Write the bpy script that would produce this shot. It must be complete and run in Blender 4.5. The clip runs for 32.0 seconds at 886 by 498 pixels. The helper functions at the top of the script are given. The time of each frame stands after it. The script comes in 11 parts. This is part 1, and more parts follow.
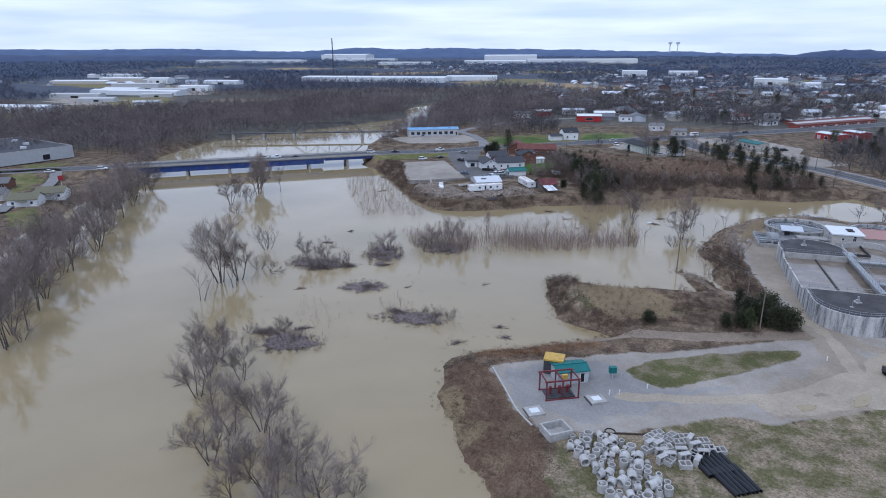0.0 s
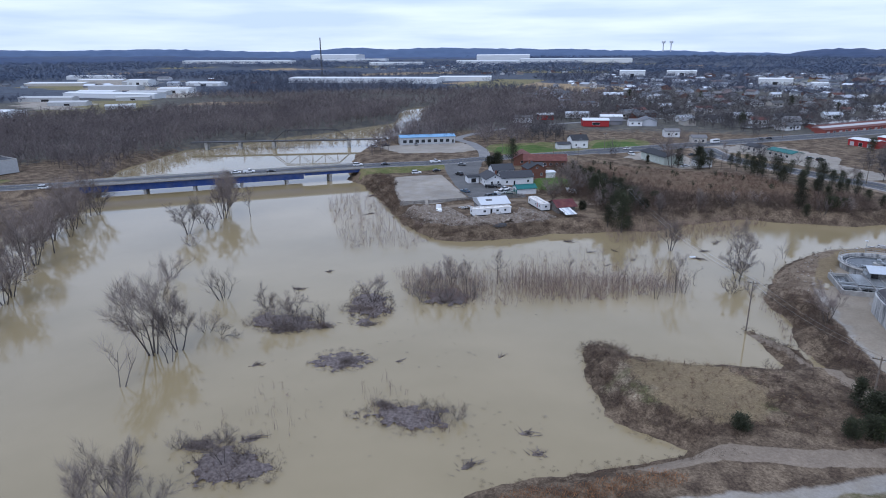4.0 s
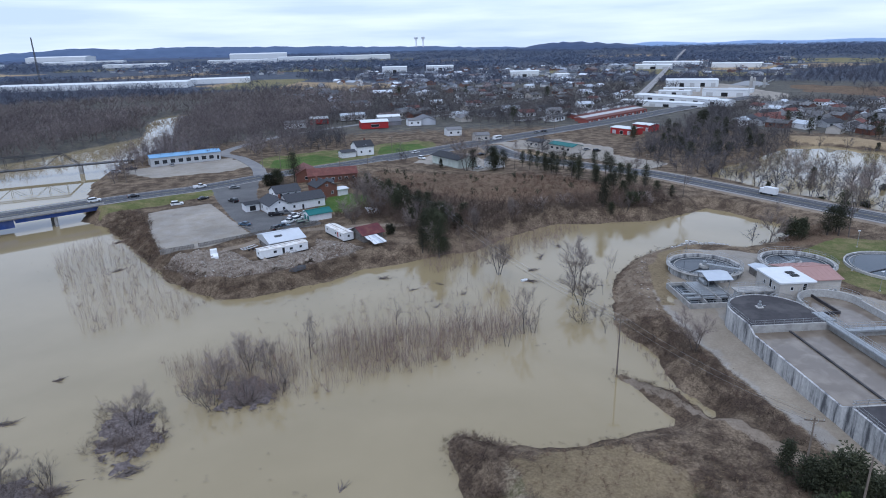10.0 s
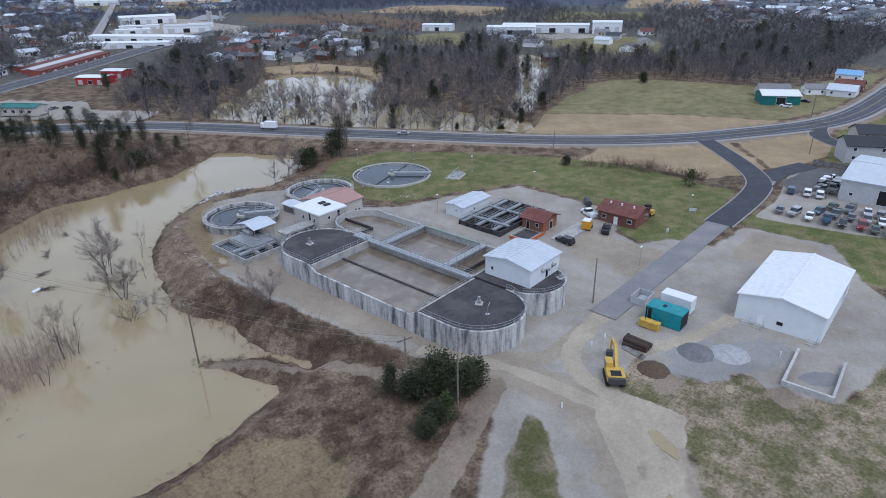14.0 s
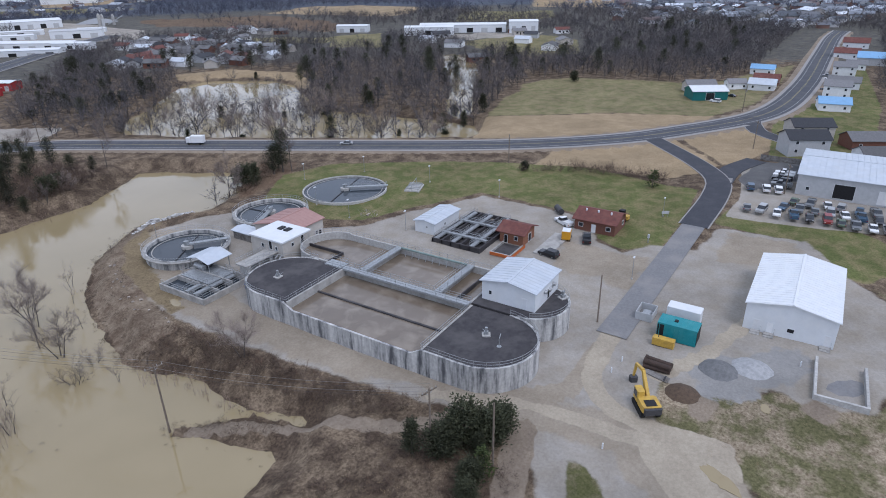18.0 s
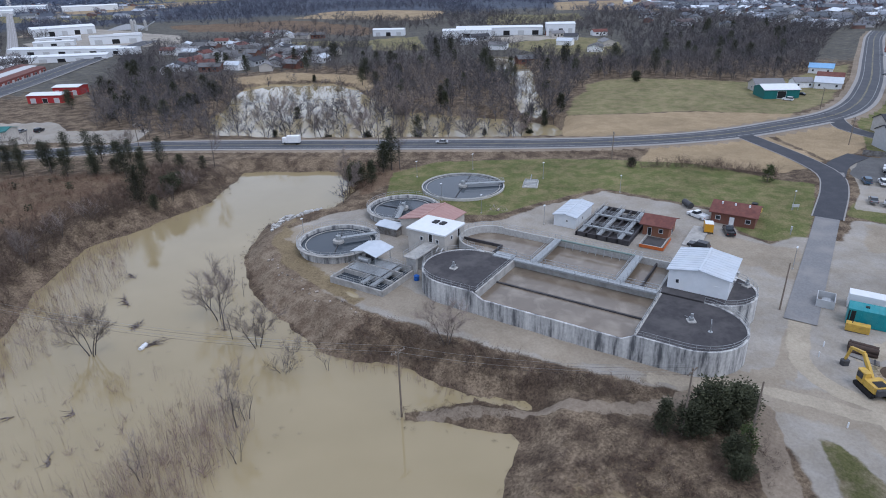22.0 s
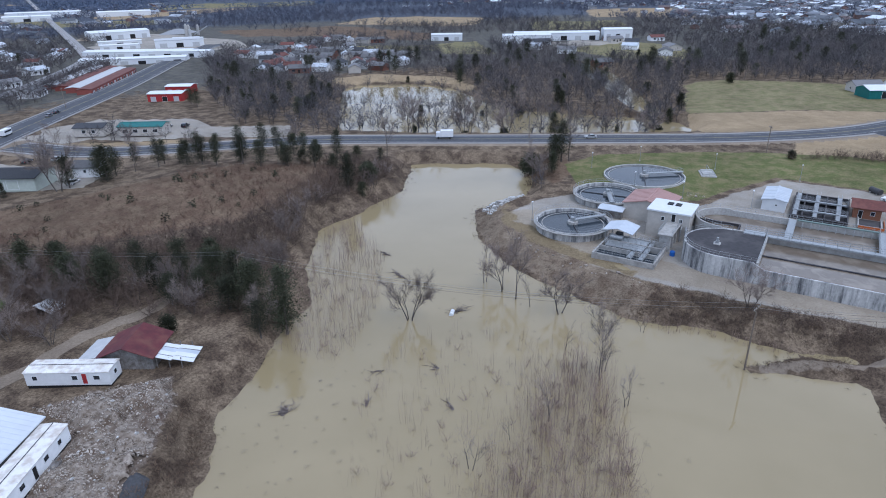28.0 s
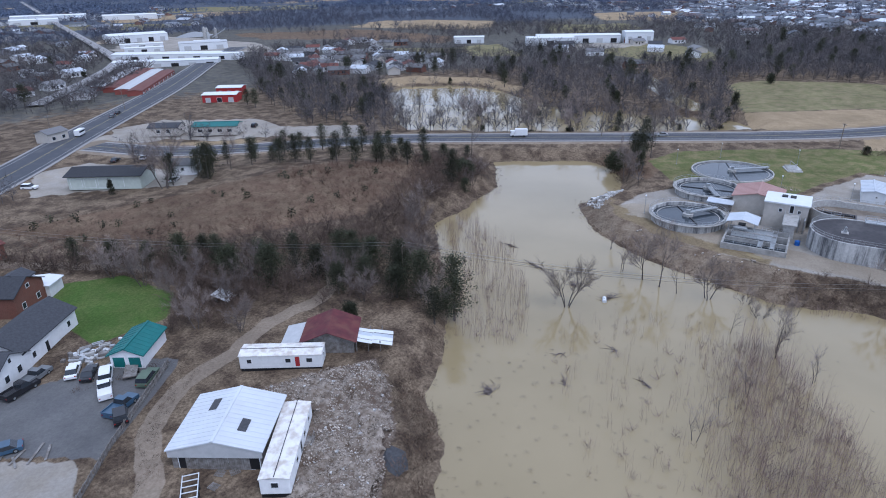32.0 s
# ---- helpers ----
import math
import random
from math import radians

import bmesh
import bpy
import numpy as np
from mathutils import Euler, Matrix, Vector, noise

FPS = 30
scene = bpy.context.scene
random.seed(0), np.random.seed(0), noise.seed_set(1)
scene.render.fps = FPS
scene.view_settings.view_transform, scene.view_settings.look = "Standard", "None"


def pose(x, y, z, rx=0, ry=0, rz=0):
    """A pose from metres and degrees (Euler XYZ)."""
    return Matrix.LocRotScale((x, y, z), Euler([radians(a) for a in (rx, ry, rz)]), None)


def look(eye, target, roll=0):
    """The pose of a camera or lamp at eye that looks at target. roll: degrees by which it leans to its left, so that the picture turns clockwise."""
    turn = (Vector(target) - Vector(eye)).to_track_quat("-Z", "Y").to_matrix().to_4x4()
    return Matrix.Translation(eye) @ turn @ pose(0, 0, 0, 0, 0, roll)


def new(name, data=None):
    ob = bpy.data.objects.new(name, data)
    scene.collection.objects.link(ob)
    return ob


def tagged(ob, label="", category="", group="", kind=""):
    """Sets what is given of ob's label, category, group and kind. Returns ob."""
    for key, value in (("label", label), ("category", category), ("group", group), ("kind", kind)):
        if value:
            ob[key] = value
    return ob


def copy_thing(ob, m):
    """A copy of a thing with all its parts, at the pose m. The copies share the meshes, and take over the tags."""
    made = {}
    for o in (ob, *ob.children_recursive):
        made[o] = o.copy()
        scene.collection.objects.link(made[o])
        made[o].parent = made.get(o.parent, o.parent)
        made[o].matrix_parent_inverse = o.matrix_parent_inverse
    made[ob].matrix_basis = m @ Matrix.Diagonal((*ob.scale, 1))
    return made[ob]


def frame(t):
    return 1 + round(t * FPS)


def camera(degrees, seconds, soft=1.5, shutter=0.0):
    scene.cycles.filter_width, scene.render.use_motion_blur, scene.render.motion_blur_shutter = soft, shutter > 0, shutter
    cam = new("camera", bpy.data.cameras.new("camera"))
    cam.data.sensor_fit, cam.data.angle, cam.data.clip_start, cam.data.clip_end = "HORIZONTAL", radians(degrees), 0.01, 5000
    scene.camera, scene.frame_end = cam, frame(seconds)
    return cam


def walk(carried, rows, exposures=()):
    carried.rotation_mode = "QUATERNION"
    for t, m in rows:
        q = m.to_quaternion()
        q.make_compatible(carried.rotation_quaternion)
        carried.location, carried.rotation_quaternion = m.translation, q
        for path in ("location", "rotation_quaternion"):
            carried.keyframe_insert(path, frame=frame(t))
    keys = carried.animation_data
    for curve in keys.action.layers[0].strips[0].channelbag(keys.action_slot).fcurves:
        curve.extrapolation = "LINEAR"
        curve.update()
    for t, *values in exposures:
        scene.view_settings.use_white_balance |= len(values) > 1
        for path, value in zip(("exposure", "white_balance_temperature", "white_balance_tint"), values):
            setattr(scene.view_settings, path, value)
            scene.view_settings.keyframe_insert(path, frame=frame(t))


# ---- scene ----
cam = camera(70.9, 32.0, soft=1.0)
METRES, EYE, TILT, LEAN, TURN = 245.92, 60.0, 0.0, 0.0, 18.2
ROWS = [
    (0.0, 0.0, 0.0, 0.0, -0.09, -17.76, 0.27),
    (0.5, -0.0011, 0.0223, -0.0002, -0.16, -17.76, 0.28),
    (1.0, -0.0024, 0.0446, -0.0004, -0.26, -17.77, 0.29),
    (1.5, -0.0036, 0.067, -0.0006, -0.37, -17.77, 0.36),
    (2.0, -0.0046, 0.0893, -0.0008, -0.48, -17.77, 0.39),
    (2.5, -0.0056, 0.1117, -0.001, -0.58, -17.77, 0.39),
    (3.0, -0.0066, 0.134, -0.0013, -0.69, -17.76, 0.43),
    (3.5, -0.0076, 0.1563, -0.0017, -0.8, -17.77, 0.43),
    (5.5, -0.0106, 0.2381, -0.002, -1.29, -17.74, 0.58),
    (6.0, -0.0111, 0.254, -0.0018, -2.03, -17.76, 0.64),
    (6.5, -0.0117, 0.2688, -0.0016, -3.93, -17.79, 0.74),
    (7.0, -0.0119, 0.2826, -0.0008, -6.13, -17.87, 0.78),
    (7.5, -0.0115, 0.2956, -0.0009, -8.85, -17.91, 0.88),
    (8.0, -0.0109, 0.3078, -0.0008, -11.79, -17.99, 0.98),
    (8.5, -0.0108, 0.3189, -0.0004, -14.36, -18.07, 1.1),
    (9.0, -0.0106, 0.3292, -0.0002, -15.85, -18.1, 1.08),
    (9.5, -0.0093, 0.3382, 0.0003, -18.29, -18.18, 1.24),
    (10.0, -0.0084, 0.3467, 0.0007, -22.03, -18.32, 1.26),
    (10.5, -0.0076, 0.3547, 0.0005, -25.46, -19.06, 1.34),
    (11.0, -0.0067, 0.3621, 0.0008, -30.07, -19.89, 1.42),
    (11.5, -0.0055, 0.369, 0.0009, -36.31, -20.78, 1.42),
    (12.0, -0.0039, 0.3762, 0.0013, -43.04, -21.69, 1.42),
    (12.5, -0.0021, 0.3833, 0.0012, -49.48, -22.53, 1.3),
    (13.0, 0.0005, 0.3902, 0.0013, -55.54, -23.35, 1.28),
    (13.5, 0.0039, 0.3965, 0.0013, -61.41, -24.05, 1.08),
    (14.0, 0.0081, 0.4022, 0.0014, -67.64, -24.63, 0.87),
    (14.5, 0.0125, 0.4081, 0.0017, -73.0, -24.91, 0.69),
    (16.5, 0.0331, 0.435, 0.002, -75.19, -24.85, 0.78),
    (17.0, 0.0357, 0.4457, 0.0019, -75.69, -24.84, 0.87),
    (17.5, 0.0362, 0.4582, 0.0018, -76.21, -24.83, 0.91),
    (18.0, 0.0351, 0.4722, 0.0016, -76.19, -24.79, 0.87),
    (18.5, 0.0327, 0.4868, 0.0013, -75.93, -24.76, 0.89),
    (19.0, 0.0289, 0.5021, 0.001, -76.06, -24.71, 1.02),
    (19.5, 0.0237, 0.5182, 0.0006, -76.19, -24.66, 1.12),
    (20.0, 0.0178, 0.5352, 0.0001, -76.27, -24.62, 1.13),
    (20.5, 0.011, 0.5525, -0.0003, -76.37, -24.55, 1.18),
    (21.0, 0.0039, 0.5699, -0.0008, -76.24, -24.49, 1.18),
    (21.5, -0.0028, 0.5861, -0.0013, -76.18, -24.43, 1.24),
    (22.0, -0.0105, 0.6037, -0.0015, -76.21, -24.38, 1.25),
    (22.5, -0.0181, 0.6215, -0.0019, -76.25, -24.32, 1.21),
    (23.0, -0.026, 0.6392, -0.0023, -76.27, -24.26, 1.15),
    (23.5, -0.0342, 0.6567, -0.0029, -76.27, -24.19, 1.17),
    (24.0, -0.0427, 0.6748, -0.0033, -76.32, -24.12, 1.2),
    (24.5, -0.0512, 0.6925, -0.0037, -76.34, -24.06, 1.21),
    (25.0, -0.0599, 0.7106, -0.004, -76.35, -24.0, 1.22),
    (25.5, -0.0683, 0.7285, -0.0042, -76.33, -23.95, 1.21),
    (27.5, -0.1027, 0.8005, -0.0054, -76.32, -23.74, 1.02),
    (28.0, -0.1108, 0.8189, -0.0058, -76.32, -23.69, 1.02),
    (28.5, -0.119, 0.837, -0.0061, -76.3, -23.66, 1.02),
    (29.0, -0.127, 0.8553, -0.0063, -76.3, -23.62, 1.02),
    (29.5, -0.1349, 0.8734, -0.0066, -76.31, -23.55, 1.0),
    (30.0, -0.1427, 0.8919, -0.0069, -76.36, -23.51, 0.98),
    (30.5, -0.15, 0.9096, -0.0072, -76.41, -23.46, 0.96),
    (31.0, -0.1564, 0.9249, -0.007, -76.55, -23.43, 0.97),
    (31.5, -0.1605, 0.9372, -0.0069, -76.98, -23.41, 0.99),
    (32.0, -0.1626, 0.9465, -0.0066, -77.32, -23.38, 0.95),
]
walk(cam, [(t, pose(0, 0, EYE, TILT, LEAN, TURN) @ pose(METRES * x, METRES * y, METRES * z, 90 + pitch, roll, yaw)) for t, x, y, z, yaw, pitch, roll in ROWS],
     [(0.0, 0.42, 5560, 17), (9.0, 0.43, 5540, 15), (12.0, 0.50, 5600, 14), (19.0, 0.54, 5950, 18), (25.0, 0.60, 5620, 14), (32.0, 0.63, 5480, 18)])

# ---- world and light: a bright overcast winter sky ----
world = bpy.data.worlds.new("overcast")
world.use_nodes = True
scene.world = world
wn, wl = world.node_tree.nodes, world.node_tree.links
wn.clear()
sky = wn.new("ShaderNodeTexSky")
sky.sky_type, sky.sun_disc = "NISHITA", False
sky.sun_elevation, sky.sun_rotation = radians(38), radians(200)
sky_bg = wn.new("ShaderNodeBackground")
sky_bg.inputs["Strength"].default_value = 0.05
wl.new(sky.outputs[0], sky_bg.inputs["Color"])
w_co = wn.new("ShaderNodeTexCoord")
w_map = wn.new("ShaderNodeMapping")
w_map.inputs["Scale"].default_value = (1.6, 1.6, 16.0)
wl.new(w_co.outputs["Generated"], w_map.inputs["Vector"])
w_noise = wn.new("ShaderNodeTexNoise")
w_noise.inputs["Scale"].default_value, w_noise.inputs["Detail"].default_value = 2.4, 5.0
wl.new(w_map.outputs[0], w_noise.inputs["Vector"])
w_ramp = wn.new("ShaderNodeValToRGB")
w_ramp.color_ramp.elements[0].position, w_ramp.color_ramp.elements[1].position = 0.36, 0.66
w_ramp.color_ramp.elements[0].color = (0.58, 0.68, 0.81, 1)
w_ramp.color_ramp.elements[1].color = (0.80, 0.87, 0.95, 1)
wl.new(w_noise.outputs[0], w_ramp.inputs[0])
cloud_bg = wn.new("ShaderNodeBackground")
cloud_bg.inputs["Strength"].default_value = 0.92
wl.new(w_ramp.outputs[0], cloud_bg.inputs["Color"])
w_mix = wn.new("ShaderNodeMixShader")
w_mix.inputs[0].default_value = 0.88
w_out = wn.new("ShaderNodeOutputWorld")
wl.new(sky_bg.outputs[0], w_mix.inputs[1])
wl.new(cloud_bg.outputs[0], w_mix.inputs[2])
wl.new(w_mix.outputs[0], w_out.inputs[0])

sun_data = bpy.data.lights.new("sun", "SUN")
sun_data.energy, sun_data.angle, sun_data.color = 0.9, radians(25), (1.0, 0.96, 0.9)
sun = new("sun", sun_data)
sun.matrix_world = look((0, 0, 300), (60, 180, 0))


# ---- materials ----
def material(name, color, color2=None, scale=1.0, detail=6.0, rough=0.85, metal=0.0, bump=0.0, bump_scale=None, spread=0.5,
             stain=None, stain_scale=0.15, stain_amount=0.5, per_object=0.0, per_island=0.0, spec=0.3):
    """Two colours mixed by fine noise, a large-scale stain, a little relief, and variation between objects."""
    m = bpy.data.materials.new(name)
    m.use_nodes = True
    n, l = m.node_tree.nodes, m.node_tree.links
    p = n["Principled BSDF"]
    p.inputs["Roughness"].default_value, p.inputs["Metallic"].default_value = rough, metal
    p.inputs["Specular IOR Level"].default_value = spec
    geo = n.new("ShaderNodeNewGeometry")
    tex = n.new("ShaderNodeTexNoise")
    tex.inputs["Scale"].default_value, tex.inputs["Detail"].default_value, tex.inputs["Roughness"].default_value = scale, detail, 0.62
    l.new(geo.outputs["Position"], tex.inputs["Vector"])
    color2 = color2 or tuple(c * 0.75 for c in color)
    ramp = n.new("ShaderNodeValToRGB")
    ramp.color_ramp.elements[0].position, ramp.color_ramp.elements[1].position = 0.5 - spread * 0.36, 0.5 + spread * 0.36
    ramp.color_ramp.elements[0].color, ramp.color_ramp.elements[1].color = (*color2, 1), (*color, 1)
    l.new(tex.outputs[0], ramp.inputs[0])
    out = ramp.outputs[0]
    if stain:
        t2 = n.new("ShaderNodeTexNoise")
        t2.inputs["Scale"].default_value, t2.inputs["Detail"].default_value = stain_scale, 5.0
        l.new(geo.outputs["Position"], t2.inputs["Vector"])
        r2 = n.new("ShaderNodeMapRange")
        r2.inputs[1].default_value, r2.inputs[2].default_value = 0.45, 0.68
        r2.inputs[3].default_value, r2.inputs[4].default_value = 0.0, stain_amount
        l.new(t2.outputs[0], r2.inputs[0])
        mx = n.new("ShaderNodeMixRGB")
        mx.inputs[2].default_value = (*stain, 1)
        l.new(r2.outputs[0], mx.inputs[0])
        l.new(out, mx.inputs[1])
        out = mx.outputs[0]
    if per_object or per_island:
        hs = n.new("ShaderNodeHueSaturation")
        mr = n.new("ShaderNodeMapRange")
        amount = per_object or per_island
        mr.inputs[3].default_value, mr.inputs[4].default_value = 1 - amount, 1 + amount
        if per_object:
            oi = n.new("ShaderNodeObjectInfo")
            l.new(oi.outputs["Random"], mr.inputs[0])
        else:
            l.new(geo.outputs["Random Per Island"], mr.inputs[0])
        l.new(mr.outputs[0], hs.inputs["Value"])
        l.new(out, hs.inputs["Color"])
        out = hs.outputs[0]
    l.new(out, p.inputs["Base Color"])
    if bump:
        bt = n.new("ShaderNodeTexNoise")
        bt.inputs["Scale"].default_value, bt.inputs["Detail"].default_value = bump_scale or scale * 2, 4.0
        l.new(geo.outputs["Position"], bt.inputs["Vector"])
        b = n.new("ShaderNodeBump")
        b.inputs["Strength"].default_value, b.inputs["Distance"].default_value = bump, 0.1
        l.new(bt.outputs[0], b.inputs["Height"])
        l.new(b.outputs[0], p.inputs["Normal"])
    return m


def ground_material():
    """One ground: leaf litter and brush, into which gravel, grass, stubble, asphalt, rubble and sand are mixed by zone."""
    m = bpy.data.materials.new("ground")
    m.use_nodes = True
    n, l = m.node_tree.nodes, m.node_tree.links
    p = n["Principled BSDF"]
    p.inputs["Roughness"].default_value, p.inputs["Specular IOR Level"].default_value = 0.95, 0.1
    geo = n.new("ShaderNodeNewGeometry")

    def noise_tex(scale, detail=6.0, rough=0.6):
        t = n.new("ShaderNodeTexNoise")
        t.inputs["Scale"].default_value, t.inputs["Detail"].default_value, t.inputs["Roughness"].default_value = scale, detail, rough
        l.new(geo.outputs["Position"], t.inputs["Vector"])
        return t.outputs[0]

    fine, mid, large, edge = noise_tex(2.2, 8, 0.7), noise_tex(0.22, 7, 0.62), noise_tex(0.05, 6), noise_tex(0.2, 6, 0.6)

    def blend(a, b, stops=(0.35, 0.65), source=None):
        r = n.new("ShaderNodeValToRGB")
        r.color_ramp.elements[0].position, r.color_ramp.elements[1].position = stops
        r.color_ramp.elements[0].color, r.color_ramp.elements[1].color = (*a, 1), (*b, 1)
        l.new(source or fine, r.inputs[0])
        return r.outputs[0]

    def mix(fac, a, b):
        x = n.new("ShaderNodeMixRGB")
        if isinstance(fac, float):
            x.inputs[0].default_value = fac
        else:
            l.new(fac, x.inputs[0])
        l.new(a, x.inputs[1])
        l.new(b, x.inputs[2])
        return x.outputs[0]

    def two(a, b, c, d, low=0.4, high=0.62):
        r = n.new("ShaderNodeMapRange")
        r.inputs[1].default_value, r.inputs[2].default_value = low, high
        l.new(mid, r.inputs[0])
        return mix(r.outputs[0], blend(a, b), blend(c, d))

    def zone(name, base, color, jitter=0.5):
        at = n.new("ShaderNodeAttribute")
        at.attribute_name = name
        ad = n.new("ShaderNodeMath")
        ad.operation = "MULTIPLY_ADD"
        l.new(edge, ad.inputs[0])
        ad.inputs[1].default_value = jitter
        l.new(at.outputs["Fac"], ad.inputs[2])
        r = n.new("ShaderNodeMapRange")
        r.interpolation_type = "SMOOTHSTEP"
        r.inputs[1].default_value, r.inputs[2].default_value = 0.42 + jitter * 0.5, 0.58 + jitter * 0.5
        l.new(ad.outputs[0], r.inputs[0])
        return mix(r.outputs[0], base, color)

    c = two((0.038, 0.028, 0.021), (0.11, 0.08, 0.057), (0.088, 0.064, 0.044), (0.24, 0.186, 0.13), 0.42, 0.58)
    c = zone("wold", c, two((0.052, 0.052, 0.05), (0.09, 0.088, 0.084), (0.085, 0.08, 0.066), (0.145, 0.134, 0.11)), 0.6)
    # blue tint over the far ground, haze painted into its colour
    c = zone("far_haze", c, two((0.048, 0.058, 0.08), (0.078, 0.092, 0.122), (0.06, 0.07, 0.09), (0.10, 0.112, 0.136)), 0.6)
    c = zone("heath", c, two((0.075, 0.048, 0.034), (0.145, 0.098, 0.066), (0.10, 0.07, 0.046), (0.20, 0.148, 0.10)), 0.6)
    c = zone("field", c, two((0.22, 0.165, 0.10), (0.30, 0.228, 0.142), (0.25, 0.188, 0.115), (0.34, 0.262, 0.168)), 0.6)
    c = zone("grass", c, two((0.068, 0.082, 0.028), (0.122, 0.132, 0.05), (0.118, 0.108, 0.05), (0.205, 0.178, 0.092), 0.42, 0.6), 0.7)
    c = zone("lush", c, two((0.042, 0.08, 0.018), (0.075, 0.125, 0.03), (0.062, 0.092, 0.026), (0.11, 0.14, 0.045)), 0.6)
    c = zone("pasture", c, two((0.112, 0.108, 0.05), (0.172, 0.16, 0.08), (0.165, 0.14, 0.075), (0.245, 0.205, 0.122)), 0.5)
    c = zone("turf", c, two((0.062, 0.062, 0.028), (0.15, 0.138, 0.072), (0.12, 0.088, 0.06), (0.34, 0.285, 0.205), 0.42, 0.58), 1.0)
    c = zone("gravel", c, two((0.235, 0.208, 0.172), (0.285, 0.256, 0.214), (0.27, 0.25, 0.225), (0.335, 0.314, 0.284), 0.34, 0.66), 0.6)
    c = zone("stone", c, two((0.20, 0.196, 0.19), (0.245, 0.24, 0.232), (0.22, 0.215, 0.205), (0.28, 0.273, 0.262)), 1.3)
    c = zone("mud", c, two((0.225, 0.19, 0.146), (0.275, 0.236, 0.186), (0.25, 0.215, 0.168), (0.315, 0.275, 0.222)), 0.9)
    c = zone("patch", c, two((0.062, 0.066, 0.026), (0.115, 0.112, 0.05), (0.13, 0.108, 0.066), (0.22, 0.19, 0.13), 0.44, 0.6), 0.9)
    c = zone("tan", c, two((0.14, 0.108, 0.066), (0.25, 0.196, 0.118), (0.12, 0.09, 0.056), (0.225, 0.176, 0.11)), 1.2)
    c = zone("dirt", c, two((0.165, 0.13, 0.10), (0.23, 0.19, 0.148), (0.19, 0.152, 0.115), (0.28, 0.232, 0.178)), 0.5)
    c = zone("scree", c, two((0.085, 0.06, 0.042), (0.17, 0.128, 0.092), (0.15, 0.115, 0.08), (0.27, 0.22, 0.165)), 1.2)
    c = zone("pale", c, two((0.30, 0.26, 0.2), (0.38, 0.335, 0.265), (0.27, 0.235, 0.18), (0.36, 0.31, 0.245)), 0.8)
    c = zone("asphalt", c, two((0.10, 0.10, 0.103), (0.125, 0.125, 0.127), (0.115, 0.115, 0.117), (0.15, 0.149, 0.147)), 0.25)
    c = zone("rubble", c, two((0.12, 0.09, 0.068), (0.25, 0.21, 0.175), (0.085, 0.06, 0.045), (0.20, 0.16, 0.13)), 0.9)
    big = n.new("ShaderNodeHueSaturation")
    mr = n.new("ShaderNodeMapRange")
    mr.inputs[1].default_value, mr.inputs[2].default_value, mr.inputs[3].default_value, mr.inputs[4].default_value = 0.3, 0.7, 0.8, 1.2
    l.new(large, mr.inputs[0])
    l.new(mr.outputs[0], big.inputs["Value"])
    l.new(c, big.inputs["Color"])
    l.new(big.outputs[0], p.inputs["Base Color"])
    b = n.new("ShaderNodeBump")
    b.inputs["Strength"].default_value, b.inputs["Distance"].default_value = 0.5, 0.25
    l.new(fine, b.inputs["Height"])
    l.new(b.outputs[0], p.inputs["Normal"])
    return m


def water_material(name, color, color2, rough, wave, wave_scale, spec=0.5):
    m = material(name, color, color2, scale=0.035, detail=4.0, rough=rough, spread=0.9, spec=spec)
    n, l = m.node_tree.nodes, m.node_tree.links
    p = n["Principled BSDF"]
    p.inputs["IOR"].default_value = 1.33
    geo = n.new("ShaderNodeNewGeometry")
    t = n.new("ShaderNodeTexNoise")
    t.inputs["Scale"].default_value, t.inputs["Detail"].default_value = wave_scale, 3.0
    l.new(geo.outputs["Position"], t.inputs["Vector"])
    b = n.new("ShaderNodeBump")
    b.inputs["Strength"].default_value, b.inputs["Distance"].default_value = wave, 0.05
    l.new(t.outputs[0], b.inputs["Height"])
    l.new(b.outputs[0], p.inputs["Normal"])
    return m


GROUND = ground_material()
WATER = water_material("flood_water", (0.29, 0.232, 0.133), (0.242, 0.192, 0.104), 0.03, 0.06, 0.9, 0.95)
TANK_WATER = material("treatment_water", (0.165, 0.132, 0.10), (0.125, 0.10, 0.076), scale=0.12, rough=0.14, spec=0.5, bump=0.1, spread=0.8,
                      stain=(0.32, 0.275, 0.22), stain_scale=0.3, stain_amount=0.4)
for node in TANK_WATER.node_tree.nodes:
    if node.bl_idname == "ShaderNodeTexNoise" and abs(node.inputs["Scale"].default_value - 0.3) < 1e-6:
        node.inputs["Distortion"].default_value, node.inputs["Detail"].default_value = 0.5, 9.0
CLEAR_WATER = water_material("settling_water", (0.045, 0.055, 0.065), (0.03, 0.038, 0.048), 0.08, 0.2, 2.0)
ASPHALT = material("asphalt", (0.072, 0.077, 0.09), (0.052, 0.056, 0.066), scale=3, stain=(0.10, 0.10, 0.104), stain_scale=0.2, stain_amount=0.6, rough=0.9)
NEW_ASPHALT = material("new_asphalt", (0.05, 0.053, 0.064), (0.036, 0.038, 0.045), scale=3, rough=0.85, stain=(0.07, 0.07, 0.078), stain_scale=0.3)
OLD_ASPHALT = material("old_asphalt", (0.20, 0.20, 0.205), (0.15, 0.15, 0.152), scale=2, rough=0.92, stain=(0.24, 0.23, 0.22), stain_scale=0.2, stain_amount=0.7)
SHOULDER = material("road_shoulder", (0.30, 0.29, 0.28), (0.22, 0.21, 0.205), scale=1.5, rough=0.95)
LINE = material("road_paint", (0.42, 0.42, 0.41), (0.26, 0.26, 0.26), scale=4, rough=0.7)
YELLOW_LINE = material("yellow_road_paint", (0.34, 0.28, 0.13), (0.26, 0.22, 0.12), scale=4, rough=0.7)
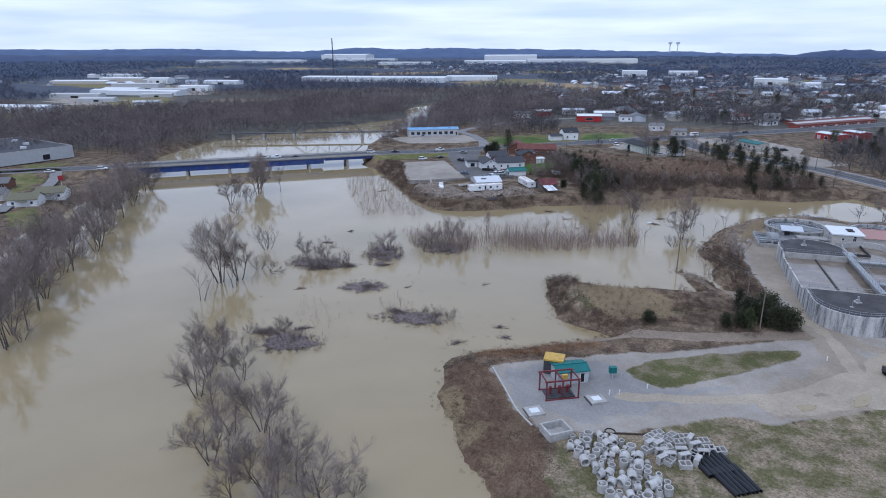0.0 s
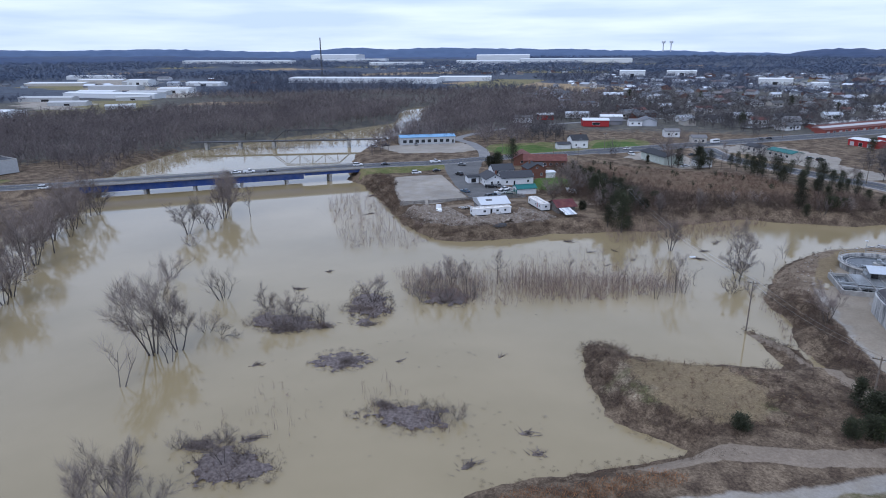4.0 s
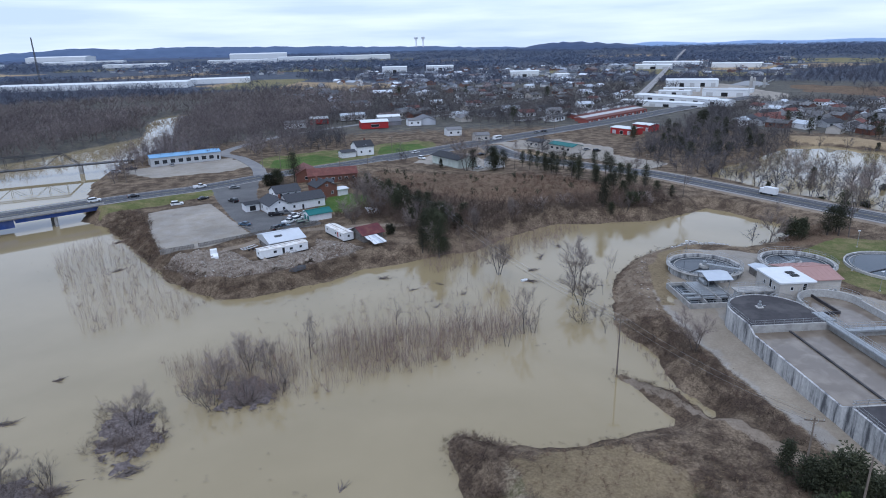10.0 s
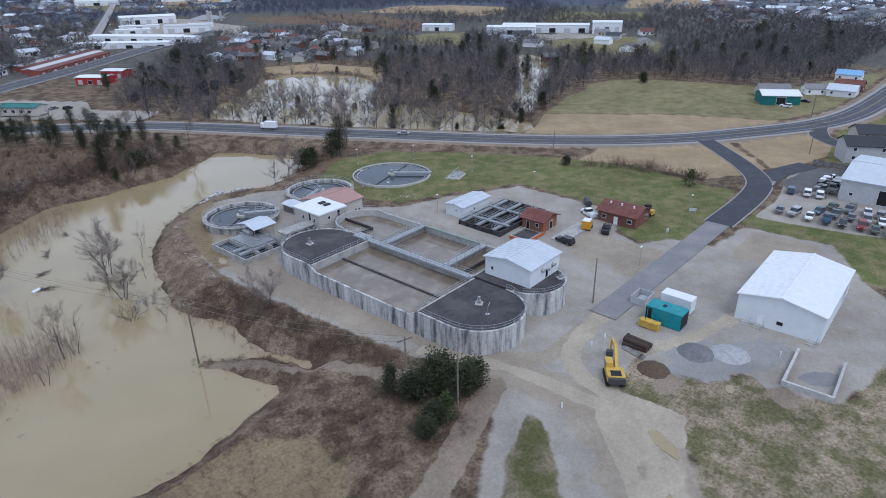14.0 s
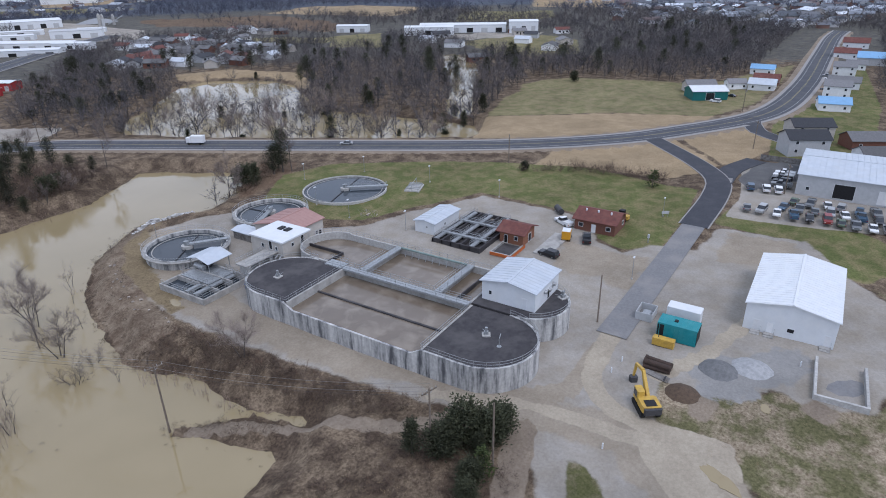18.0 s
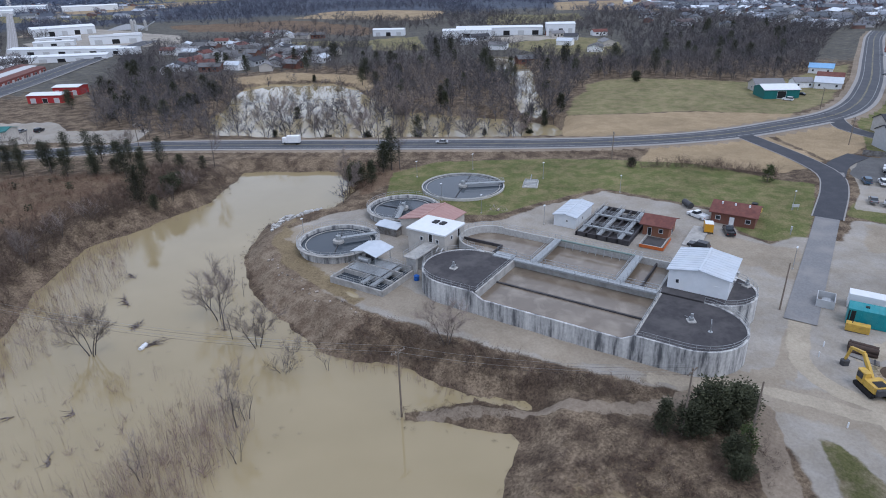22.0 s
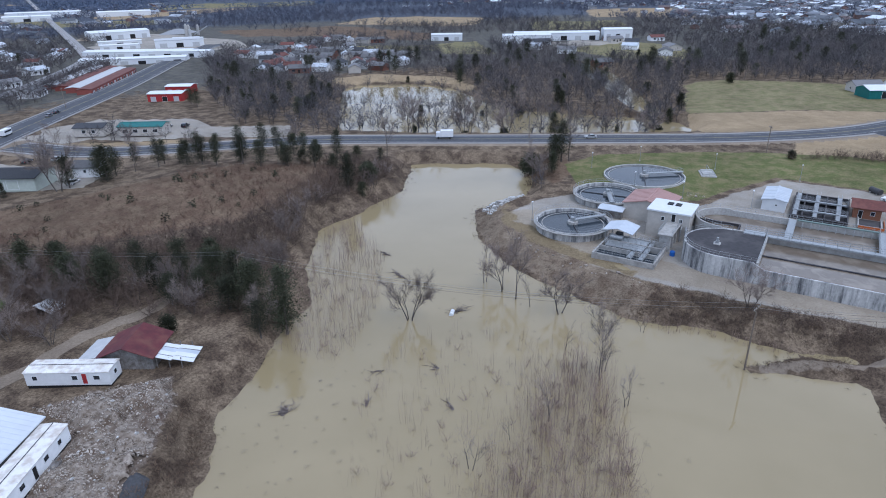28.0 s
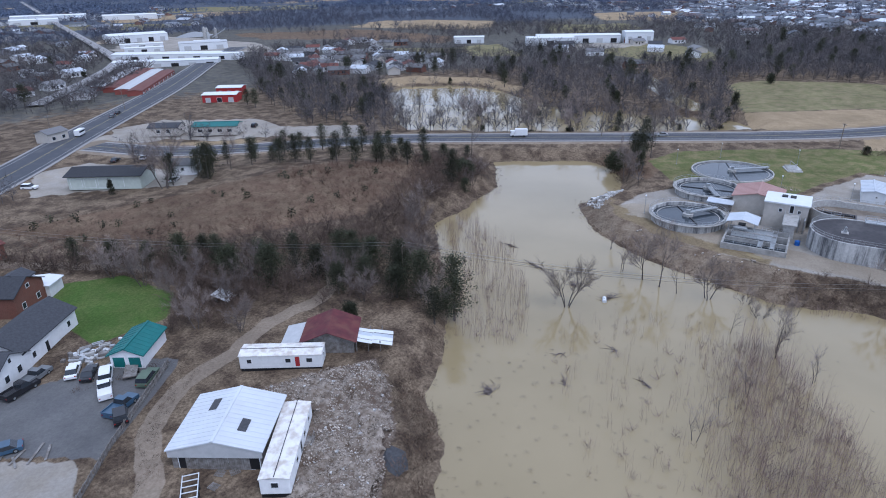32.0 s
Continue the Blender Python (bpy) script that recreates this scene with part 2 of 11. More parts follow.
CONCRETE = material("concrete", (0.40, 0.39, 0.37), (0.30, 0.295, 0.28), scale=1.2, rough=0.9, bump=0.15, stain=(0.16, 0.155, 0.15), stain_scale=0.5, stain_amount=0.55)
PALE_CONCRETE = material("pale_concrete", (0.47, 0.465, 0.45), (0.32, 0.315, 0.30), scale=2.0, rough=0.9, bump=0.2, stain=(0.28, 0.27, 0.26), stain_scale=0.8, stain_amount=0.5, per_object=0.12)
DECK = material("tank_deck", (0.052, 0.048, 0.052), (0.035, 0.033, 0.036), scale=1.0, rough=0.75, stain=(0.085, 0.08, 0.08), stain_scale=0.25, stain_amount=0.8)
STEEL = material("galvanised_steel", (0.42, 0.44, 0.45), (0.30, 0.31, 0.32), scale=3, rough=0.45, metal=0.6)
DARK_STEEL = material("dark_steel", (0.08, 0.08, 0.085), (0.05, 0.05, 0.055), scale=3, rough=0.6, metal=0.3)
WHITE_METAL = material("white_metal", (0.66, 0.685, 0.71), (0.585, 0.61, 0.635), scale=0.8, rough=0.5, stain=(0.6, 0.6, 0.58), stain_scale=0.4, stain_amount=0.35)
GREY_METAL = material("grey_metal_wall", (0.46, 0.47, 0.48), (0.38, 0.39, 0.40), scale=0.9, rough=0.55)
METAL_ROOF = material("metal_roof", (0.50, 0.54, 0.59), (0.42, 0.46, 0.51), scale=0.5, rough=0.45, metal=0.1, stain=(0.46, 0.48, 0.5), stain_scale=0.3, stain_amount=0.5)
BARN_ROOF = material("barn_roof_metal", (0.56, 0.59, 0.63), (0.51, 0.54, 0.58), scale=0.3, rough=0.5, stain=(0.46, 0.47, 0.48), stain_scale=0.4, stain_amount=0.35)
TRAILER_ROOF = material("trailer_roof", (0.72, 0.71, 0.69), (0.62, 0.61, 0.59), scale=0.7, rough=0.6, stain=(0.30, 0.22, 0.15), stain_scale=0.9, stain_amount=0.55)
RUST_ROOF = material("rusted_red_roof", (0.12, 0.028, 0.032), (0.075, 0.02, 0.025), scale=0.7, rough=0.7, stain=(0.16, 0.07, 0.05), stain_scale=0.5, stain_amount=0.5)
MAROON = material("maroon_roof", (0.15, 0.055, 0.045), (0.10, 0.04, 0.035), scale=1.2, rough=0.8, stain=(0.2, 0.09, 0.07), stain_scale=0.4)
ROSE_ROOF = material("dusty_red_metal_roof", (0.37, 0.225, 0.20), (0.32, 0.19, 0.17), scale=0.8, rough=0.6)
TEAL = material("teal_metal", (0.012, 0.14, 0.135), (0.01, 0.11, 0.108), scale=1.0, rough=0.5)
TEAL_BOX = material("teal_container_paint", (0.015, 0.24, 0.27), (0.012, 0.19, 0.22), scale=0.8, rough=0.5, stain=(0.05, 0.25, 0.26), stain_scale=0.7, stain_amount=0.6)
BLUE_ROOF = material("blue_metal_roof", (0.20, 0.38, 0.60), (0.17, 0.33, 0.52), scale=0.6, rough=0.5)
BRIDGE_BLUE = material("bridge_blue_paint", (0.022, 0.062, 0.26), (0.03, 0.055, 0.18), scale=0.6, rough=0.6, stain=(0.10, 0.12, 0.2), stain_scale=0.3, stain_amount=0.5)
SHINGLE = material("dark_shingles", (0.055, 0.058, 0.066), (0.038, 0.04, 0.046), scale=2.5, rough=0.9, per_object=0.25)
GREY_SHINGLE = material("grey_shingles", (0.17, 0.17, 0.175), (0.12, 0.12, 0.125), scale=2.0, rough=0.9, per_object=0.35)
BRICK = material("red_brick", (0.19, 0.085, 0.06), (0.125, 0.056, 0.042), scale=5, rough=0.9, stain=(0.16, 0.09, 0.068), stain_scale=0.6)
ORANGE_BRICK = material("orange_brick", (0.27, 0.125, 0.075), (0.20, 0.09, 0.056), scale=5, rough=0.9)
SIDING = material("white_siding", (0.74, 0.75, 0.76), (0.64, 0.65, 0.66), scale=1.0, rough=0.7, per_object=0.1)
TAN_WALL = material("tan_wall", (0.48, 0.45, 0.41), (0.40, 0.375, 0.34), scale=1.0, rough=0.8)
DARK = material("dark_opening", (0.015, 0.016, 0.018), (0.01, 0.01, 0.012), scale=2, rough=0.6)
GLASS = material("window_glass", (0.03, 0.035, 0.045), (0.02, 0.025, 0.03), scale=2, rough=0.08, spec=0.6)
OLD_WOOD = material("weathered_wood", (0.27, 0.26, 0.25), (0.13, 0.12, 0.11), scale=1.6, rough=0.95, stain=(0.09, 0.07, 0.055), stain_scale=0.9, stain_amount=0.6)
POLE_WOOD = material("pole_wood", (0.20, 0.165, 0.135), (0.13, 0.105, 0.085), scale=2, rough=0.95, per_object=0.2)
BARK = material("bark", (0.13, 0.11, 0.098), (0.07, 0.06, 0.053), scale=2.5, rough=0.95, per_object=0.25)
TWIG = material("twigs", (0.25, 0.208, 0.188), (0.15, 0.123, 0.11), scale=0.8, rough=0.95, per_object=0.3)
SAPLING_BARK = material("sapling_stems", (0.29, 0.212, 0.178), (0.165, 0.118, 0.10), scale=0.3, rough=0.95, per_island=0.3)
BRUSH = material("brush_twigs", (0.15, 0.102, 0.07), (0.026, 0.018, 0.014), scale=0.3, rough=0.95, per_island=0.6)
SCRUB = material("scrub_twigs", (0.142, 0.102, 0.08), (0.058, 0.042, 0.034), scale=0.12, rough=0.95, per_island=0.3)
RUST_GRASS = material("rust_brown_grass", (0.30, 0.15, 0.07), (0.16, 0.085, 0.045), scale=0.6, rough=0.95, per_island=0.4)
DRY_GRASS = material("dead_grass", (0.36, 0.275, 0.165), (0.17, 0.122, 0.07), scale=0.5, rough=0.95, per_island=0.3)
WOODS = material("bare_woodland", (0.108, 0.10, 0.104), (0.052, 0.05, 0.055), scale=0.05, rough=0.95, per_island=0.35, stain=(0.16, 0.138, 0.128), stain_scale=0.03, stain_amount=0.6)
WEST_WOODS = material("river_woodland", (0.175, 0.148, 0.145), (0.085, 0.072, 0.074), scale=0.05, rough=0.95, per_island=0.35, stain=(0.23, 0.195, 0.18), stain_scale=0.03, stain_amount=0.6)
# the blue of these two farther woods is distance haze painted into the colour
HAZE_MID_WOODS = material("middle_woodland_hazed", (0.092, 0.102, 0.138), (0.052, 0.06, 0.088), scale=0.03, rough=1.0, per_island=0.3, stain=(0.132, 0.13, 0.148), stain_scale=0.014, stain_amount=0.6)
HAZE_FAR_WOODS = material("distant_woodland_hazed", (0.10, 0.128, 0.19), (0.062, 0.084, 0.135), scale=0.012, rough=1.0, per_island=0.2, stain=(0.125, 0.14, 0.185), stain_scale=0.005, stain_amount=0.6)
# hill colours carry painted haze: blue nearer, pale blue for the last ridge
HAZE_HILL_FAR = material("distant_hills_hazed", (0.085, 0.125, 0.215), (0.062, 0.096, 0.175), scale=0.01, rough=1.0)
HAZE_HILL_PALE = material("mountains_hazed_pale", (0.235, 0.33, 0.50), (0.20, 0.29, 0.45), scale=0.004, rough=1.0)
HAZE_HILL = material("wooded_hills_hazed", (0.05, 0.076, 0.145), (0.033, 0.052, 0.106), scale=0.02, rough=1.0, stain=(0.07, 0.088, 0.125), stain_scale=0.006)
NEEDLES = material("cedar_foliage", (0.052, 0.056, 0.03), (0.02, 0.024, 0.014), scale=1.5, rough=0.9, per_object=0.35)
LIGHT_NEEDLES = material("green_cedar_foliage", (0.055, 0.072, 0.022), (0.025, 0.035, 0.013), scale=1.5, rough=0.9, per_object=0.3)
YELLOW = material("yellow_machine_paint", (0.56, 0.37, 0.07), (0.46, 0.29, 0.055), scale=1.5, rough=0.5, stain=(0.25, 0.16, 0.06), stain_scale=1.2, stain_amount=0.5)
RED_FRAME = material("dark_red_steel_paint", (0.16, 0.03, 0.035), (0.11, 0.022, 0.026), scale=2, rough=0.55)
RUBBER = material("black_rubber", (0.018, 0.018, 0.019), (0.012, 0.012, 0.013), scale=3, rough=0.75)
BLACK_PIPE = material("black_plastic", (0.016, 0.018, 0.022), (0.011, 0.012, 0.015), scale=2, rough=0.45)
RED_STORE = material("red_painted_metal", (0.36, 0.03, 0.03), (0.28, 0.025, 0.028), scale=0.8, rough=0.6)
RED_BRICK_ROW = material("red_storage_wall", (0.26, 0.075, 0.06), (0.2, 0.06, 0.05), scale=0.8, rough=0.8)
PALE_GREEN_WALL = material("pale_green_wall", (0.50, 0.55, 0.49), (0.43, 0.47, 0.42), scale=0.8, rough=0.8)
RUBBLE = material("broken_concrete", (0.40, 0.36, 0.315), (0.16, 0.128, 0.10), scale=0.3, rough=0.95, per_island=0.55)
PALE_RUBBLE = material("pale_broken_concrete", (0.48, 0.475, 0.46), (0.28, 0.265, 0.25), scale=0.5, rough=0.95, per_island=0.35)
# brown soil patches; their mound-scale contrast also paints in weak relief shading
RUBBLE_SOIL = material("rubble_and_soil", (0.34, 0.296, 0.25), (0.105, 0.078, 0.056), scale=1.1, detail=9.0, rough=0.95, spread=0.42, bump=0.9, bump_scale=4.0, stain=(0.095, 0.066, 0.047), stain_scale=0.3, stain_amount=0.9)
COAL = material("dark_gravel", (0.075, 0.077, 0.082), (0.045, 0.045, 0.049), scale=2, rough=0.95)
HEAP_DARK = material("damp_gravel", (0.17, 0.172, 0.175), (0.11, 0.112, 0.115), scale=1.5, rough=0.95, bump=0.4)
HEAP_PALE = material("pale_gravel", (0.36, 0.365, 0.37), (0.25, 0.255, 0.26), scale=1.5, rough=0.95, bump=0.4)
BLUE_GRAVEL = material("blue_grey_gravel", (0.30, 0.31, 0.325), (0.22, 0.23, 0.24), scale=2, rough=0.95)
DRIFT = material("driftwood", (0.175, 0.145, 0.13), (0.08, 0.064, 0.056), scale=1, rough=0.95, per_island=0.35)
RAFT = material("drift_mat", (0.20, 0.168, 0.158), (0.075, 0.06, 0.056), scale=1.6, detail=9.0, rough=0.95, spread=0.45, bump=0.9, bump_scale=5.0)
RUSSET = material("russet_scrub", (0.165, 0.10, 0.07), (0.07, 0.042, 0.032), scale=0.15, rough=0.95, per_island=0.35)
BLUE_PLASTIC = material("blue_plastic", (0.02, 0.12, 0.42), (0.018, 0.09, 0.34), scale=2, rough=0.45)
ORANGE = material("orange_net", (0.5, 0.13, 0.03), (0.4, 0.1, 0.03), scale=2, rough=0.7)
CAR_PAINTS = {
    "white": material("white_car_paint", (0.72, 0.73, 0.74), (0.66, 0.67, 0.68), scale=1, rough=0.3, spec=0.5),
    "black": material("black_car_paint", (0.02, 0.02, 0.024), (0.015, 0.015, 0.018), scale=1, rough=0.25, spec=0.5),
    "grey": material("grey_car_paint", (0.16, 0.17, 0.18), (0.13, 0.14, 0.15), scale=1, rough=0.3, spec=0.5),
    "silver": material("silver_car_paint", (0.42, 0.43, 0.44), (0.36, 0.37, 0.38), scale=1, rough=0.3, metal=0.4),
    "blue": material("blue_car_paint", (0.05, 0.10, 0.16), (0.04, 0.08, 0.13), scale=1, rough=0.3, spec=0.5),
    "red": material("red_car_paint", (0.22, 0.025, 0.025), (0.18, 0.02, 0.02), scale=1, rough=0.3, spec=0.5),
    "green": material("faded_green_car_paint", (0.10, 0.14, 0.10), (0.08, 0.11, 0.08), scale=1, rough=0.5),
    "yellow": material("yellow_truck_paint", (0.55, 0.27, 0.02), (0.48, 0.24, 0.02), scale=1, rough=0.4),
}


# ---- mesh helpers ----
class Geo:
    """Collects the vertices and faces of one mesh."""

    def __init__(self):
        self.v, self.f = [], []

    def add(self, verts, faces):
        k = len(self.v)
        self.v += [tuple(p) for p in verts]
        self.f += [tuple(i + k for i in f) for f in faces]
        return self

    def box(self, x0, y0, z0, x1, y1, z1, chamfer=0.0):
        x0, x1, y0, y1, z0, z1 = min(x0, x1), max(x0, x1), min(y0, y1), max(y0, y1), min(z0, z1), max(z0, z1)
        c = min(chamfer, (x1 - x0) / 3, (y1 - y0) / 3)
        if c <= 0:
            ring = [(x0, y0), (x1, y0), (x1, y1), (x0, y1)]
        else:
            ring = [(x0 + c, y0), (x1 - c, y0), (x1, y0 + c), (x1, y1 - c), (x1 - c, y1), (x0 + c, y1), (x0, y1 - c), (x0, y0 + c)]
        return self.prism(ring, z0, z1)

    def prism(self, ring, z0, z1, cap=True):
        n = len(ring)
        v = [(x, y, z0) for x, y in ring] + [(x, y, z1) for x, y in ring]
        f = [(i, (i + 1) % n, n + (i + 1) % n, n + i) for i in range(n)]
        if cap:
            f += [tuple(range(n - 1, -1, -1)), tuple(range(n, 2 * n))]
        return self.add(v, f)

    def tube(self, a, b, r0, r1=None, sides=6, cap=True):
        a, b = Vector(a), Vector(b)
        r1 = r0 if r1 is None else r1
        d = (b - a).normalized()
        u = d.orthogonal().normalized()
        w = d.cross(u)
        v = []
        for p, r in ((a, r0), (b, r1)):
            for i in range(sides):
                t = 2 * math.pi * i / sides
                v.append(p + (u * math.cos(t) + w * math.sin(t)) * r)
        f = [(i, (i + 1) % sides, sides + (i + 1) % sides, sides + i) for i in range(sides)]
        if cap:
            f += [tuple(range(sides - 1, -1, -1)), tuple(range(sides, 2 * sides))]
        return self.add(v, f)

    def pipe(self, pts, r, sides=4):
        """One bent tube through a line of points."""
        pts = [Vector(p) for p in pts]
        v, f = [], []
        for i, p in enumerate(pts):
            d = (pts[min(i + 1, len(pts) - 1)] - pts[max(i - 1, 0)]).normalized()
            u = d.cross(Vector((0, 0, 1)))
            u = u.normalized() if u.length > 1e-4 else Vector((1, 0, 0))
            w = d.cross(u)
            for k in range(sides):
                t = 2 * math.pi * (k + 0.5) / sides
                v.append(p + (u * math.cos(t) + w * math.sin(t)) * r)
            if i:
                a = (i - 1) * sides
                f += [(a + k, a + (k + 1) % sides, a + sides + (k + 1) % sides, a + sides + k) for k in range(sides)]
        return self.add(v, f)

    def ring_wall(self, cx, cy, r0, r1, z0, z1, n=48, a0=0.0, a1=2 * math.pi):
        """A curved wall of inner radius r0 and outer radius r1."""
        full = abs(a1 - a0 - 2 * math.pi) < 1e-6
        m = n if full else n + 1
        v = []
        for i in range(m):
            t = a0 + (a1 - a0) * i / n
            c, s = math.cos(t), math.sin(t)
            v += [(cx + r0 * c, cy + r0 * s, z0), (cx + r1 * c, cy + r1 * s, z0), (cx + r1 * c, cy + r1 * s, z1), (cx + r0 * c, cy + r0 * s, z1)]
        f = []
        for i in range(n):
            j = (i + 1) % m
            for k in range(4):
                f.append((4 * i + k, 4 * j + k, 4 * j + (k + 1) % 4, 4 * i + (k + 1) % 4))
        if not full:
            f += [(3, 2, 1, 0), (4 * n, 4 * n + 1, 4 * n + 2, 4 * n + 3)]
        return self.add(v, f)

    def disc(self, cx, cy, r, z0, z1, n=40):
        return self.prism([(cx + r * math.cos(2 * math.pi * i / n), cy + r * math.sin(2 * math.pi * i / n)) for i in range(n)], z0, z1)

    def gable(self, x0, y0, x1, y1, z, rise, axis="x", over=0.4, thick=0.18):
        """Two roof slopes of some thickness, ridge along the axis, eaves at height z."""
        if axis == "x":
            a0, a1, b0, b1 = x0 - over, x1 + over, y0 - over, y1 + over
        else:
            a0, a1, b0, b1 = y0 - over, y1 + over, x0 - over, x1 + over
        m = (b0 + b1) / 2
        half = (b1 - b0) / 2
        drop = rise * over / max(half - over, 0.1)
        prof = [(b0, z - drop), (m, z + rise), (b1, z - drop), (b1, z - drop + thick), (m, z + rise + thick), (b0, z - drop + thick)]
        v = []
        for a in (a0, a1):
            for b, h in prof:
                v.append((a, b, h) if axis == "x" else (b, a, h))
        f = [(0, 1, 7, 6), (1, 2, 8, 7), (2, 3, 9, 8), (3, 4, 10, 9), (4, 5, 11, 10), (5, 0, 6, 11), (0, 5, 4, 1), (1, 4, 3, 2), (6, 7, 10, 11), (7, 8, 9, 10)]
        return self.add(v, f)

    def gable_walls(self, x0, y0, x1, y1, z0, z, rise, axis="x"):
        """A box body with gable ends."""
        self.box(x0, y0, z0, x1, y1, z)
        if axis == "x":
            m = (y0 + y1) / 2
            for a, b in ((x0, x0 + 0.12), (x1 - 0.12, x1)):
                self.add([(a, y0, z), (a, y1, z), (a, m, z + rise), (b, y0, z), (b, y1, z), (b, m, z + rise)],
                         [(0, 2, 1), (3, 4, 5), (0, 3, 5, 2), (2, 5, 4, 1), (0, 1, 4, 3)])
        else:
            m = (x0 + x1) / 2
            for a, b in ((y0, y0 + 0.12), (y1 - 0.12, y1)):
                self.add([(x0, a, z), (x1, a, z), (m, a, z + rise), (x0, b, z), (x1, b, z), (m, b, z + rise)],
                         [(0, 1, 2), (3, 5, 4), (0, 2, 5, 3), (2, 1, 4, 5), (0, 3, 4, 1)])
        return self

    def mesh(self, name, mat, smooth=False):
        me = bpy.data.meshes.new(name)
        me.from_pydata(self.v, [], self.f)
        bm = bmesh.new()
        bm.from_mesh(me)
        bmesh.ops.recalc_face_normals(bm, faces=bm.faces) if len(bm.faces) < 4000 else None
        bm.to_mesh(me)
        bm.free()
        me.materials.append(mat)
        if smooth:
            me.polygons.foreach_set("use_smooth", [True] * len(me.polygons))
        return me


def part(name, geo, mat, parent=None, label="", smooth=False):
    ob = new(name, geo.mesh(name, mat, smooth) if isinstance(geo, Geo) else geo)
    if parent is not None:
        ob.parent = parent
    if label:
        ob["label"] = label
    return ob


def thing(name, label, category, m=None, group="", kind=""):
    ob = new(name)
    ob.empty_display_size = 0.5
    ob.matrix_basis = m or Matrix()
    return tagged(ob, label, category, group, kind)


def from_arrays(name, verts, faces, mat):
    """A mesh from arrays of vertices and triangles or quads."""
    me = bpy.data.meshes.new(name)
    me.vertices.add(len(verts))
    me.vertices.foreach_set("co", np.asarray(verts, np.float32).ravel())
    k = faces.shape[1]
    me.loops.add(faces.size)
    me.loops.foreach_set("vertex_index", faces.ravel().astype(np.int32))
    me.polygons.add(len(faces))
    me.polygons.foreach_set("loop_start", np.arange(0, faces.size, k, dtype=np.int32))
    me.update(calc_edges=True)
    me.materials.append(mat)
    return me


rng = np.random.default_rng(7)

# ---- the plan of the ground ----
WATER_Z = -2.8
EAST_LAND = [(60, -80), (20, 10), (-4, 48), (-17, 74), (-22, 81), (-27, 88), (-33, 99), (-36, 109), (-35.5, 114), (-29, 119), (-18, 126), (-6, 132), (-3, 135),
             (-9, 137), (-17, 142), (-21, 153), (-24, 168), (-21, 171), (-14, 165.5), (-3, 165), (9, 167), (15.5, 168.5), (17, 171.5), (14.5, 179), (11, 186), (12, 188),
             (16.5, 183), (20.5, 177), (23, 171), (24, 170.6), (23, 176), (21.5, 186), (22, 196), (20, 203), (18.5, 210), (21.5, 220), (26, 231), (30, 240), (40, 253), (58, 264)]
EAST_LAND += [(73, 257), (90, 260), (99, 266), (105, 277), (88, 308), (80, 302), (62, 293), (40, 292), (24, 293), (4, 280), (-8, 267), (-20, 263), (-30, 258.5),
              (-42, 254.5), (-50, 246), (-60, 241), (-70, 236.5), (-80, 236), (-96, 250), (-120, 284), (-142, 314), (-154, 322), (-160, 340), (-170, 360), (-184, 398),
              (-188, 430), (-190, 530), (-218, 630), (-226, 700)]
EAST_LAND += [(-244, 740), (-700, 900), (-6000, 3000), (-6000, 6000), (6000, 6000), (6000, -6000), (60, -6000)]
WEST_LAND = [(-60, -6000), (-56, -40), (-142, 72), (-182, 120), (-211, 154), (-222, 178), (-234, 208), (-246, 240), (-260, 264), (-290, 315), (-304, 385), (-254, 490),
             (-226, 570), (-254, 650), (-266, 710), (-244, 740), (-700, 900), (-6000, 3000), (-6000, -6000)]
POND = [(112, 359), (136, 387), (155, 397), (186, 424), (206, 439), (223, 435), (240, 404), (236, 380), (221, 361), (205, 338), (193, 318), (195, 292), (200, 262), (199, 240), (188, 231), (175, 233), (160, 258), (148, 280), (128, 318)]
POND_OPEN = [(196, 432), (222, 437), (242, 405), (237, 380), (222, 360), (206, 350), (188, 368), (184, 405)]
POND_WOOD = [(150, 385), (185, 350), (190, 312), (180, 285), (166, 300), (160, 340), (142, 370)]
SMALL_POND = [(205, 252), (222, 254), (284, 288), (322, 306), (386, 346), (390, 378), (332, 338), (280, 302), (216, 266)]


def signed(poly, x, y):
    """Distance to a polygon's edge, positive inside."""
    px, py = np.array([p[0] for p in poly], float), np.array([p[1] for p in poly], float)
    if x.size <= 64:
        X, Y = x[..., None], y[..., None]
        qx, qy = np.roll(px, -1), np.roll(py, -1)
        dx, dy = qx - px, qy - py
        t = np.clip(((X - px) * dx + (Y - py) * dy) / (dx * dx + dy * dy + 1e-9), 0, 1)
        d = np.hypot(X - px - t * dx, Y - py - t * dy).min(axis=-1)
        cross = ((py > Y) != (qy > Y)) & (X < dx * (Y - py) / np.where(np.abs(dy) > 1e-9, dy, 1e-9) + px)
        return np.where(cross.sum(axis=-1) % 2 == 1, d, -d)
    d = np.full(x.shape, 1e9)
    inside = np.zeros(x.shape, bool)
    for i in range(len(poly)):
        x0, y0, x1, y1 = px[i], py[i], px[(i + 1) % len(poly)], py[(i + 1) % len(poly)]
        dx, dy = x1 - x0, y1 - y0
        t = np.clip(((x - x0) * dx + (y - y0) * dy) / (dx * dx + dy * dy + 1e-9), 0, 1)
        d = np.minimum(d, np.hypot(x - x0 - t * dx, y - y0 - t * dy))
        cross = ((y0 > y) != (y1 > y)) & (x < dx * (y - y0) / (dy if abs(dy) > 1e-9 else 1e-9) + x0)
        inside ^= cross
    return np.where(inside, d, -d)


def smooth(a, b, v):
    t = np.clip((v - a) / (b - a), 0, 1)
    return t * t * (3 - 2 * t)


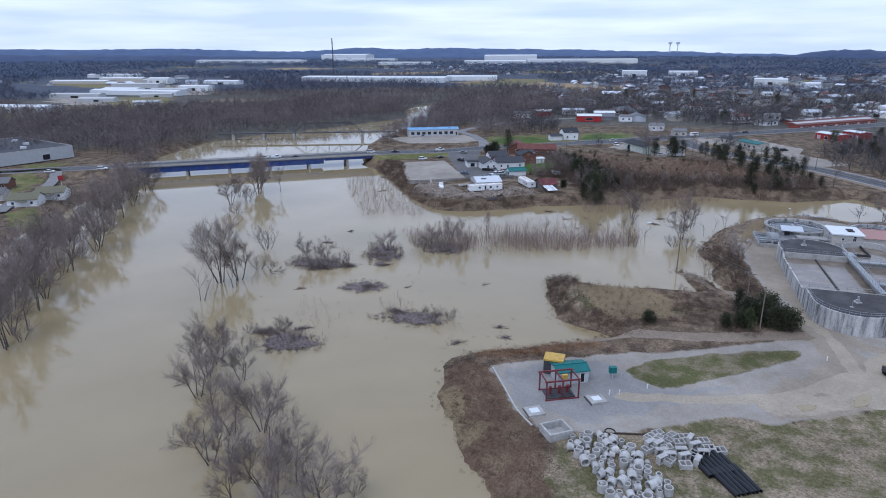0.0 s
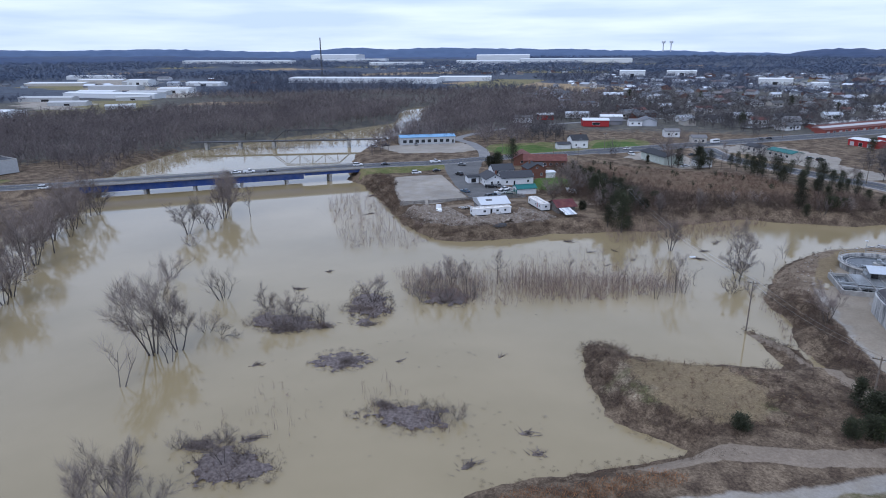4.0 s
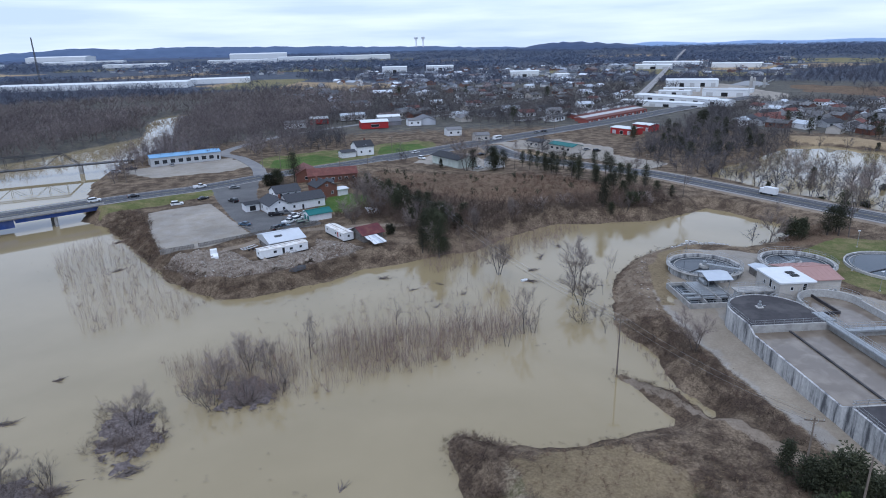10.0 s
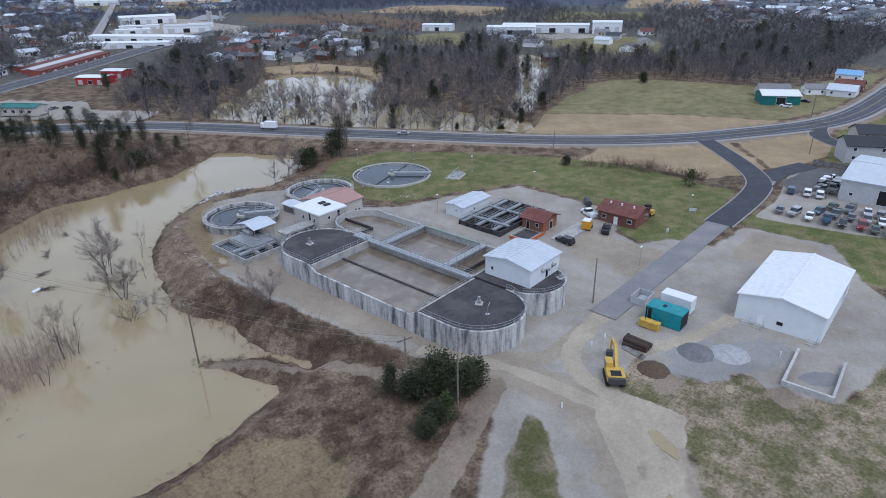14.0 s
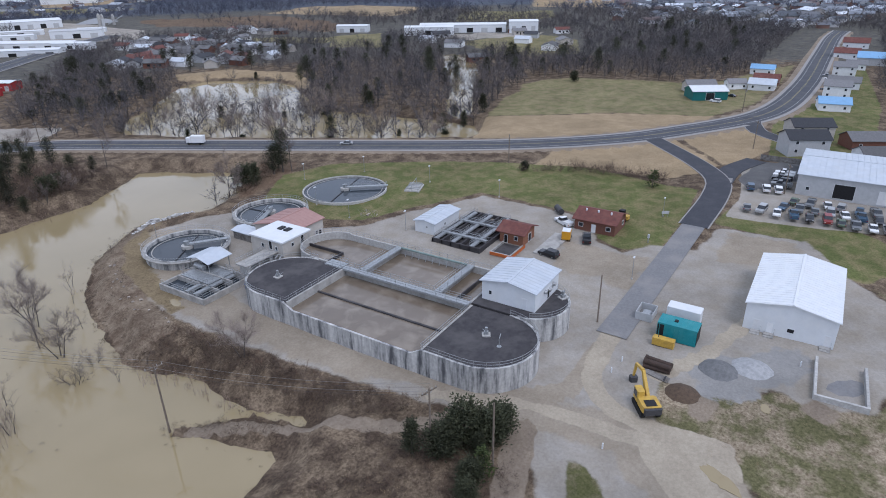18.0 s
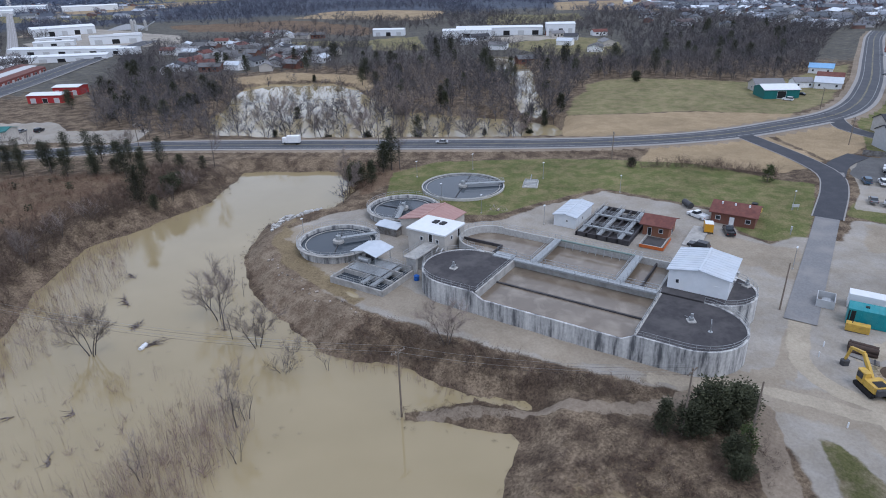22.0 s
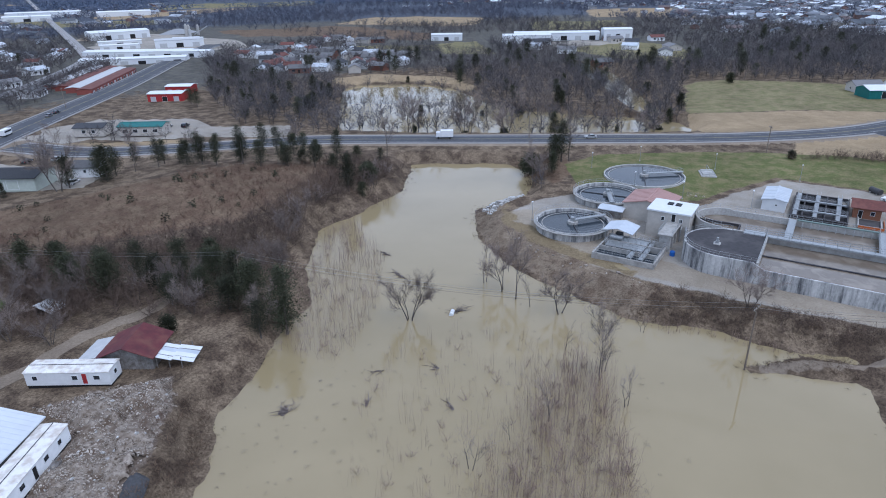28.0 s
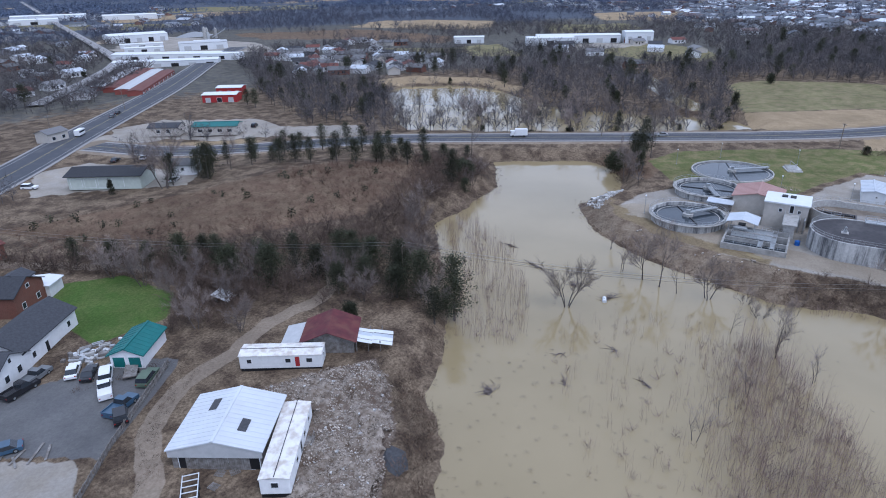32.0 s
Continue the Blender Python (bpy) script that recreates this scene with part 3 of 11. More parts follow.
def along(line, x, y):
    """Distance to a polyline of (x, y, z), and the height of the line there."""
    if x.size <= 64:
        p = np.array(line, float)
        a, b = p[:-1], p[1:]
        dx, dy = b[:, 0] - a[:, 0], b[:, 1] - a[:, 1]
        X, Y = x[..., None], y[..., None]
        t = np.clip(((X - a[:, 0]) * dx + (Y - a[:, 1]) * dy) / (dx * dx + dy * dy + 1e-9), 0, 1)
        e = np.hypot(X - a[:, 0] - t * dx, Y - a[:, 1] - t * dy)
        k = e.argmin(axis=-1)
        tk = np.take_along_axis(t, k[..., None], -1)[..., 0]
        return e.min(axis=-1), a[k, 2] + tk * (b[k, 2] - a[k, 2])
    d, h = np.full(x.shape, 1e9), np.zeros(x.shape)
    for (x0, y0, z0), (x1, y1, z1) in zip(line, line[1:]):
        dx, dy = x1 - x0, y1 - y0
        t = np.clip(((x - x0) * dx + (y - y0) * dy) / (dx * dx + dy * dy + 1e-9), 0, 1)
        e = np.hypot(x - x0 - t * dx, y - y0 - t * dy)
        h = np.where(e < d, z0 + t * (z1 - z0), h)
        d = np.minimum(d, e)
    return d, h


def curve(points, step=4.0):
    """A smooth polyline through the points."""
    p = [Vector(q) for q in points]
    p = [p[0] * 2 - p[1]] + p + [p[-1] * 2 - p[-2]]
    out = []
    for i in range(1, len(p) - 2):
        n = max(1, int((p[i + 1] - p[i]).length / step))
        for k in range(n):
            t = k / n
            out.append(tuple(0.5 * (2 * p[i] + (p[i + 1] - p[i - 1]) * t + (2 * p[i - 1] - 5 * p[i] + 4 * p[i + 1] - p[i + 2]) * t * t
                                    + (3 * p[i] - p[i - 1] - 3 * p[i + 1] + p[i + 2]) * t ** 3)))
    return out + [tuple(points[-1])]


BYPASS = curve([(22, 446, 1.9), (30, 415, 1.8), (45, 394, 1.7), (75, 364, 1.4), (90, 347, 1.2), (133, 268.5, 1.1), (163, 216, 1.0), (188.5, 183, 1.0), (216, 161, 1.0), (263, 136.5, 1.0),
                (337, 128.5, 1.2), (450, 127, 1.5), (560, 126, 2), (620, 122, 2.3)], 5)
OLD_ROAD = curve([(-320, 215, 3.0), (-256, 256, 3.0), (-152, 330, 3.0), (-118, 353, 2.4), (-95, 375, 2.1), (-67, 396, 2.0), (-14, 434, 2.0), (33, 471, 2.0), (115, 533, 2.0), (160, 570, 2.0), (204, 608, 2),
                  (260, 655, 2), (330, 705, 2)], 6)
SIDE_ROAD = curve([(-97, 378, 2.1), (-104, 402, 2.0), (-118, 430, 1.8), (-134, 458, 1.7), (-110, 520, 1.8), (-60, 570, 2), (30, 640, 2), (150, 800, 2)])
DRIVE = curve([(66, 138, 0.36), (95, 137.2, 0.4), (125, 136.5, 0.45), (152, 135.8, 0.6), (166, 137, 0.8)])
DRIVE_NEW = curve([(124, 136.5, 0.46), (148, 136, 0.6), (163, 138, 0.8), (176, 146, 0.9), (190, 158, 0.98), (203, 170, 1.0)])
DRIVE_STUB = curve([(160, 137, 0.75), (176, 136, 0.7), (190, 131, 0.7)])
SPUR = curve([(252, 141, 1.0), (236, 138, 0.95), (224, 131, 0.9), (200, 100, 0.9)])
def thin(line, n):
    return [p for i, p in enumerate(line) if i % n == 0 or i == len(line) - 1]


OLD_COARSE = thin(OLD_ROAD, 4)
ROADS = [(thin(BYPASS, 3), 6.6), (OLD_COARSE, 7.4), (thin(SIDE_ROAD, 3), 3.5), (thin(DRIVE, 3), 2.9), (DRIVE_NEW, 3.6), (DRIVE_STUB, 3.6), (SPUR, 3.4)]
RAIL = curve([(60, 560, 2), (106, 602, 2), (190, 690, 2), (239, 775, 2.5), (480, 1286, 5), (675, 1698, 8), (1100, 2600, 15)], 12)


def height(x, y):
    """The height of the ground at arrays of places."""
    se, sw = signed(EAST_LAND, x, y), signed(WEST_LAND, x, y)
    sp, sq = signed(POND, x, y), signed(SMALL_POND, x, y)
    d = np.minimum(np.maximum(se, sw), np.minimum(-sp, -sq))
    wob = np.sin(x * 0.9 + np.sin(y * 0.7)) * np.cos(y * 0.83 + np.sin(x * 0.6)) * 0.5 + np.sin(x * 0.31 - y * 0.27) * 0.7
    d = d + wob * np.clip(d / 3 + 1.0, 0.2, 1) * 0.9
    land = 0.3 + 0.8 * smooth(0, 60, signed([(-160, 300), (-90, 225), (0, 250), (80, 320), (200, 600), (-300, 600)], x, y) + 20)
    land = land + 3.6 * np.exp(-(((x - 22) / 38) ** 2 + ((y - 336) / 30) ** 2))
    land = land + 1.1 * np.exp(-(((x + 6) / 11) ** 2 + ((y - 149) / 9) ** 2))
    r = np.hypot(x, y - 150)
    land = land + smooth(500, 4000, r) * 10
    land = land + 0.16 * np.sin(x * 0.13) * np.cos(y * 0.11) + 0.09 * np.sin(x * 0.47 + y * 0.31) * np.sin(y * 0.41)
    h = WATER_Z + np.where(d > 0, (land - WATER_Z) * smooth(-0.3, 6.0, d), -2.4 * smooth(0, 7, -d))
    for line, half in ROADS:
        e, z = along(line, x, y)
        over_water = (signed([(-236, 228), (-136, 306), (-168, 352), (-276, 284)], x, y) > 0) if line is OLD_COARSE else np.zeros(x.shape, bool)
        w = np.where(over_water, 0, 1 - smooth(half + 0.8, half + 9, e))
        h = h * (1 - w) + (z - 0.12) * w
    return h


def height_at(x, y):
    return float(height(np.array([float(x)]), np.array([float(y)]))[0])


# zones of the ground
YARD = [(36, 147), (37, 142), (31, 137), (10, 125.5), (-6, 119), (-26, 108), (-17, 93), (-12, 89), (-6, 90.5), (0, 92), (8, 97), (17, 103), (24, 102), (33, 108), (39, 111), (42, 114), (46, 117), (44, 123), (50, 127), (57, 127), (57, 121), (59, 115), (63, 112), (62, 106), (64, 99), (72, 97), (84, 94.5), (95, 94), (104, 97), (112, 104), (128, 112), (126, 131), (110, 133),
        (108, 142), (101, 147), (104, 154), (116, 160), (118, 192), (97, 203), (84, 207), (72, 222), (78, 240), (66, 249), (50, 252), (40, 240), (33, 225), (30, 208), (30.5, 192), (31.5, 179), (33, 165), (34.5, 153)]
LAWN = [(137, 226), (150, 200), (157, 176), (152, 150), (152, 141), (122, 139.5), (108, 140), (102, 147), (105, 154), (118, 160), (120, 194), (99, 205), (86, 210), (80, 226), (84, 244), (104, 256), (120, 250)]
LAWN_B = [(128, 133), (140, 131), (142, 104), (128, 90), (110, 100), (112, 108), (126, 112)]
PAD_GRASS = [(0, 114), (5, 120), (14, 125), (27, 131.5), (34, 133), (32, 129), (22, 120), (15, 114.5), (9, 109.5), (6, 109), (2, 111)]
TURF = [(-8, 89), (0, 92), (8, 97), (17, 103), (24, 102), (33, 108), (39, 111), (47, 118), (44, 124), (50, 128), (59, 128), (61, 114), (65, 110), (65, 98), (92, 95), (104, 96), (110, 100), (90, 60), (20, 20), (-3, 50), (-10, 80)]
FIELD = [(170, 225), (188, 233), (205, 238), (219, 217), (237, 191), (245, 170), (250, 155), (238, 154), (218, 165), (196, 186), (180, 206)]
FIELD_GREEN = [(205, 238), (246, 250), (266, 250), (277, 257), (302, 252), (314, 236), (320, 206), (323, 174), (346, 163), (389, 153), (414, 139), (337, 140), (281, 144), (249, 156), (238, 192), (220, 217)]
SCHOOL_FIELDS = [[(433, 387), (515, 359), (489, 306), (408, 273), (380, 299), (394, 341)], [(359, 463), (426, 515), (462, 490), (377, 422)], [(350, 550), (386, 575), (413, 510), (378, 486)]]
FAR_TAN = [(609, 789), (735, 834), (790, 734), (765, 644), (670, 600), (614, 603)]
BROWN_LAND = [(418, 758), (454, 862), (582, 751), (523, 573), (444, 537), (447, 682)]
WEST_LOTS = [[(-600, 560), (-640, 650), (-770, 700), (-730, 600)], [(-690, 720), (-600, 765), (-640, 860), (-800, 815)], [(-850, 820), (-740, 900), (-790, 990), (-920, 930)], [(-980, 960), (-900, 1060), (-1080, 1130), (-1150, 1020)]]
VILLAGE_LOT = [(25, 456), (56, 471), (67, 470), (91, 429), (84, 408), (104, 381), (85, 364), (69, 397), (63, 410), (43, 434), (22, 437)]
WORKS_YARD = [(282, 835), (402, 905), (385, 738), (326, 651), (280, 674), (230, 640), (190, 660), (244, 761)]
VILLAGE_STRIP = [(16, 440), (27, 447), (63, 396), (51, 390), (39, 407)]
POND_BANK = [(204, 441), (214, 458), (246, 444), (254, 392), (230, 360), (222, 360), (238, 382), (242, 405), (224, 437)]
FIELD_B = [(146, 192), (180, 192), (207, 163), (178, 140), (168, 143), (158, 152), (156, 176), (148, 186)]
FIELD_C = [(210, 161), (236, 142), (216, 126), (190, 133), (180, 139)]
LOT = [(-127, 317), (-107, 329), (-94, 306), (-81, 283), (-90, 271), (-104, 267), (-116, 290)]
ASPHALT_LOT = [(-104, 330), (-112, 350), (-104, 372), (-96, 372), (-92, 345), (-84, 314), (-76, 306), (-62, 300), (-58, 292), (-79, 281), (-93, 306)]
LAWN_V = [(-60, 333), (-63, 309), (-50, 306), (-43, 314), (-43, 330), (-53, 339)]
LAWN_W = [(-104, 404), (-97, 398), (-83, 394), (-60, 410), (-30, 432), (-48, 440), (-67, 456), (-107, 434)]
LAWN_X = [(-48, 430), (-30, 434), (-10, 448), (-8, 470), (-20, 482), (-46, 470)]
VERGE = [(-148, 324), (-116, 347), (-106, 360), (-106, 346), (-126, 328), (-146, 318)]
RUBBLE_ZONE = [(-103, 262), (-90, 267), (-82, 265), (-74, 255), (-64, 260), (-57, 266), (-58, 275), (-50, 270), (-42, 264), (-46, 258.5), (-55, 251), (-65, 246), (-76, 242.5), (-88, 246.5), (-96, 254)]
TRACK_V = curve([(-84, 268, 1), (-79, 271, 1), (-73, 280, 1), (-62, 286, 1), (-52, 286, 1), (-42, 288, 1), (-30, 286, 1), (-20, 292, 1), (-30, 310, 1), (-46, 345, 1), (-62, 380, 1)])
TRACK_S = curve([(36, 141, 0), (26, 138, 0), (14, 134, 0), (0, 131.5, 0), (-10, 125.5, 0)])
TRACK_K = curve([(36, 149, 0), (28.5, 154.5, 0), (25.5, 160, 0), (23, 166, 0), (20.5, 172, 0), (17.5, 178, 0), (13.5, 184, 0)])
STORE_LOT = [(-24, 404), (-14, 398), (6, 372), (16, 378), (14, 400), (8, 428), (-10, 428)]
CAR_LOT = [(134, 131), (152, 130), (180, 134), (190, 126), (180, 98), (142, 90), (139, 104)]
TRACK_FIELD = [(440, 400), (452, 420), (476, 430), (530, 366), (520, 350), (470, 370)]
BLUE_LOT = [(-176, 408), (-128, 436), (-104, 408), (-120, 396), (-150, 386)]

near = 1.5
xs = list(np.arange(-130, 150.1, near))
ys = list(np.arange(60, 350.1, near))
for axis, far_low, far_high in ((xs, -4900, 4900), (ys, -4900, 4900)):
    s = near
    while axis[-1] < far_high:
        s = min(s * 1.055, 90)
        axis.append(axis[-1] + s)
    s = near
    while axis[0] > far_low:
        s = min(s * (1.055 if axis is xs else 1.12), 120)
        axis.insert(0, axis[0] - s)
GX, GY = np.meshgrid(np.array(xs), np.array(ys))
gx, gy = GX.ravel(), GY.ravel()
gz = height(gx, gy)
cols, rows_n = len(xs), len(ys)
idx = np.arange(cols * rows_n).reshape(rows_n, cols)
quads = np.stack([idx[:-1, :-1].ravel(), idx[:-1, 1:].ravel(), idx[1:, 1:].ravel(), idx[1:, :-1].ravel()], axis=1)
ground_mesh = from_arrays("ground", np.stack([gx, gy, gz], axis=1), quads, GROUND)
ground_mesh.polygons.foreach_set("use_smooth", np.ones(len(quads), bool))


def zone_weight(polys, feather=1.2, lines=()):
    w = np.zeros(gx.shape)
    for p in polys:
        w = np.maximum(w, smooth(-feather, feather, signed(p, gx, gy)))
    for line, half in lines:
        w = np.maximum(w, 1 - smooth(half - 0.6, half + 0.9, along(line, gx, gy)[0]))
    return w


# open fields scattered through the far woods
field_rng = np.random.default_rng(77)
OPEN_FIELDS = []
for i in range(22):
    a, r = radians(-46 + 6.4 * i + field_rng.uniform(-2, 2)), field_rng.uniform(950, 2700)
    cx, cy = math.sin(a) * r - 20, math.cos(a) * r + 120
    w, d, t = field_rng.uniform(90, 220), field_rng.uniform(60, 150), field_rng.uniform(0, 3.1)
    OPEN_FIELDS.append([(cx + math.cos(t) * u * w - math.sin(t) * v * d, cy + math.sin(t) * u * w + math.cos(t) * v * d) for u, v in ((-1, -1), (1, -0.8), (0.9, 1), (-0.8, 0.9))])
ZONES = {
    "field": np.maximum(np.maximum(zone_weight([FIELD, FIELD_B, FIELD_C], 4), zone_weight(OPEN_FIELDS[::2], 30)), zone_weight([[(-530, 650), (-430, 690), (-440, 730), (-540, 690)], [(-1120, 940), (-990, 960), (-1000, 1010), (-1130, 1000)], FAR_TAN, POND_BANK, VILLAGE_STRIP], 9)),
    "grass": zone_weight([[(196, 128), (240, 132), (300, 130), (420, 128), (430, 104), (300, 96), (200, 100)], LAWN, LAWN_B, PAD_GRASS, LAWN_V, LAWN_W, LAWN_X, VERGE, [(-214, 156), (-236, 171), (-232, 180), (-216, 170)], [(-266, 194), (-272, 219), (-287, 229), (-296, 212)], [(-311, 238), (-305, 262), (-318, 270), (-324, 250)], [(-545, 400), (-560, 450), (-648, 525), (-650, 485)]], 2.5),
    "pasture": zone_weight(OPEN_FIELDS[1::2] + [FIELD_GREEN] + SCHOOL_FIELDS + [[(587, 483), (678, 403), (776, 450), (723, 555)], [(-610, 534), (-520, 594), (-620, 710), (-736, 660)], [(-1090, 900), (-890, 850), (-800, 980), (-1050, 1015)], [(-500, 1700), (-100, 1650), (-100, 1900), (-520, 2000)], [(-700, 590), (-610, 600), (-600, 650), (-700, 640)], [(-590, 500), (-530, 545), (-540, 590), (-600, 560)]], 8),
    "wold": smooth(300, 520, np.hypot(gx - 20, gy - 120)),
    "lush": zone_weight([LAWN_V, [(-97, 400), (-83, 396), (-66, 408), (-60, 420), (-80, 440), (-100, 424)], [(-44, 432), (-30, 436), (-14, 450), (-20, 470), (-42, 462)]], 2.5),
    # weight of the painted haze, growing with distance only
    "far_haze": smooth(650, 1250, np.hypot(gx - 20, gy - 120)),
    "turf": zone_weight([TURF, [(-10, 142), (12, 146), (8, 157), (-14, 158), (-18, 150)]], 6),
    "heath": zone_weight([BROWN_LAND, [(-46, 386), (-2, 364), (40, 345), (62, 322), (52, 306), (8, 306), (-22, 328)], [(80, 250), (98, 266), (104, 276), (116, 262), (100, 250)], [(-40, 62), (-34, 110), (-24, 106), (-12, 86), (-2, 60)]], 5),
    "mud": zone_weight([[(33, 168), (39, 160), (39, 206), (46, 222), (60, 246), (50, 254), (38, 240), (31, 224)], [(40, 111), (46, 118), (46, 128), (44, 142), (40, 150), (35, 157), (35, 150), (37, 140), (38, 130), (26, 116), (22, 108), (26, 104)], [(112, 112), (126, 114), (124, 128), (106, 128)], [(84, 140), (100, 140), (100, 160), (86, 158)]], 6, [(curve([(62, 138, 0), (48, 139, 0), (41, 147, 0), (38, 165, 0), (37, 190, 0), (41, 215, 0)]), 1.6)]),
    "gravel": np.maximum(zone_weight([YARD], 4.0), zone_weight([LOT, STORE_LOT, CAR_LOT, BLUE_LOT, TRACK_FIELD, VILLAGE_LOT, WORKS_YARD, *WEST_LOTS, [(40, 452), (60, 452), (88, 420), (70, 396), (52, 412)]], 1.2)),
    "patch": zone_weight([PAD_GRASS], 3.0),
    "tan": zone_weight([[(-14, 158), (-2, 162), (8, 158), (11, 150), (8, 143), (1, 139.5), (-8, 142), (-13, 150)], [(-34, 104), (-28, 96), (-22, 86), (-25, 84), (-32, 96)], [(36, 240), (44, 250), (54, 258), (62, 258), (50, 248), (40, 230), (34, 212), (31, 212)]], 6),
    "stone": zone_weight([[(64, 126), (56, 119), (60, 114), (66, 110), (74, 106), (78, 109), (72, 116)], [(10, 105), (18, 113), (12, 110), (6, 108), (0, 113), (-6, 118), (-24, 107), (-16, 95), (-4, 94), (2, 98)]], 5),
    "dirt": zone_weight([[(51, 122), (56, 122), (56, 118), (50, 119)], [(60, 108), (64, 107), (63, 103), (58, 104)]], 3, [(TRACK_S, 2.0), (TRACK_V, 1.5), (TRACK_K, 1.2), (BYPASS, 9.5)]),
    "scree": zone_weight([[(19, 208), (22, 220), (27, 232), (32, 242), (40, 253), (50, 261), (58, 264), (60, 256), (46, 250), (38, 238), (33, 224), (28, 206)]], 3),
    "pale": zone_weight([[(42, 124), (46, 122), (46, 118), (40, 113), (34, 117), (36, 122)], [(22, 108), (28, 112), (38, 117), (40, 113), (33, 109), (25, 105)]], 4, [(curve([(46, 116, 0), (46, 130, 0), (53, 137, 0), (66, 138, 0)]), 1.5), (curve([(43, 114, 0), (42, 128, 0), (41, 142, 0), (36, 156, 0)]), 1.1), (curve([(0, 104, 0), (14, 107, 0), (28, 113, 0), (40, 124, 0)]), 1.2), (curve([(58, 128, 0), (70, 122, 0), (84, 118, 0)]), 1.2)]),
    "asphalt": zone_weight([ASPHALT_LOT, [(166, 133), (188, 130), (196, 118), (178, 116), (158, 128)]], 1.0),
    "rubble": zone_weight([RUBBLE_ZONE, [(54, 262), (66, 257), (70, 262), (58, 268)]], 3),
}
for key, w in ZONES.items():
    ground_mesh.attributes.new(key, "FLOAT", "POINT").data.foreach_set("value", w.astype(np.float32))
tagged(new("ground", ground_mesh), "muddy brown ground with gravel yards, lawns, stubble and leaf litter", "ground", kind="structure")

water = Geo().add([(-4900, -4900, WATER_Z), (4900, -4900, WATER_Z), (4900, 4900, WATER_Z), (-4900, 4900, WATER_Z)], [(0, 1, 2, 3)])
tagged(part("water", water, WATER), "brown muddy flood water standing over the river valley", "water", kind="structure")


# ---- roads ----
def strip(line, left, right, lift, trim=(0, None)):
    """A flat band along a line, between two offsets to its right, with a thickness."""
    pts = [Vector(p) for p in line[trim[0]:trim[1]]]
    v, f = [], []
    for i, p in enumerate(pts):
        d = (pts[min(i + 1, len(pts) - 1)] - pts[max(i - 1, 0)])
        n = Vector((d.y, -d.x, 0)).normalized()
        for o, dz in ((left, lift), (right, lift), (right, lift - 0.2), (left, lift - 0.2)):
            v.append(p + n * o + Vector((0, 0, dz)))
    for i in range(len(pts) - 1):
        for k in range(4):
            f.append((4 * i + k, 4 * i + 4 + k, 4 * i + 4 + (k + 1) % 4, 4 * i + (k + 1) % 4))
    return Geo().add(v, f)


def road(name, line, half, mat, label, shoulder=0.0, edge_lines=False, centre=None):
    r = tagged(part(name, strip(line, -half, half, 0.03), mat), label, "road", kind="structure")
    if shoulder:
        part("shoulder", strip(line, -half - shoulder, -half, 0.0), SHOULDER, r)
        part("shoulder", strip(line, half, half + shoulder, 0.0), SHOULDER, r)
    if edge_lines:
        for o in (-1, 1):
            part("edge_line", strip(line, o * (half - 1.6) - 0.08, o * (half - 1.6) + 0.08, 0.04), LINE, r)
    if centre:
        for o in (-0.2, 0.2):
            part("centre_line", strip(line, o - 0.06, o + 0.06, 0.04), centre, r)
    return r


road("road_bypass", BYPASS, 5.4, ASPHALT, "dark asphalt two-lane bypass with pale gravel shoulders", 1.6, True, YELLOW_LINE)
road("road_main", [p for p in OLD_ROAD if p[0] < -36], 5.6, ASPHALT, "worn grey asphalt main road over the bridge", 1.0, True, YELLOW_LINE)
road("road_main_wide", [p for p in OLD_ROAD if p[0] > -42], 8.0, ASPHALT, "wide worn grey asphalt main road through the town", 1.2, True, YELLOW_LINE)
road("road_side", SIDE_ROAD, 3.2, OLD_ASPHALT, "narrow worn asphalt side road")
road("road_plant", DRIVE, 2.7, OLD_ASPHALT, "faded grey asphalt drive to the treatment plant")
road("road_plant_new", DRIVE_NEW, 3.3, NEW_ASPHALT, "fresh black asphalt access road with concrete kerbs", 0.35)
road("road_stub", DRIVE_STUB, 3.2, NEW_ASPHALT, "fresh black asphalt stub road")
road("road_spur", SPUR, 3.2, NEW_ASPHALT, "fresh asphalt spur to the houses", 0.35)


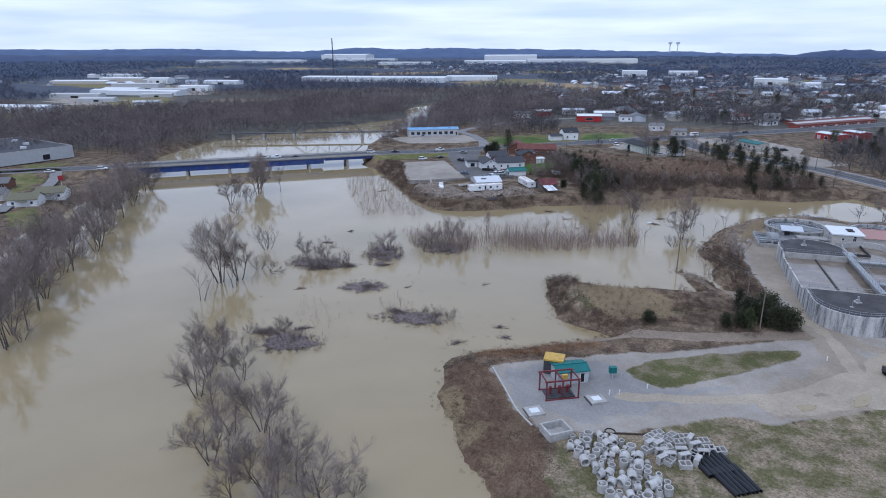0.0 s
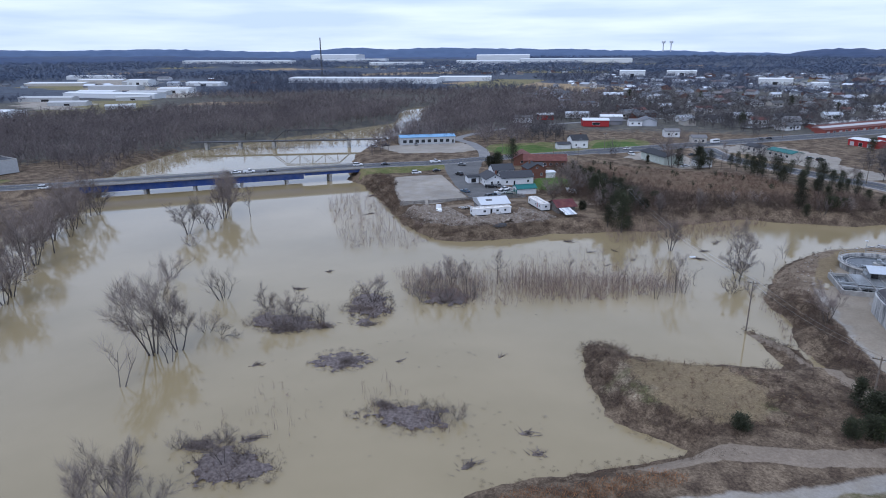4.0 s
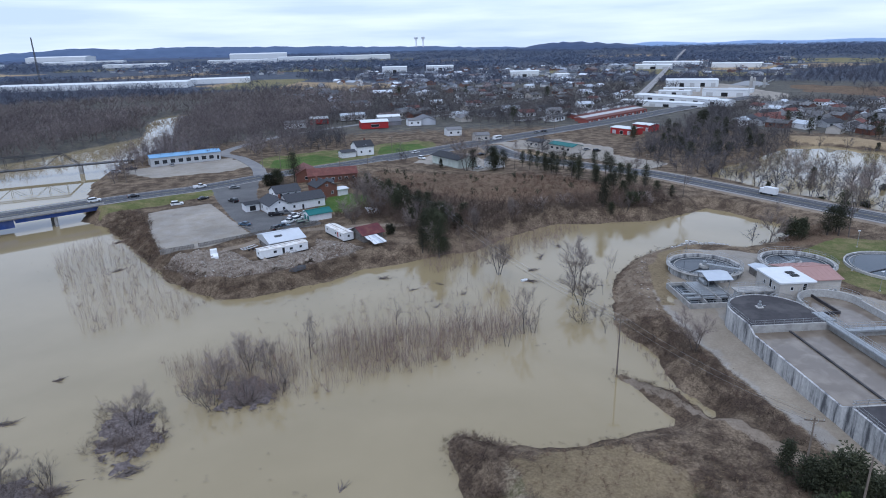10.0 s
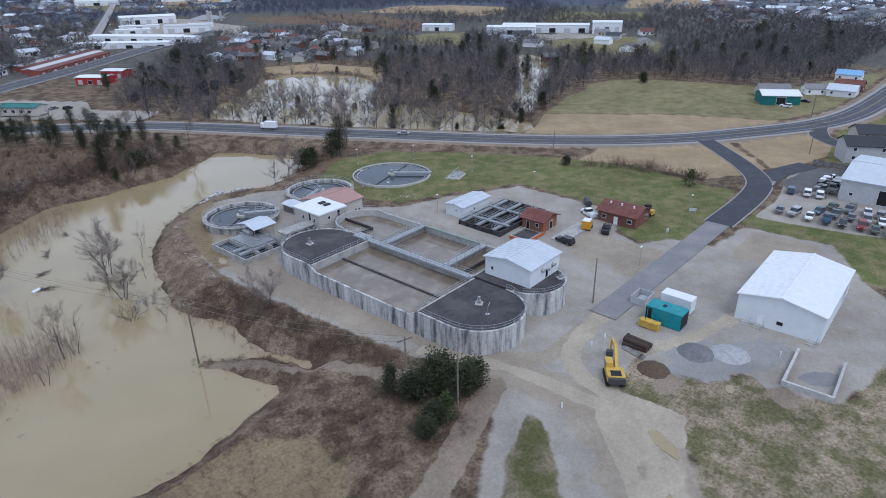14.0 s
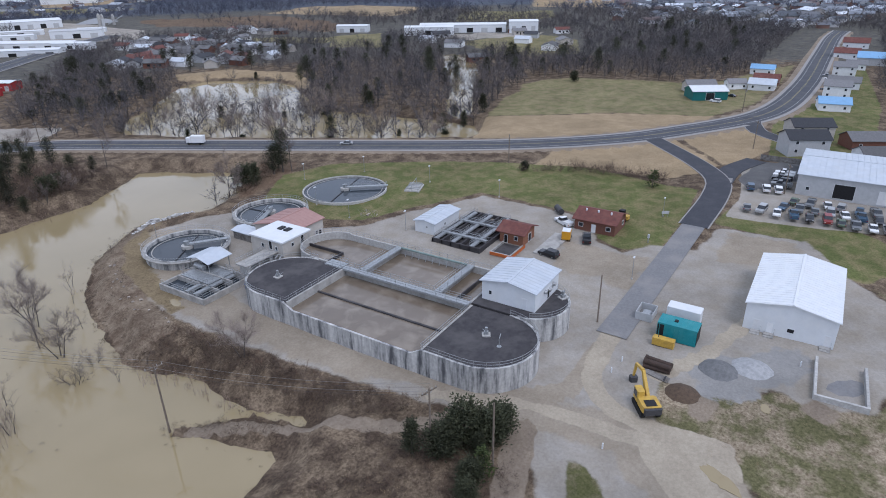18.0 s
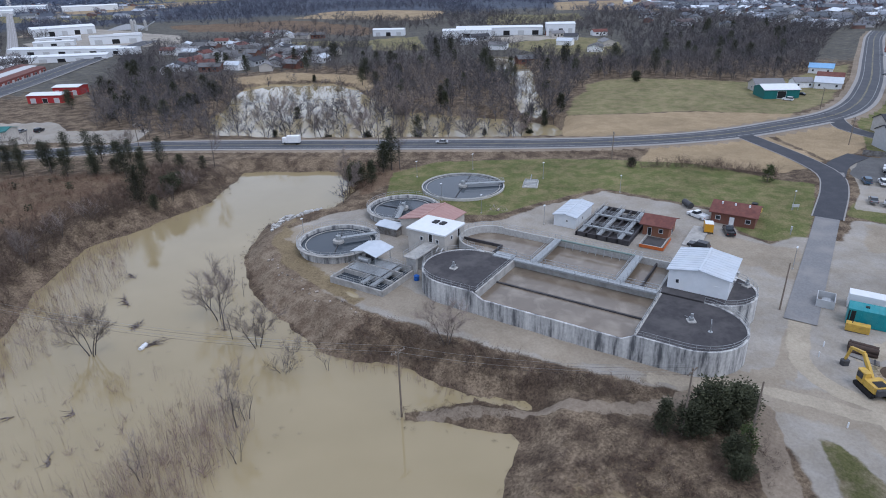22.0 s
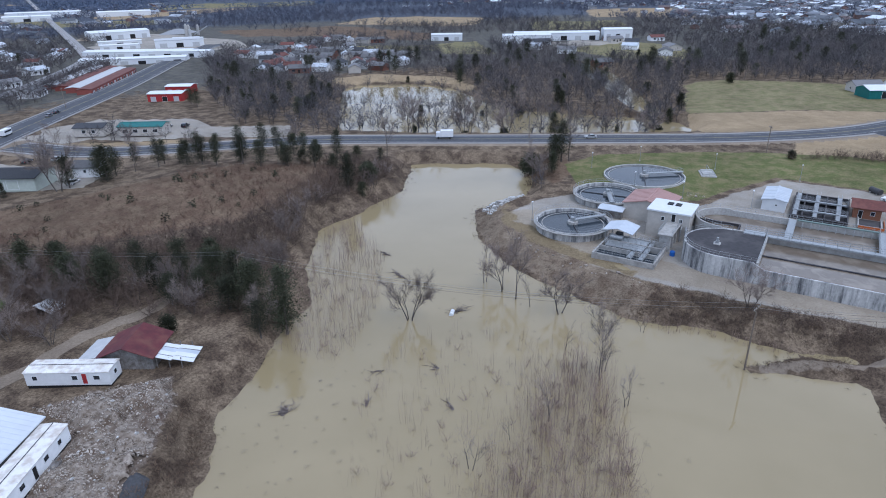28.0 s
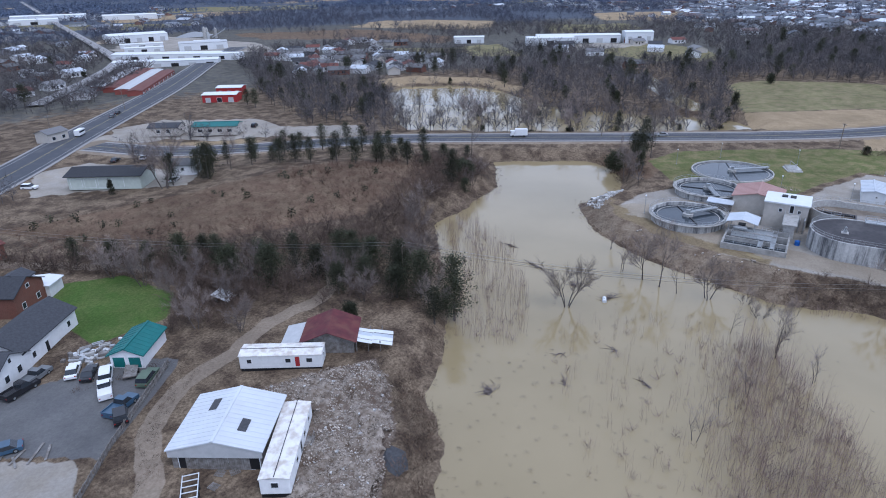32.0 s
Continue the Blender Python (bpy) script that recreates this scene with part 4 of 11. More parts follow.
# ---- the treatment plant ----
def streaked():
    """Old tank concrete: pale, with dark runs of algae down from the rim."""
    m = bpy.data.materials.new("streaked_concrete")
    m.use_nodes = True
    n, l = m.node_tree.nodes, m.node_tree.links
    p = n["Principled BSDF"]
    p.inputs["Roughness"].default_value = 0.9
    geo = n.new("ShaderNodeNewGeometry")
    mp = n.new("ShaderNodeMapping")
    mp.inputs["Scale"].default_value = (0.75, 0.75, 0.09)
    l.new(geo.outputs["Position"], mp.inputs["Vector"])
    t = n.new("ShaderNodeTexNoise")
    t.inputs["Scale"].default_value, t.inputs["Detail"].default_value, t.inputs["Roughness"].default_value = 0.8, 7.0, 0.7
    l.new(mp.outputs[0], t.inputs["Vector"])
    r = n.new("ShaderNodeValToRGB")
    e = r.color_ramp.elements
    e[0].position, e[0].color = 0.38, (0.085, 0.088, 0.095, 1)
    e[1].position, e[1].color = 0.62, (0.50, 0.495, 0.48, 1)
    k = r.color_ramp.elements.new(0.49)
    k.color = (0.33, 0.33, 0.325, 1)
    l.new(t.outputs[0], r.inputs[0])
    t2 = n.new("ShaderNodeTexNoise")
    t2.inputs["Scale"].default_value, t2.inputs["Detail"].default_value = 2.0, 6.0
    l.new(geo.outputs["Position"], t2.inputs["Vector"])
    mx = n.new("ShaderNodeMixRGB")
    mx.blend_type = "MULTIPLY"
    mx.inputs[0].default_value = 0.5
    l.new(r.outputs[0], mx.inputs[1])
    l.new(t2.outputs[0], mx.inputs[2])
    br = n.new("ShaderNodeHueSaturation")
    br.inputs["Value"].default_value = 1.36
    l.new(mx.outputs[0], br.inputs["Color"])
    l.new(br.outputs[0], p.inputs["Base Color"])
    return m


STREAK = streaked()
POST = Geo().tube((0, 0, 0), (0, 0, 1.07), 0.035, sides=5).mesh("post", STEEL)


def railing(label, line, closed=False, spacing=2.0, group="tank railings", rails=(0.55, 1.05)):
    """Steel posts with two rails along a line of points (x, y, z)."""
    pts = [Vector(p) for p in line] + ([Vector(line[0])] if closed else [])
    top = thing("railing", label, "railing", pose(*pts[0]), group)
    o = pts[0]
    for h in rails:
        g = Geo()
        g.pipe([a - o + Vector((0, 0, h)) for a in pts], 0.038)
        part("rail", g, STEEL, top)
    left = 0.0
    for a, b in zip(pts, pts[1:]):
        seg = (b - a).length
        s = left
        while s < seg:
            q = a + (b - a) * (s / seg) - o
            post = new("post", POST)
            post.parent = top
            post.location = q
            s += spacing
        left = s - seg
    return top


def arc(cx, cy, r, a0, a1, z, n=16):
    return [(cx + r * math.cos(radians(a0 + (a1 - a0) * i / n)), cy + r * math.sin(radians(a0 + (a1 - a0) * i / n)), z) for i in range(n + 1)]


def half_disc(cx, cy, r, y_edge, south, n=28):
    """The plan of a deck: a half circle closed by a straight edge at y_edge."""
    a = [(p[0], p[1]) for p in (arc(cx, cy, r, 180, 360, 0, n) if south else arc(cx, cy, r, 0, 180, 0, n))]
    return a + ([(cx + r, y_edge), (cx - r, y_edge)] if south else [(cx - r, y_edge), (cx + r, y_edge)])


AX0, AX1, AC, AR = 39.3, 56.3, 47.8, 8.5
BX1, BC, BR = 69.9, 63.1, 6.8
RIM, LOW_RIM, Z0 = 4.9, 3.7, 0.0

tank = thing("oxidation_tank", "long streaked concrete tank with dark end decks and brown water", "tank", pose(AC, 175, 0))
for name, geo, mat, lab in (
        ("wall", Geo().ring_wall(AC, 153, AR - 0.4, AR, Z0, RIM, 32, math.pi, 2 * math.pi), STREAK, "curved wall streaked with black algae"),
        ("wall", Geo().ring_wall(AC, 197, AR - 0.4, AR, Z0, RIM, 32, 0, math.pi), STREAK, "curved wall streaked with black algae"),
        ("wall", Geo().add([(AX0, 153, Z0), (AX0, 197, Z0), (AX0, 197, RIM), (AX0, 190.5, RIM), (AX0, 188.2, LOW_RIM), (AX0, 162.4, LOW_RIM), (AX0, 160.4, RIM), (AX0, 153, RIM),
                            (AX0 + 0.4, 153, Z0), (AX0 + 0.4, 197, Z0), (AX0 + 0.4, 197, RIM), (AX0 + 0.4, 190.5, RIM), (AX0 + 0.4, 188.2, LOW_RIM), (AX0 + 0.4, 162.4, LOW_RIM), (AX0 + 0.4, 160.4, RIM), (AX0 + 0.4, 153, RIM)],
                           [(0, 1, 2, 3, 4, 5, 6, 7), (15, 14, 13, 12, 11, 10, 9, 8)] + [(i, (i + 1) % 8, 8 + (i + 1) % 8, 8 + i) for i in range(8)]), STREAK, "long wall, lower between the decks"),
        ("wall", Geo().box(AX1 - 0.4, 153, Z0, AX1, 197, RIM - 0.35), CONCRETE, ""),
        ("deck", Geo().prism(half_disc(AC, 153, AR - 0.42, 160.2, True), RIM - 0.5, RIM - 0.06), DECK, "dark tarred deck"),
        ("deck", Geo().prism(half_disc(AC, 197, AR - 0.42, 190, False), RIM - 0.5, RIM - 0.06), DECK, "dark tarred deck"),
        ("deck_wall", Geo().box(AX0 + 0.42, 160.2, 1.5, AX1 - 0.42, 160.6, RIM), CONCRETE, ""),
        ("deck_wall", Geo().box(AX0 + 0.42, 189.6, 1.5, AX1 - 0.42, 190.0, RIM), CONCRETE, ""),
        ("baffle", Geo().box(47.5, 160.6, 1.5, 47.9, 189.6, LOW_RIM - 0.15), DECK, "dark wet dividing wall just above the water"),
        ("water", Geo().box(AX0 + 0.42, 160.6, 1.6, AX1 - 0.42, 189.6, LOW_RIM - 0.4), TANK_WATER, "brown frothy water")):
    o = part(name, geo, mat, tank, lab)
    o.location = (-AC, -175, 0)

tank2 = thing("aeration_tank", "concrete aeration tank with brown foaming water, round ends and steel walkways", "tank", pose(BC, 178, 0))
for name, geo, mat, lab in (
        ("wall", Geo().ring_wall(BC, 152, BR - 0.4, BR, Z0, RIM - 0.1, 28, math.pi, 2 * math.pi), STREAK, "curved wall with black and white runs"),
        ("wall", Geo().ring_wall(BC, 199.4, BR - 0.4, BR, Z0, RIM + 0.25, 28, 0, math.pi), PALE_CONCRETE, "pale curved wall"),
        ("wall", Geo().box(BX1 - 0.4, 152, Z0, BX1, 199.4, RIM), PALE_CONCRETE, ""),
        ("wall", Geo().box(AX1 + 0.02, 190, Z0, AX1 + 0.42, 199.4, RIM - 0.02), PALE_CONCRETE, ""),
        ("deck", Geo().prism(half_disc(BC, 152, BR - 0.42, 161, True), RIM - 0.6, RIM - 0.16), DECK, "dark tarred deck"),
        ("cross_wall", Geo().box(AX1 + 0.02, 161, 1.5, BX1 - 0.42, 161.4, RIM - 0.1), CONCRETE, ""),
        ("cross_wall", Geo().box(AX1 + 0.02, 168.2, 1.5, BX1 - 0.42, 168.6, RIM - 0.15), CONCRETE, ""),
        ("cross_wall", Geo().box(AX1 + 0.02, 164.5, 1.5, BX1 - 0.42, 164.75, RIM - 0.6), DECK, ""),
        ("cross_wall", Geo().box(AX1 + 0.02, 185.8, 1.5, BX1 - 0.42, 186.2, RIM - 0.15), CONCRETE, ""),
        ("cross_wall", Geo().box(AX1 + 0.42, 196.0, 1.5, 62.5, 196.3, RIM - 0.8), DECK, ""),
        ("cross_wall", Geo().box(62.5, 196.0, 1.5, 62.8, 205.6, RIM - 0.8), DECK, ""),
        ("water", Geo().prism([(AX1 + 0.42, 161.4), (BX1 - 0.42, 161.4), (BX1 - 0.42, 199.4)] + [(p[0], p[1]) for p in arc(BC, 199.4, BR - 0.42, 0, 180, 0, 20)], 1.6, LOW_RIM - 0.25), TANK_WATER, "brown water with pale foam")):
    o = part(name, geo, mat, tank2, lab)
    o.location = (-BC, -178, 0)


def walkway(label, x0, y0, x1, y1, z, group="tank walkways"):
    w = thing("walkway", label, "walkway", pose(x0, y0, z), group)
    dx, dy = x1 - x0, y1 - y0
    part("grating", Geo().box(0, 0, -0.12, dx, dy, 0), STEEL, w)
    long_x = dx > dy
    for k in (0, 1):
        a = (0, dy * k) if long_x else (dx * k, 0)
        b = (dx, dy * k) if long_x else (dx * k, dy)
        part("beam", Geo().tube((a[0], a[1], -0.25), (b[0], b[1], -0.25), 0.13, sides=4), STEEL, w)
        for h in (0.55, 1.05):
            part("rail", Geo().tube((a[0], a[1], h), (b[0], b[1], h), 0.038, sides=4), STEEL, w)
        n = max(2, int(max(dx, dy) / 2.2))
        for i in range(n + 1):
            post = new("post", POST)
            post.parent = w
            post.location = (a[0] + (b[0] - a[0]) * i / n, a[1] + (b[1] - a[1]) * i / n, 0)
    return w


walkway("galvanised steel walkway on the wall between the two tanks", 55.2, 161, 56.6, 190, RIM + 0.1)
walkway("galvanised steel footbridge over the aeration tank", 56.7, 185.2, 69.6, 186.6, RIM + 0.1)
walkway("galvanised steel footbridge over the aeration tank", 56.7, 167.6, 69.6, 169.0, RIM + 0.1)
walkway("galvanised steel stair landing beside the round deck", 55.2, 190.2, 57.6, 194.5, RIM + 0.1)
railing("galvanised railing round the dark tank deck", arc(AC, 153, AR - 0.2, 180, 360, RIM, 22))
railing("galvanised railing round the dark tank deck", arc(AC, 197, AR - 0.2, 0, 180, RIM, 22))
railing("galvanised railing along the edge of the tank deck", [(AX0 + 0.2, 153, RIM), (AX0 + 0.2, 160.4, RIM), (AX1 - 0.5, 160.4, RIM)])
railing("galvanised railing along the edge of the tank deck", [(AX0 + 0.2, 197, RIM), (AX0 + 0.2, 189.8, RIM), (AX1 - 1, 189.8, RIM)])
railing("galvanised railing round the aeration tank", arc(BC, 152, BR - 0.2, 200, 360, RIM - 0.1, 18))
railing("galvanised railing round the aeration tank", [(BX1 - 0.2, 152, RIM), (BX1 - 0.2, 199.4, RIM)] + arc(BC, 199.4, BR - 0.2, 0, 180, RIM + 0.25, 16)[1:])

pipe = thing("air_pipe", "long green-grey air pipe along the tank wall", "pipe", pose(BX1 - 1.0, 170, RIM + 0.1))
part("pipe_run", Geo().tube((0, -1, 0.2), (0, 15, 0.2), 0.22, sides=8), material("pipe_green", (0.20, 0.27, 0.25), (0.15, 0.2, 0.19), scale=2, rough=0.6), pipe)
for i in range(9):
    part("drop_pipe", Geo().tube((0, 0.2 + i * 1.7, 0.2), (-0.5, 0.2 + i * 1.7, -1.4), 0.07, sides=5), STEEL, pipe)


def mixer(x, y, z, turn=0.0):
    m = thing("mixer_drive", "small grey motor and gearbox on a plinth on the tank deck", "mixer", pose(x, y, z, 0, 0, turn), "mixer drives")
    part("plinth", Geo().box(-0.7, -0.7, 0, 0.7, 0.7, 0.18, 0.1), PALE_CONCRETE, m)
    part("gearbox", Geo().box(-0.35, -0.35, 0.18, 0.35, 0.35, 0.75, 0.1), STEEL, m)
    part("motor", Geo().tube((0, 0, 0.75), (0, 0, 1.45), 0.24, sides=10), STEEL, m)
    part("conduit", Geo().tube((0.35, 0, 0.3), (1.7, 0.5, 0.08), 0.05, sides=5), STEEL, m)
    return m


mixer(46.2, 198.5, RIM - 0.06)
mixer(48.6, 153.6, RIM - 0.06, 30)
mixer(66.6, 147.6, RIM - 0.16, 60)
part("hoist_post", Geo().tube((0, 0, 0), (0, 0, 1.5), 0.07, sides=6), STEEL, hoist := thing("davit_hoist", "small steel davit hoist on the tank deck", "hoist", pose(46.6, 150.2, RIM - 0.06)))
part("hoist_arm", Geo().tube((0, 0, 1.5), (0.9, 0.2, 1.9), 0.06, sides=6), STEEL, hoist)
part("hoist_foot", Geo().tube((0, 0, 0.02), (0, 0, 0.1), 0.4, sides=10), STEEL, hoist)


def opening(parent, kind, x, y, z, w, h, face, frame_mat=None, fill=None, depth=0.06):
    """A window or door on a wall: face is the axis and sign of the wall's outward normal, x and y its middle at the bottom."""
    s = 1 if face[0] == "+" else -1
    fm, fl = frame_mat or WHITE_METAL, fill or GLASS
    b = 0.09
    if face[1] == "x":
        frame_geo = Geo().box(x, y - w / 2, z, x + s * depth, y + w / 2, z + b).box(x, y - w / 2, z + h - b, x + s * depth, y + w / 2, z + h)
        frame_geo.box(x, y - w / 2, z + b, x + s * depth, y - w / 2 + b, z + h - b).box(x, y + w / 2 - b, z + b, x + s * depth, y + w / 2, z + h - b)
        pane = Geo().box(x - s * 0.01, y - w / 2 + b, z + b, x + s * depth * 0.5, y + w / 2 - b, z + h - b)
    else:
        frame_geo = Geo().box(x - w / 2, y, z, x + w / 2, y + s * depth, z + b).box(x - w / 2, y, z + h - b, x + w / 2, y + s * depth, z + h)
        frame_geo.box(x - w / 2, y, z + b, x - w / 2 + b, y + s * depth, z + h - b).box(x + w / 2 - b, y, z + b, x + w / 2, y + s * depth, z + h - b)
        pane = Geo().box(x - w / 2 + b, y - s * 0.01, z + b, x + w / 2 - b, y + s * depth * 0.5, z + h - b)
    f = part(kind, frame_geo, fm, parent)
    part("pane" if kind == "window" else "leaf", pane, fl, f)
    return f


def seams(x0, x1, y0, y1, z, rise, axis, n, mat, over=0.3):
    """Standing seams on both slopes of a metal roof, one mesh a seam."""
    out = []
    for i in range(n + 1):
        t = i / n
        for s in (0, 1):
            g = Geo()
            if axis == "x":
                x = x0 + (x1 - x0) * t
                m = (y0 + y1) / 2
                e = y0 - over if s == 0 else y1 + over
                drop = rise * over / ((y1 - y0) / 2)
                g.tube((x, e, z - drop + 0.2), (x, m, z + rise + 0.2), 0.045, sides=3)
            else:
                y = y0 + (y1 - y0) * t
                m = (x0 + x1) / 2
                e = x0 - over if s == 0 else x1 + over
                drop = rise * over / ((x1 - x0) / 2)
                g.tube((e, y, z - drop + 0.2), (m, y, z + rise + 0.2), 0.045, sides=3)
            out.append(g)
    return out


def building(name, label, x0, y0, x1, y1, z0, wall_h, rise, axis, wall, roof, category="building", turn=0.0, over=0.4, windows=(), doors=(), n_seams=0, group="", chimney=None, corner_trim=False, origin=None):
    """A gabled building. Windows and doors: (face, place along the wall, sill height, width, height[, fill])."""
    cx, cy = (x0 + x1) / 2, (y0 + y1) / 2
    px, py = origin or (cx, cy)
    b = thing(name, label, category, pose(px, py, z0, 0, 0, turn), group)
    hx, hy = (x1 - x0) / 2, (y1 - y0) / 2
    part("wall", Geo().gable_walls(-hx, -hy, hx, hy, -0.5, wall_h, rise, axis), wall, b)
    r = part("roof", Geo().gable(-hx, -hy, hx, hy, wall_h, rise, axis, over), roof, b)
    for g in seams(-hx, hx, -hy, hy, wall_h, rise, axis, n_seams, roof, over) if n_seams else ():
        part("seam", g, roof, r)
    if n_seams:
        part("ridge_cap", Geo().box(-hx - over, -0.2, wall_h + rise + 0.12, hx + over, 0.2, wall_h + rise + 0.26) if axis == "x"
             else Geo().box(-0.2, -hy - over, wall_h + rise + 0.12, 0.2, hy + over, wall_h + rise + 0.26), roof, r)
    for kind, items in (("window", windows), ("door", doors)):
        for face, s, sill, w, h, *fill in items:
            x, y = ((hx if face[0] == "+" else -hx), s) if face[1] == "x" else (s, (hy if face[0] == "+" else -hy))
            opening(b, kind, x, y, sill, w, h, face, None, fill[0] if fill else (GLASS if kind == "window" else DARK))
    if chimney:
        part("chimney", Geo().box(chimney[0] - 0.4, chimney[1] - 0.4, wall_h - 0.5, chimney[0] + 0.4, chimney[1] + 0.4, wall_h + rise + 1.0, 0.05), BRICK, b)
    return b


pump_house = building("blower_building", "white metal building with a ridged blue-grey roof", 59.2, 149.8, 69.6, 160.2, RIM - 0.15, 3.7, 0.9, "x", WHITE_METAL, METAL_ROOF,
                      windows=(("-x", 3.5, 1.2, 0.7, 0.9), ("-y", 2.5, 1.3, 0.9, 0.9, STEEL), ("-y", 3.9, 1.3, 0.7, 0.7, STEEL)), doors=(("-y", 0.6, 0.1, 1.0, 2.1, DARK), ("-x", -3.2, 0.1, 1.0, 2.1, WHITE_METAL)), n_seams=10)
for k, (yy, zz) in enumerate(((3.2, 2.2), (1.6, 1.9), (-0.2, 2.3))):
    part("fan_hood", Geo().tube((2.6 - k * 1.9, -5.2, zz), (2.6 - k * 1.9, -5.75, zz - 0.1), 0.42, 0.3, sides=10), STEEL, pump_house)

control = thing("control_building", "square tan building with a white flat roof and dark skylights", "building", pose(59.3, 211, 0))
part("wall", Geo().box(-4.1, -4.8, 0, 4.1, 4.8, 6.7), TAN_WALL, control)
roof = part("roof", Geo().box(-4.4, -5.1, 6.7, 4.4, 5.1, 7.05, 0.1), WHITE_METAL, control, "bright white membrane roof")
for yy in (-1.0, 0.9):
    part("skylight", Geo().box(0.6, yy - 0.65, 7.05, 2.4, yy + 0.65, 7.25, 0.1), DARK, roof)
for s in (-2.9, 1.2):
    opening(control, "window", -4.1, s, 4.6, 0.8, 1.0, "-x")
opening(control, "window", -1.2, -4.8, 5.0, 0.8, 0.9, "-y")
opening(control, "door", 1.8, -4.8, 4.6, 1.0, 2.0, "-y", None, DARK)
opening(control, "door", -4.1, -1.2, 4.6, 1.0, 2.0, "-x", None, DARK)
filter_hall = building("filter_building", "tan building with a dusty red metal roof", 63.6, 212.5, 74.5, 224.0, 0, 4.6, 1.3, "x", TAN_WALL, ROSE_ROOF, n_seams=9,
                       windows=(("-y", 3.0, 1.2, 0.8, 1.0),), doors=(("+x", -3.6, 0, 3.0, 3.2, DARK), ("-y", 4.2, 0, 1.0, 2.1, DARK)))

intake = thing("intake_tank", "low concrete screening tank with steel walkways beside the settling tanks", "tank", pose(41, 216, 0))
for g in (Geo().box(-5, -6.8, 0, -4.6, 6.5, 1.6), Geo().box(-5, -7.2, 0, 6, -6.8, 1.6), Geo().box(-4.6, 6.1, 0, 6, 6.5, 1.6), Geo().box(5.6, -6.8, 0, 6, 6.1, 2.4), Geo().box(-1, -6.8, 0, -0.7, 6.1, 1.9), Geo().box(2.4, -6.8, 0, 2.7, 6.1, 2.3)):
    part("wall", g, CONCRETE, intake)
part("water", Geo().box(-4.6, -6.8, 0.1, 5.6, 6.1, 0.9), CLEAR_WATER, intake)
part("platform", Geo().box(-0.7, -3.5, 2.0, 5.6, 5.0, 2.15), STEEL, intake, "steel grating platform")
canopy = thing("canopy_shelter", "open steel shelter with a pale metal gable roof over the screens", "shelter", pose(46.5, 219.3, 2.15))
for xx in (-2.6, 2.6):
    for yy in (-2.8, 2.8):
        part("post", Geo().tube((xx, yy, -0.4), (xx, yy, 2.3), 0.09, sides=6), STEEL, canopy)
part("roof", Geo().gable(-2.9, -3.2, 2.9, 3.2, 2.2, 0.8, "x", 0.3, 0.1), METAL_ROOF, canopy)
machine = thing("screening_machine", "grey screening machine under the shelter", "machine", pose(44.8, 219.4, 2.15))
part("drum", Geo().tube((-0.9, -1.4, 0.8), (-0.9, 1.4, 0.8), 0.55, sides=12), STEEL, machine)
part("hopper", Geo().box(0.2, -0.8, 0, 1.6, 0.8, 1.3, 0.2), DARK_STEEL, machine)
part("leg", Geo().box(-1.2, -1.3, 0, -0.6, -1.1, 0.5), STEEL, machine)
part("leg", Geo().box(-1.2, 1.1, 0, -0.6, 1.3, 0.5), STEEL, machine)
railing("galvanised railing round the screening platform", [(40.3, 212.5, 2.15), (40.3, 221, 2.15), (46.6, 221, 2.15)], spacing=1.5)
railing("galvanised railing on the low tank wall", [(36.2, 209, 1.6), (36.2, 222.3, 1.6)], spacing=1.8)
railing("galvanised railing on the low tank wall", [(36.2, 209, 1.6), (46.8, 209, 1.6), (46.8, 215, 2.4)], spacing=1.8)
for yy in (211.5, 214.0):
    walkway("narrow steel walkway over the screening channels", 36.4, yy, 46.4, yy + 0.9, 1.9)
link = thing("service_bridge", "elevated steel and concrete service bridge with pipes between buildings", "bridge", pose(50.5, 209.5, 0))
part("slab", Geo().box(-4, -1.6, 4.2, 4.6, 1.6, 4.5), CONCRETE, link)
for xx in (-3.4, -0.5, 2.6):
    part("pier", Geo().box(xx, -1.2, 0, xx + 0.7, 1.2, 4.2), PALE_CONCRETE, link)
railing("galvanised railing on the service bridge", [(46.6, 208.0, 4.5), (55, 208.0, 4.5)], spacing=1.6)
railing("galvanised railing on the service bridge", [(46.6, 211.0, 4.5), (55, 211.0, 4.5)], spacing=1.6)
for k in range(4):
    part("pipe_run", Geo().tube((0, 0, 0.3), (0, 0, 3.4), 0.18, sides=8), STEEL, pp := thing("standpipe", "vertical grey process pipe beside the building", "pipe", pose(54.2 + 0.0 * k, 206.6 + k * 1.1, 0), "standpipes"))
    part("elbow", Geo().tube((0, 0, 3.4), (0.9, 0, 3.9), 0.18, sides=8), STEEL, pp)
bin_blue = thing("blue_bin", "blue plastic drum and tarpaulin beside the screening tank", "drum", pose(45.6, 207.2, 0.1))
part("drum", Geo().tube((0, 0, 0), (0, 0, 1.2), 0.6, 0.55, sides=12), BLUE_PLASTIC, bin_blue)
part("cover", Geo().tube((0, 0, 1.2), (0, 0, 1.4), 0.64, 0.3, sides=12), BLUE_PLASTIC, bin_blue)


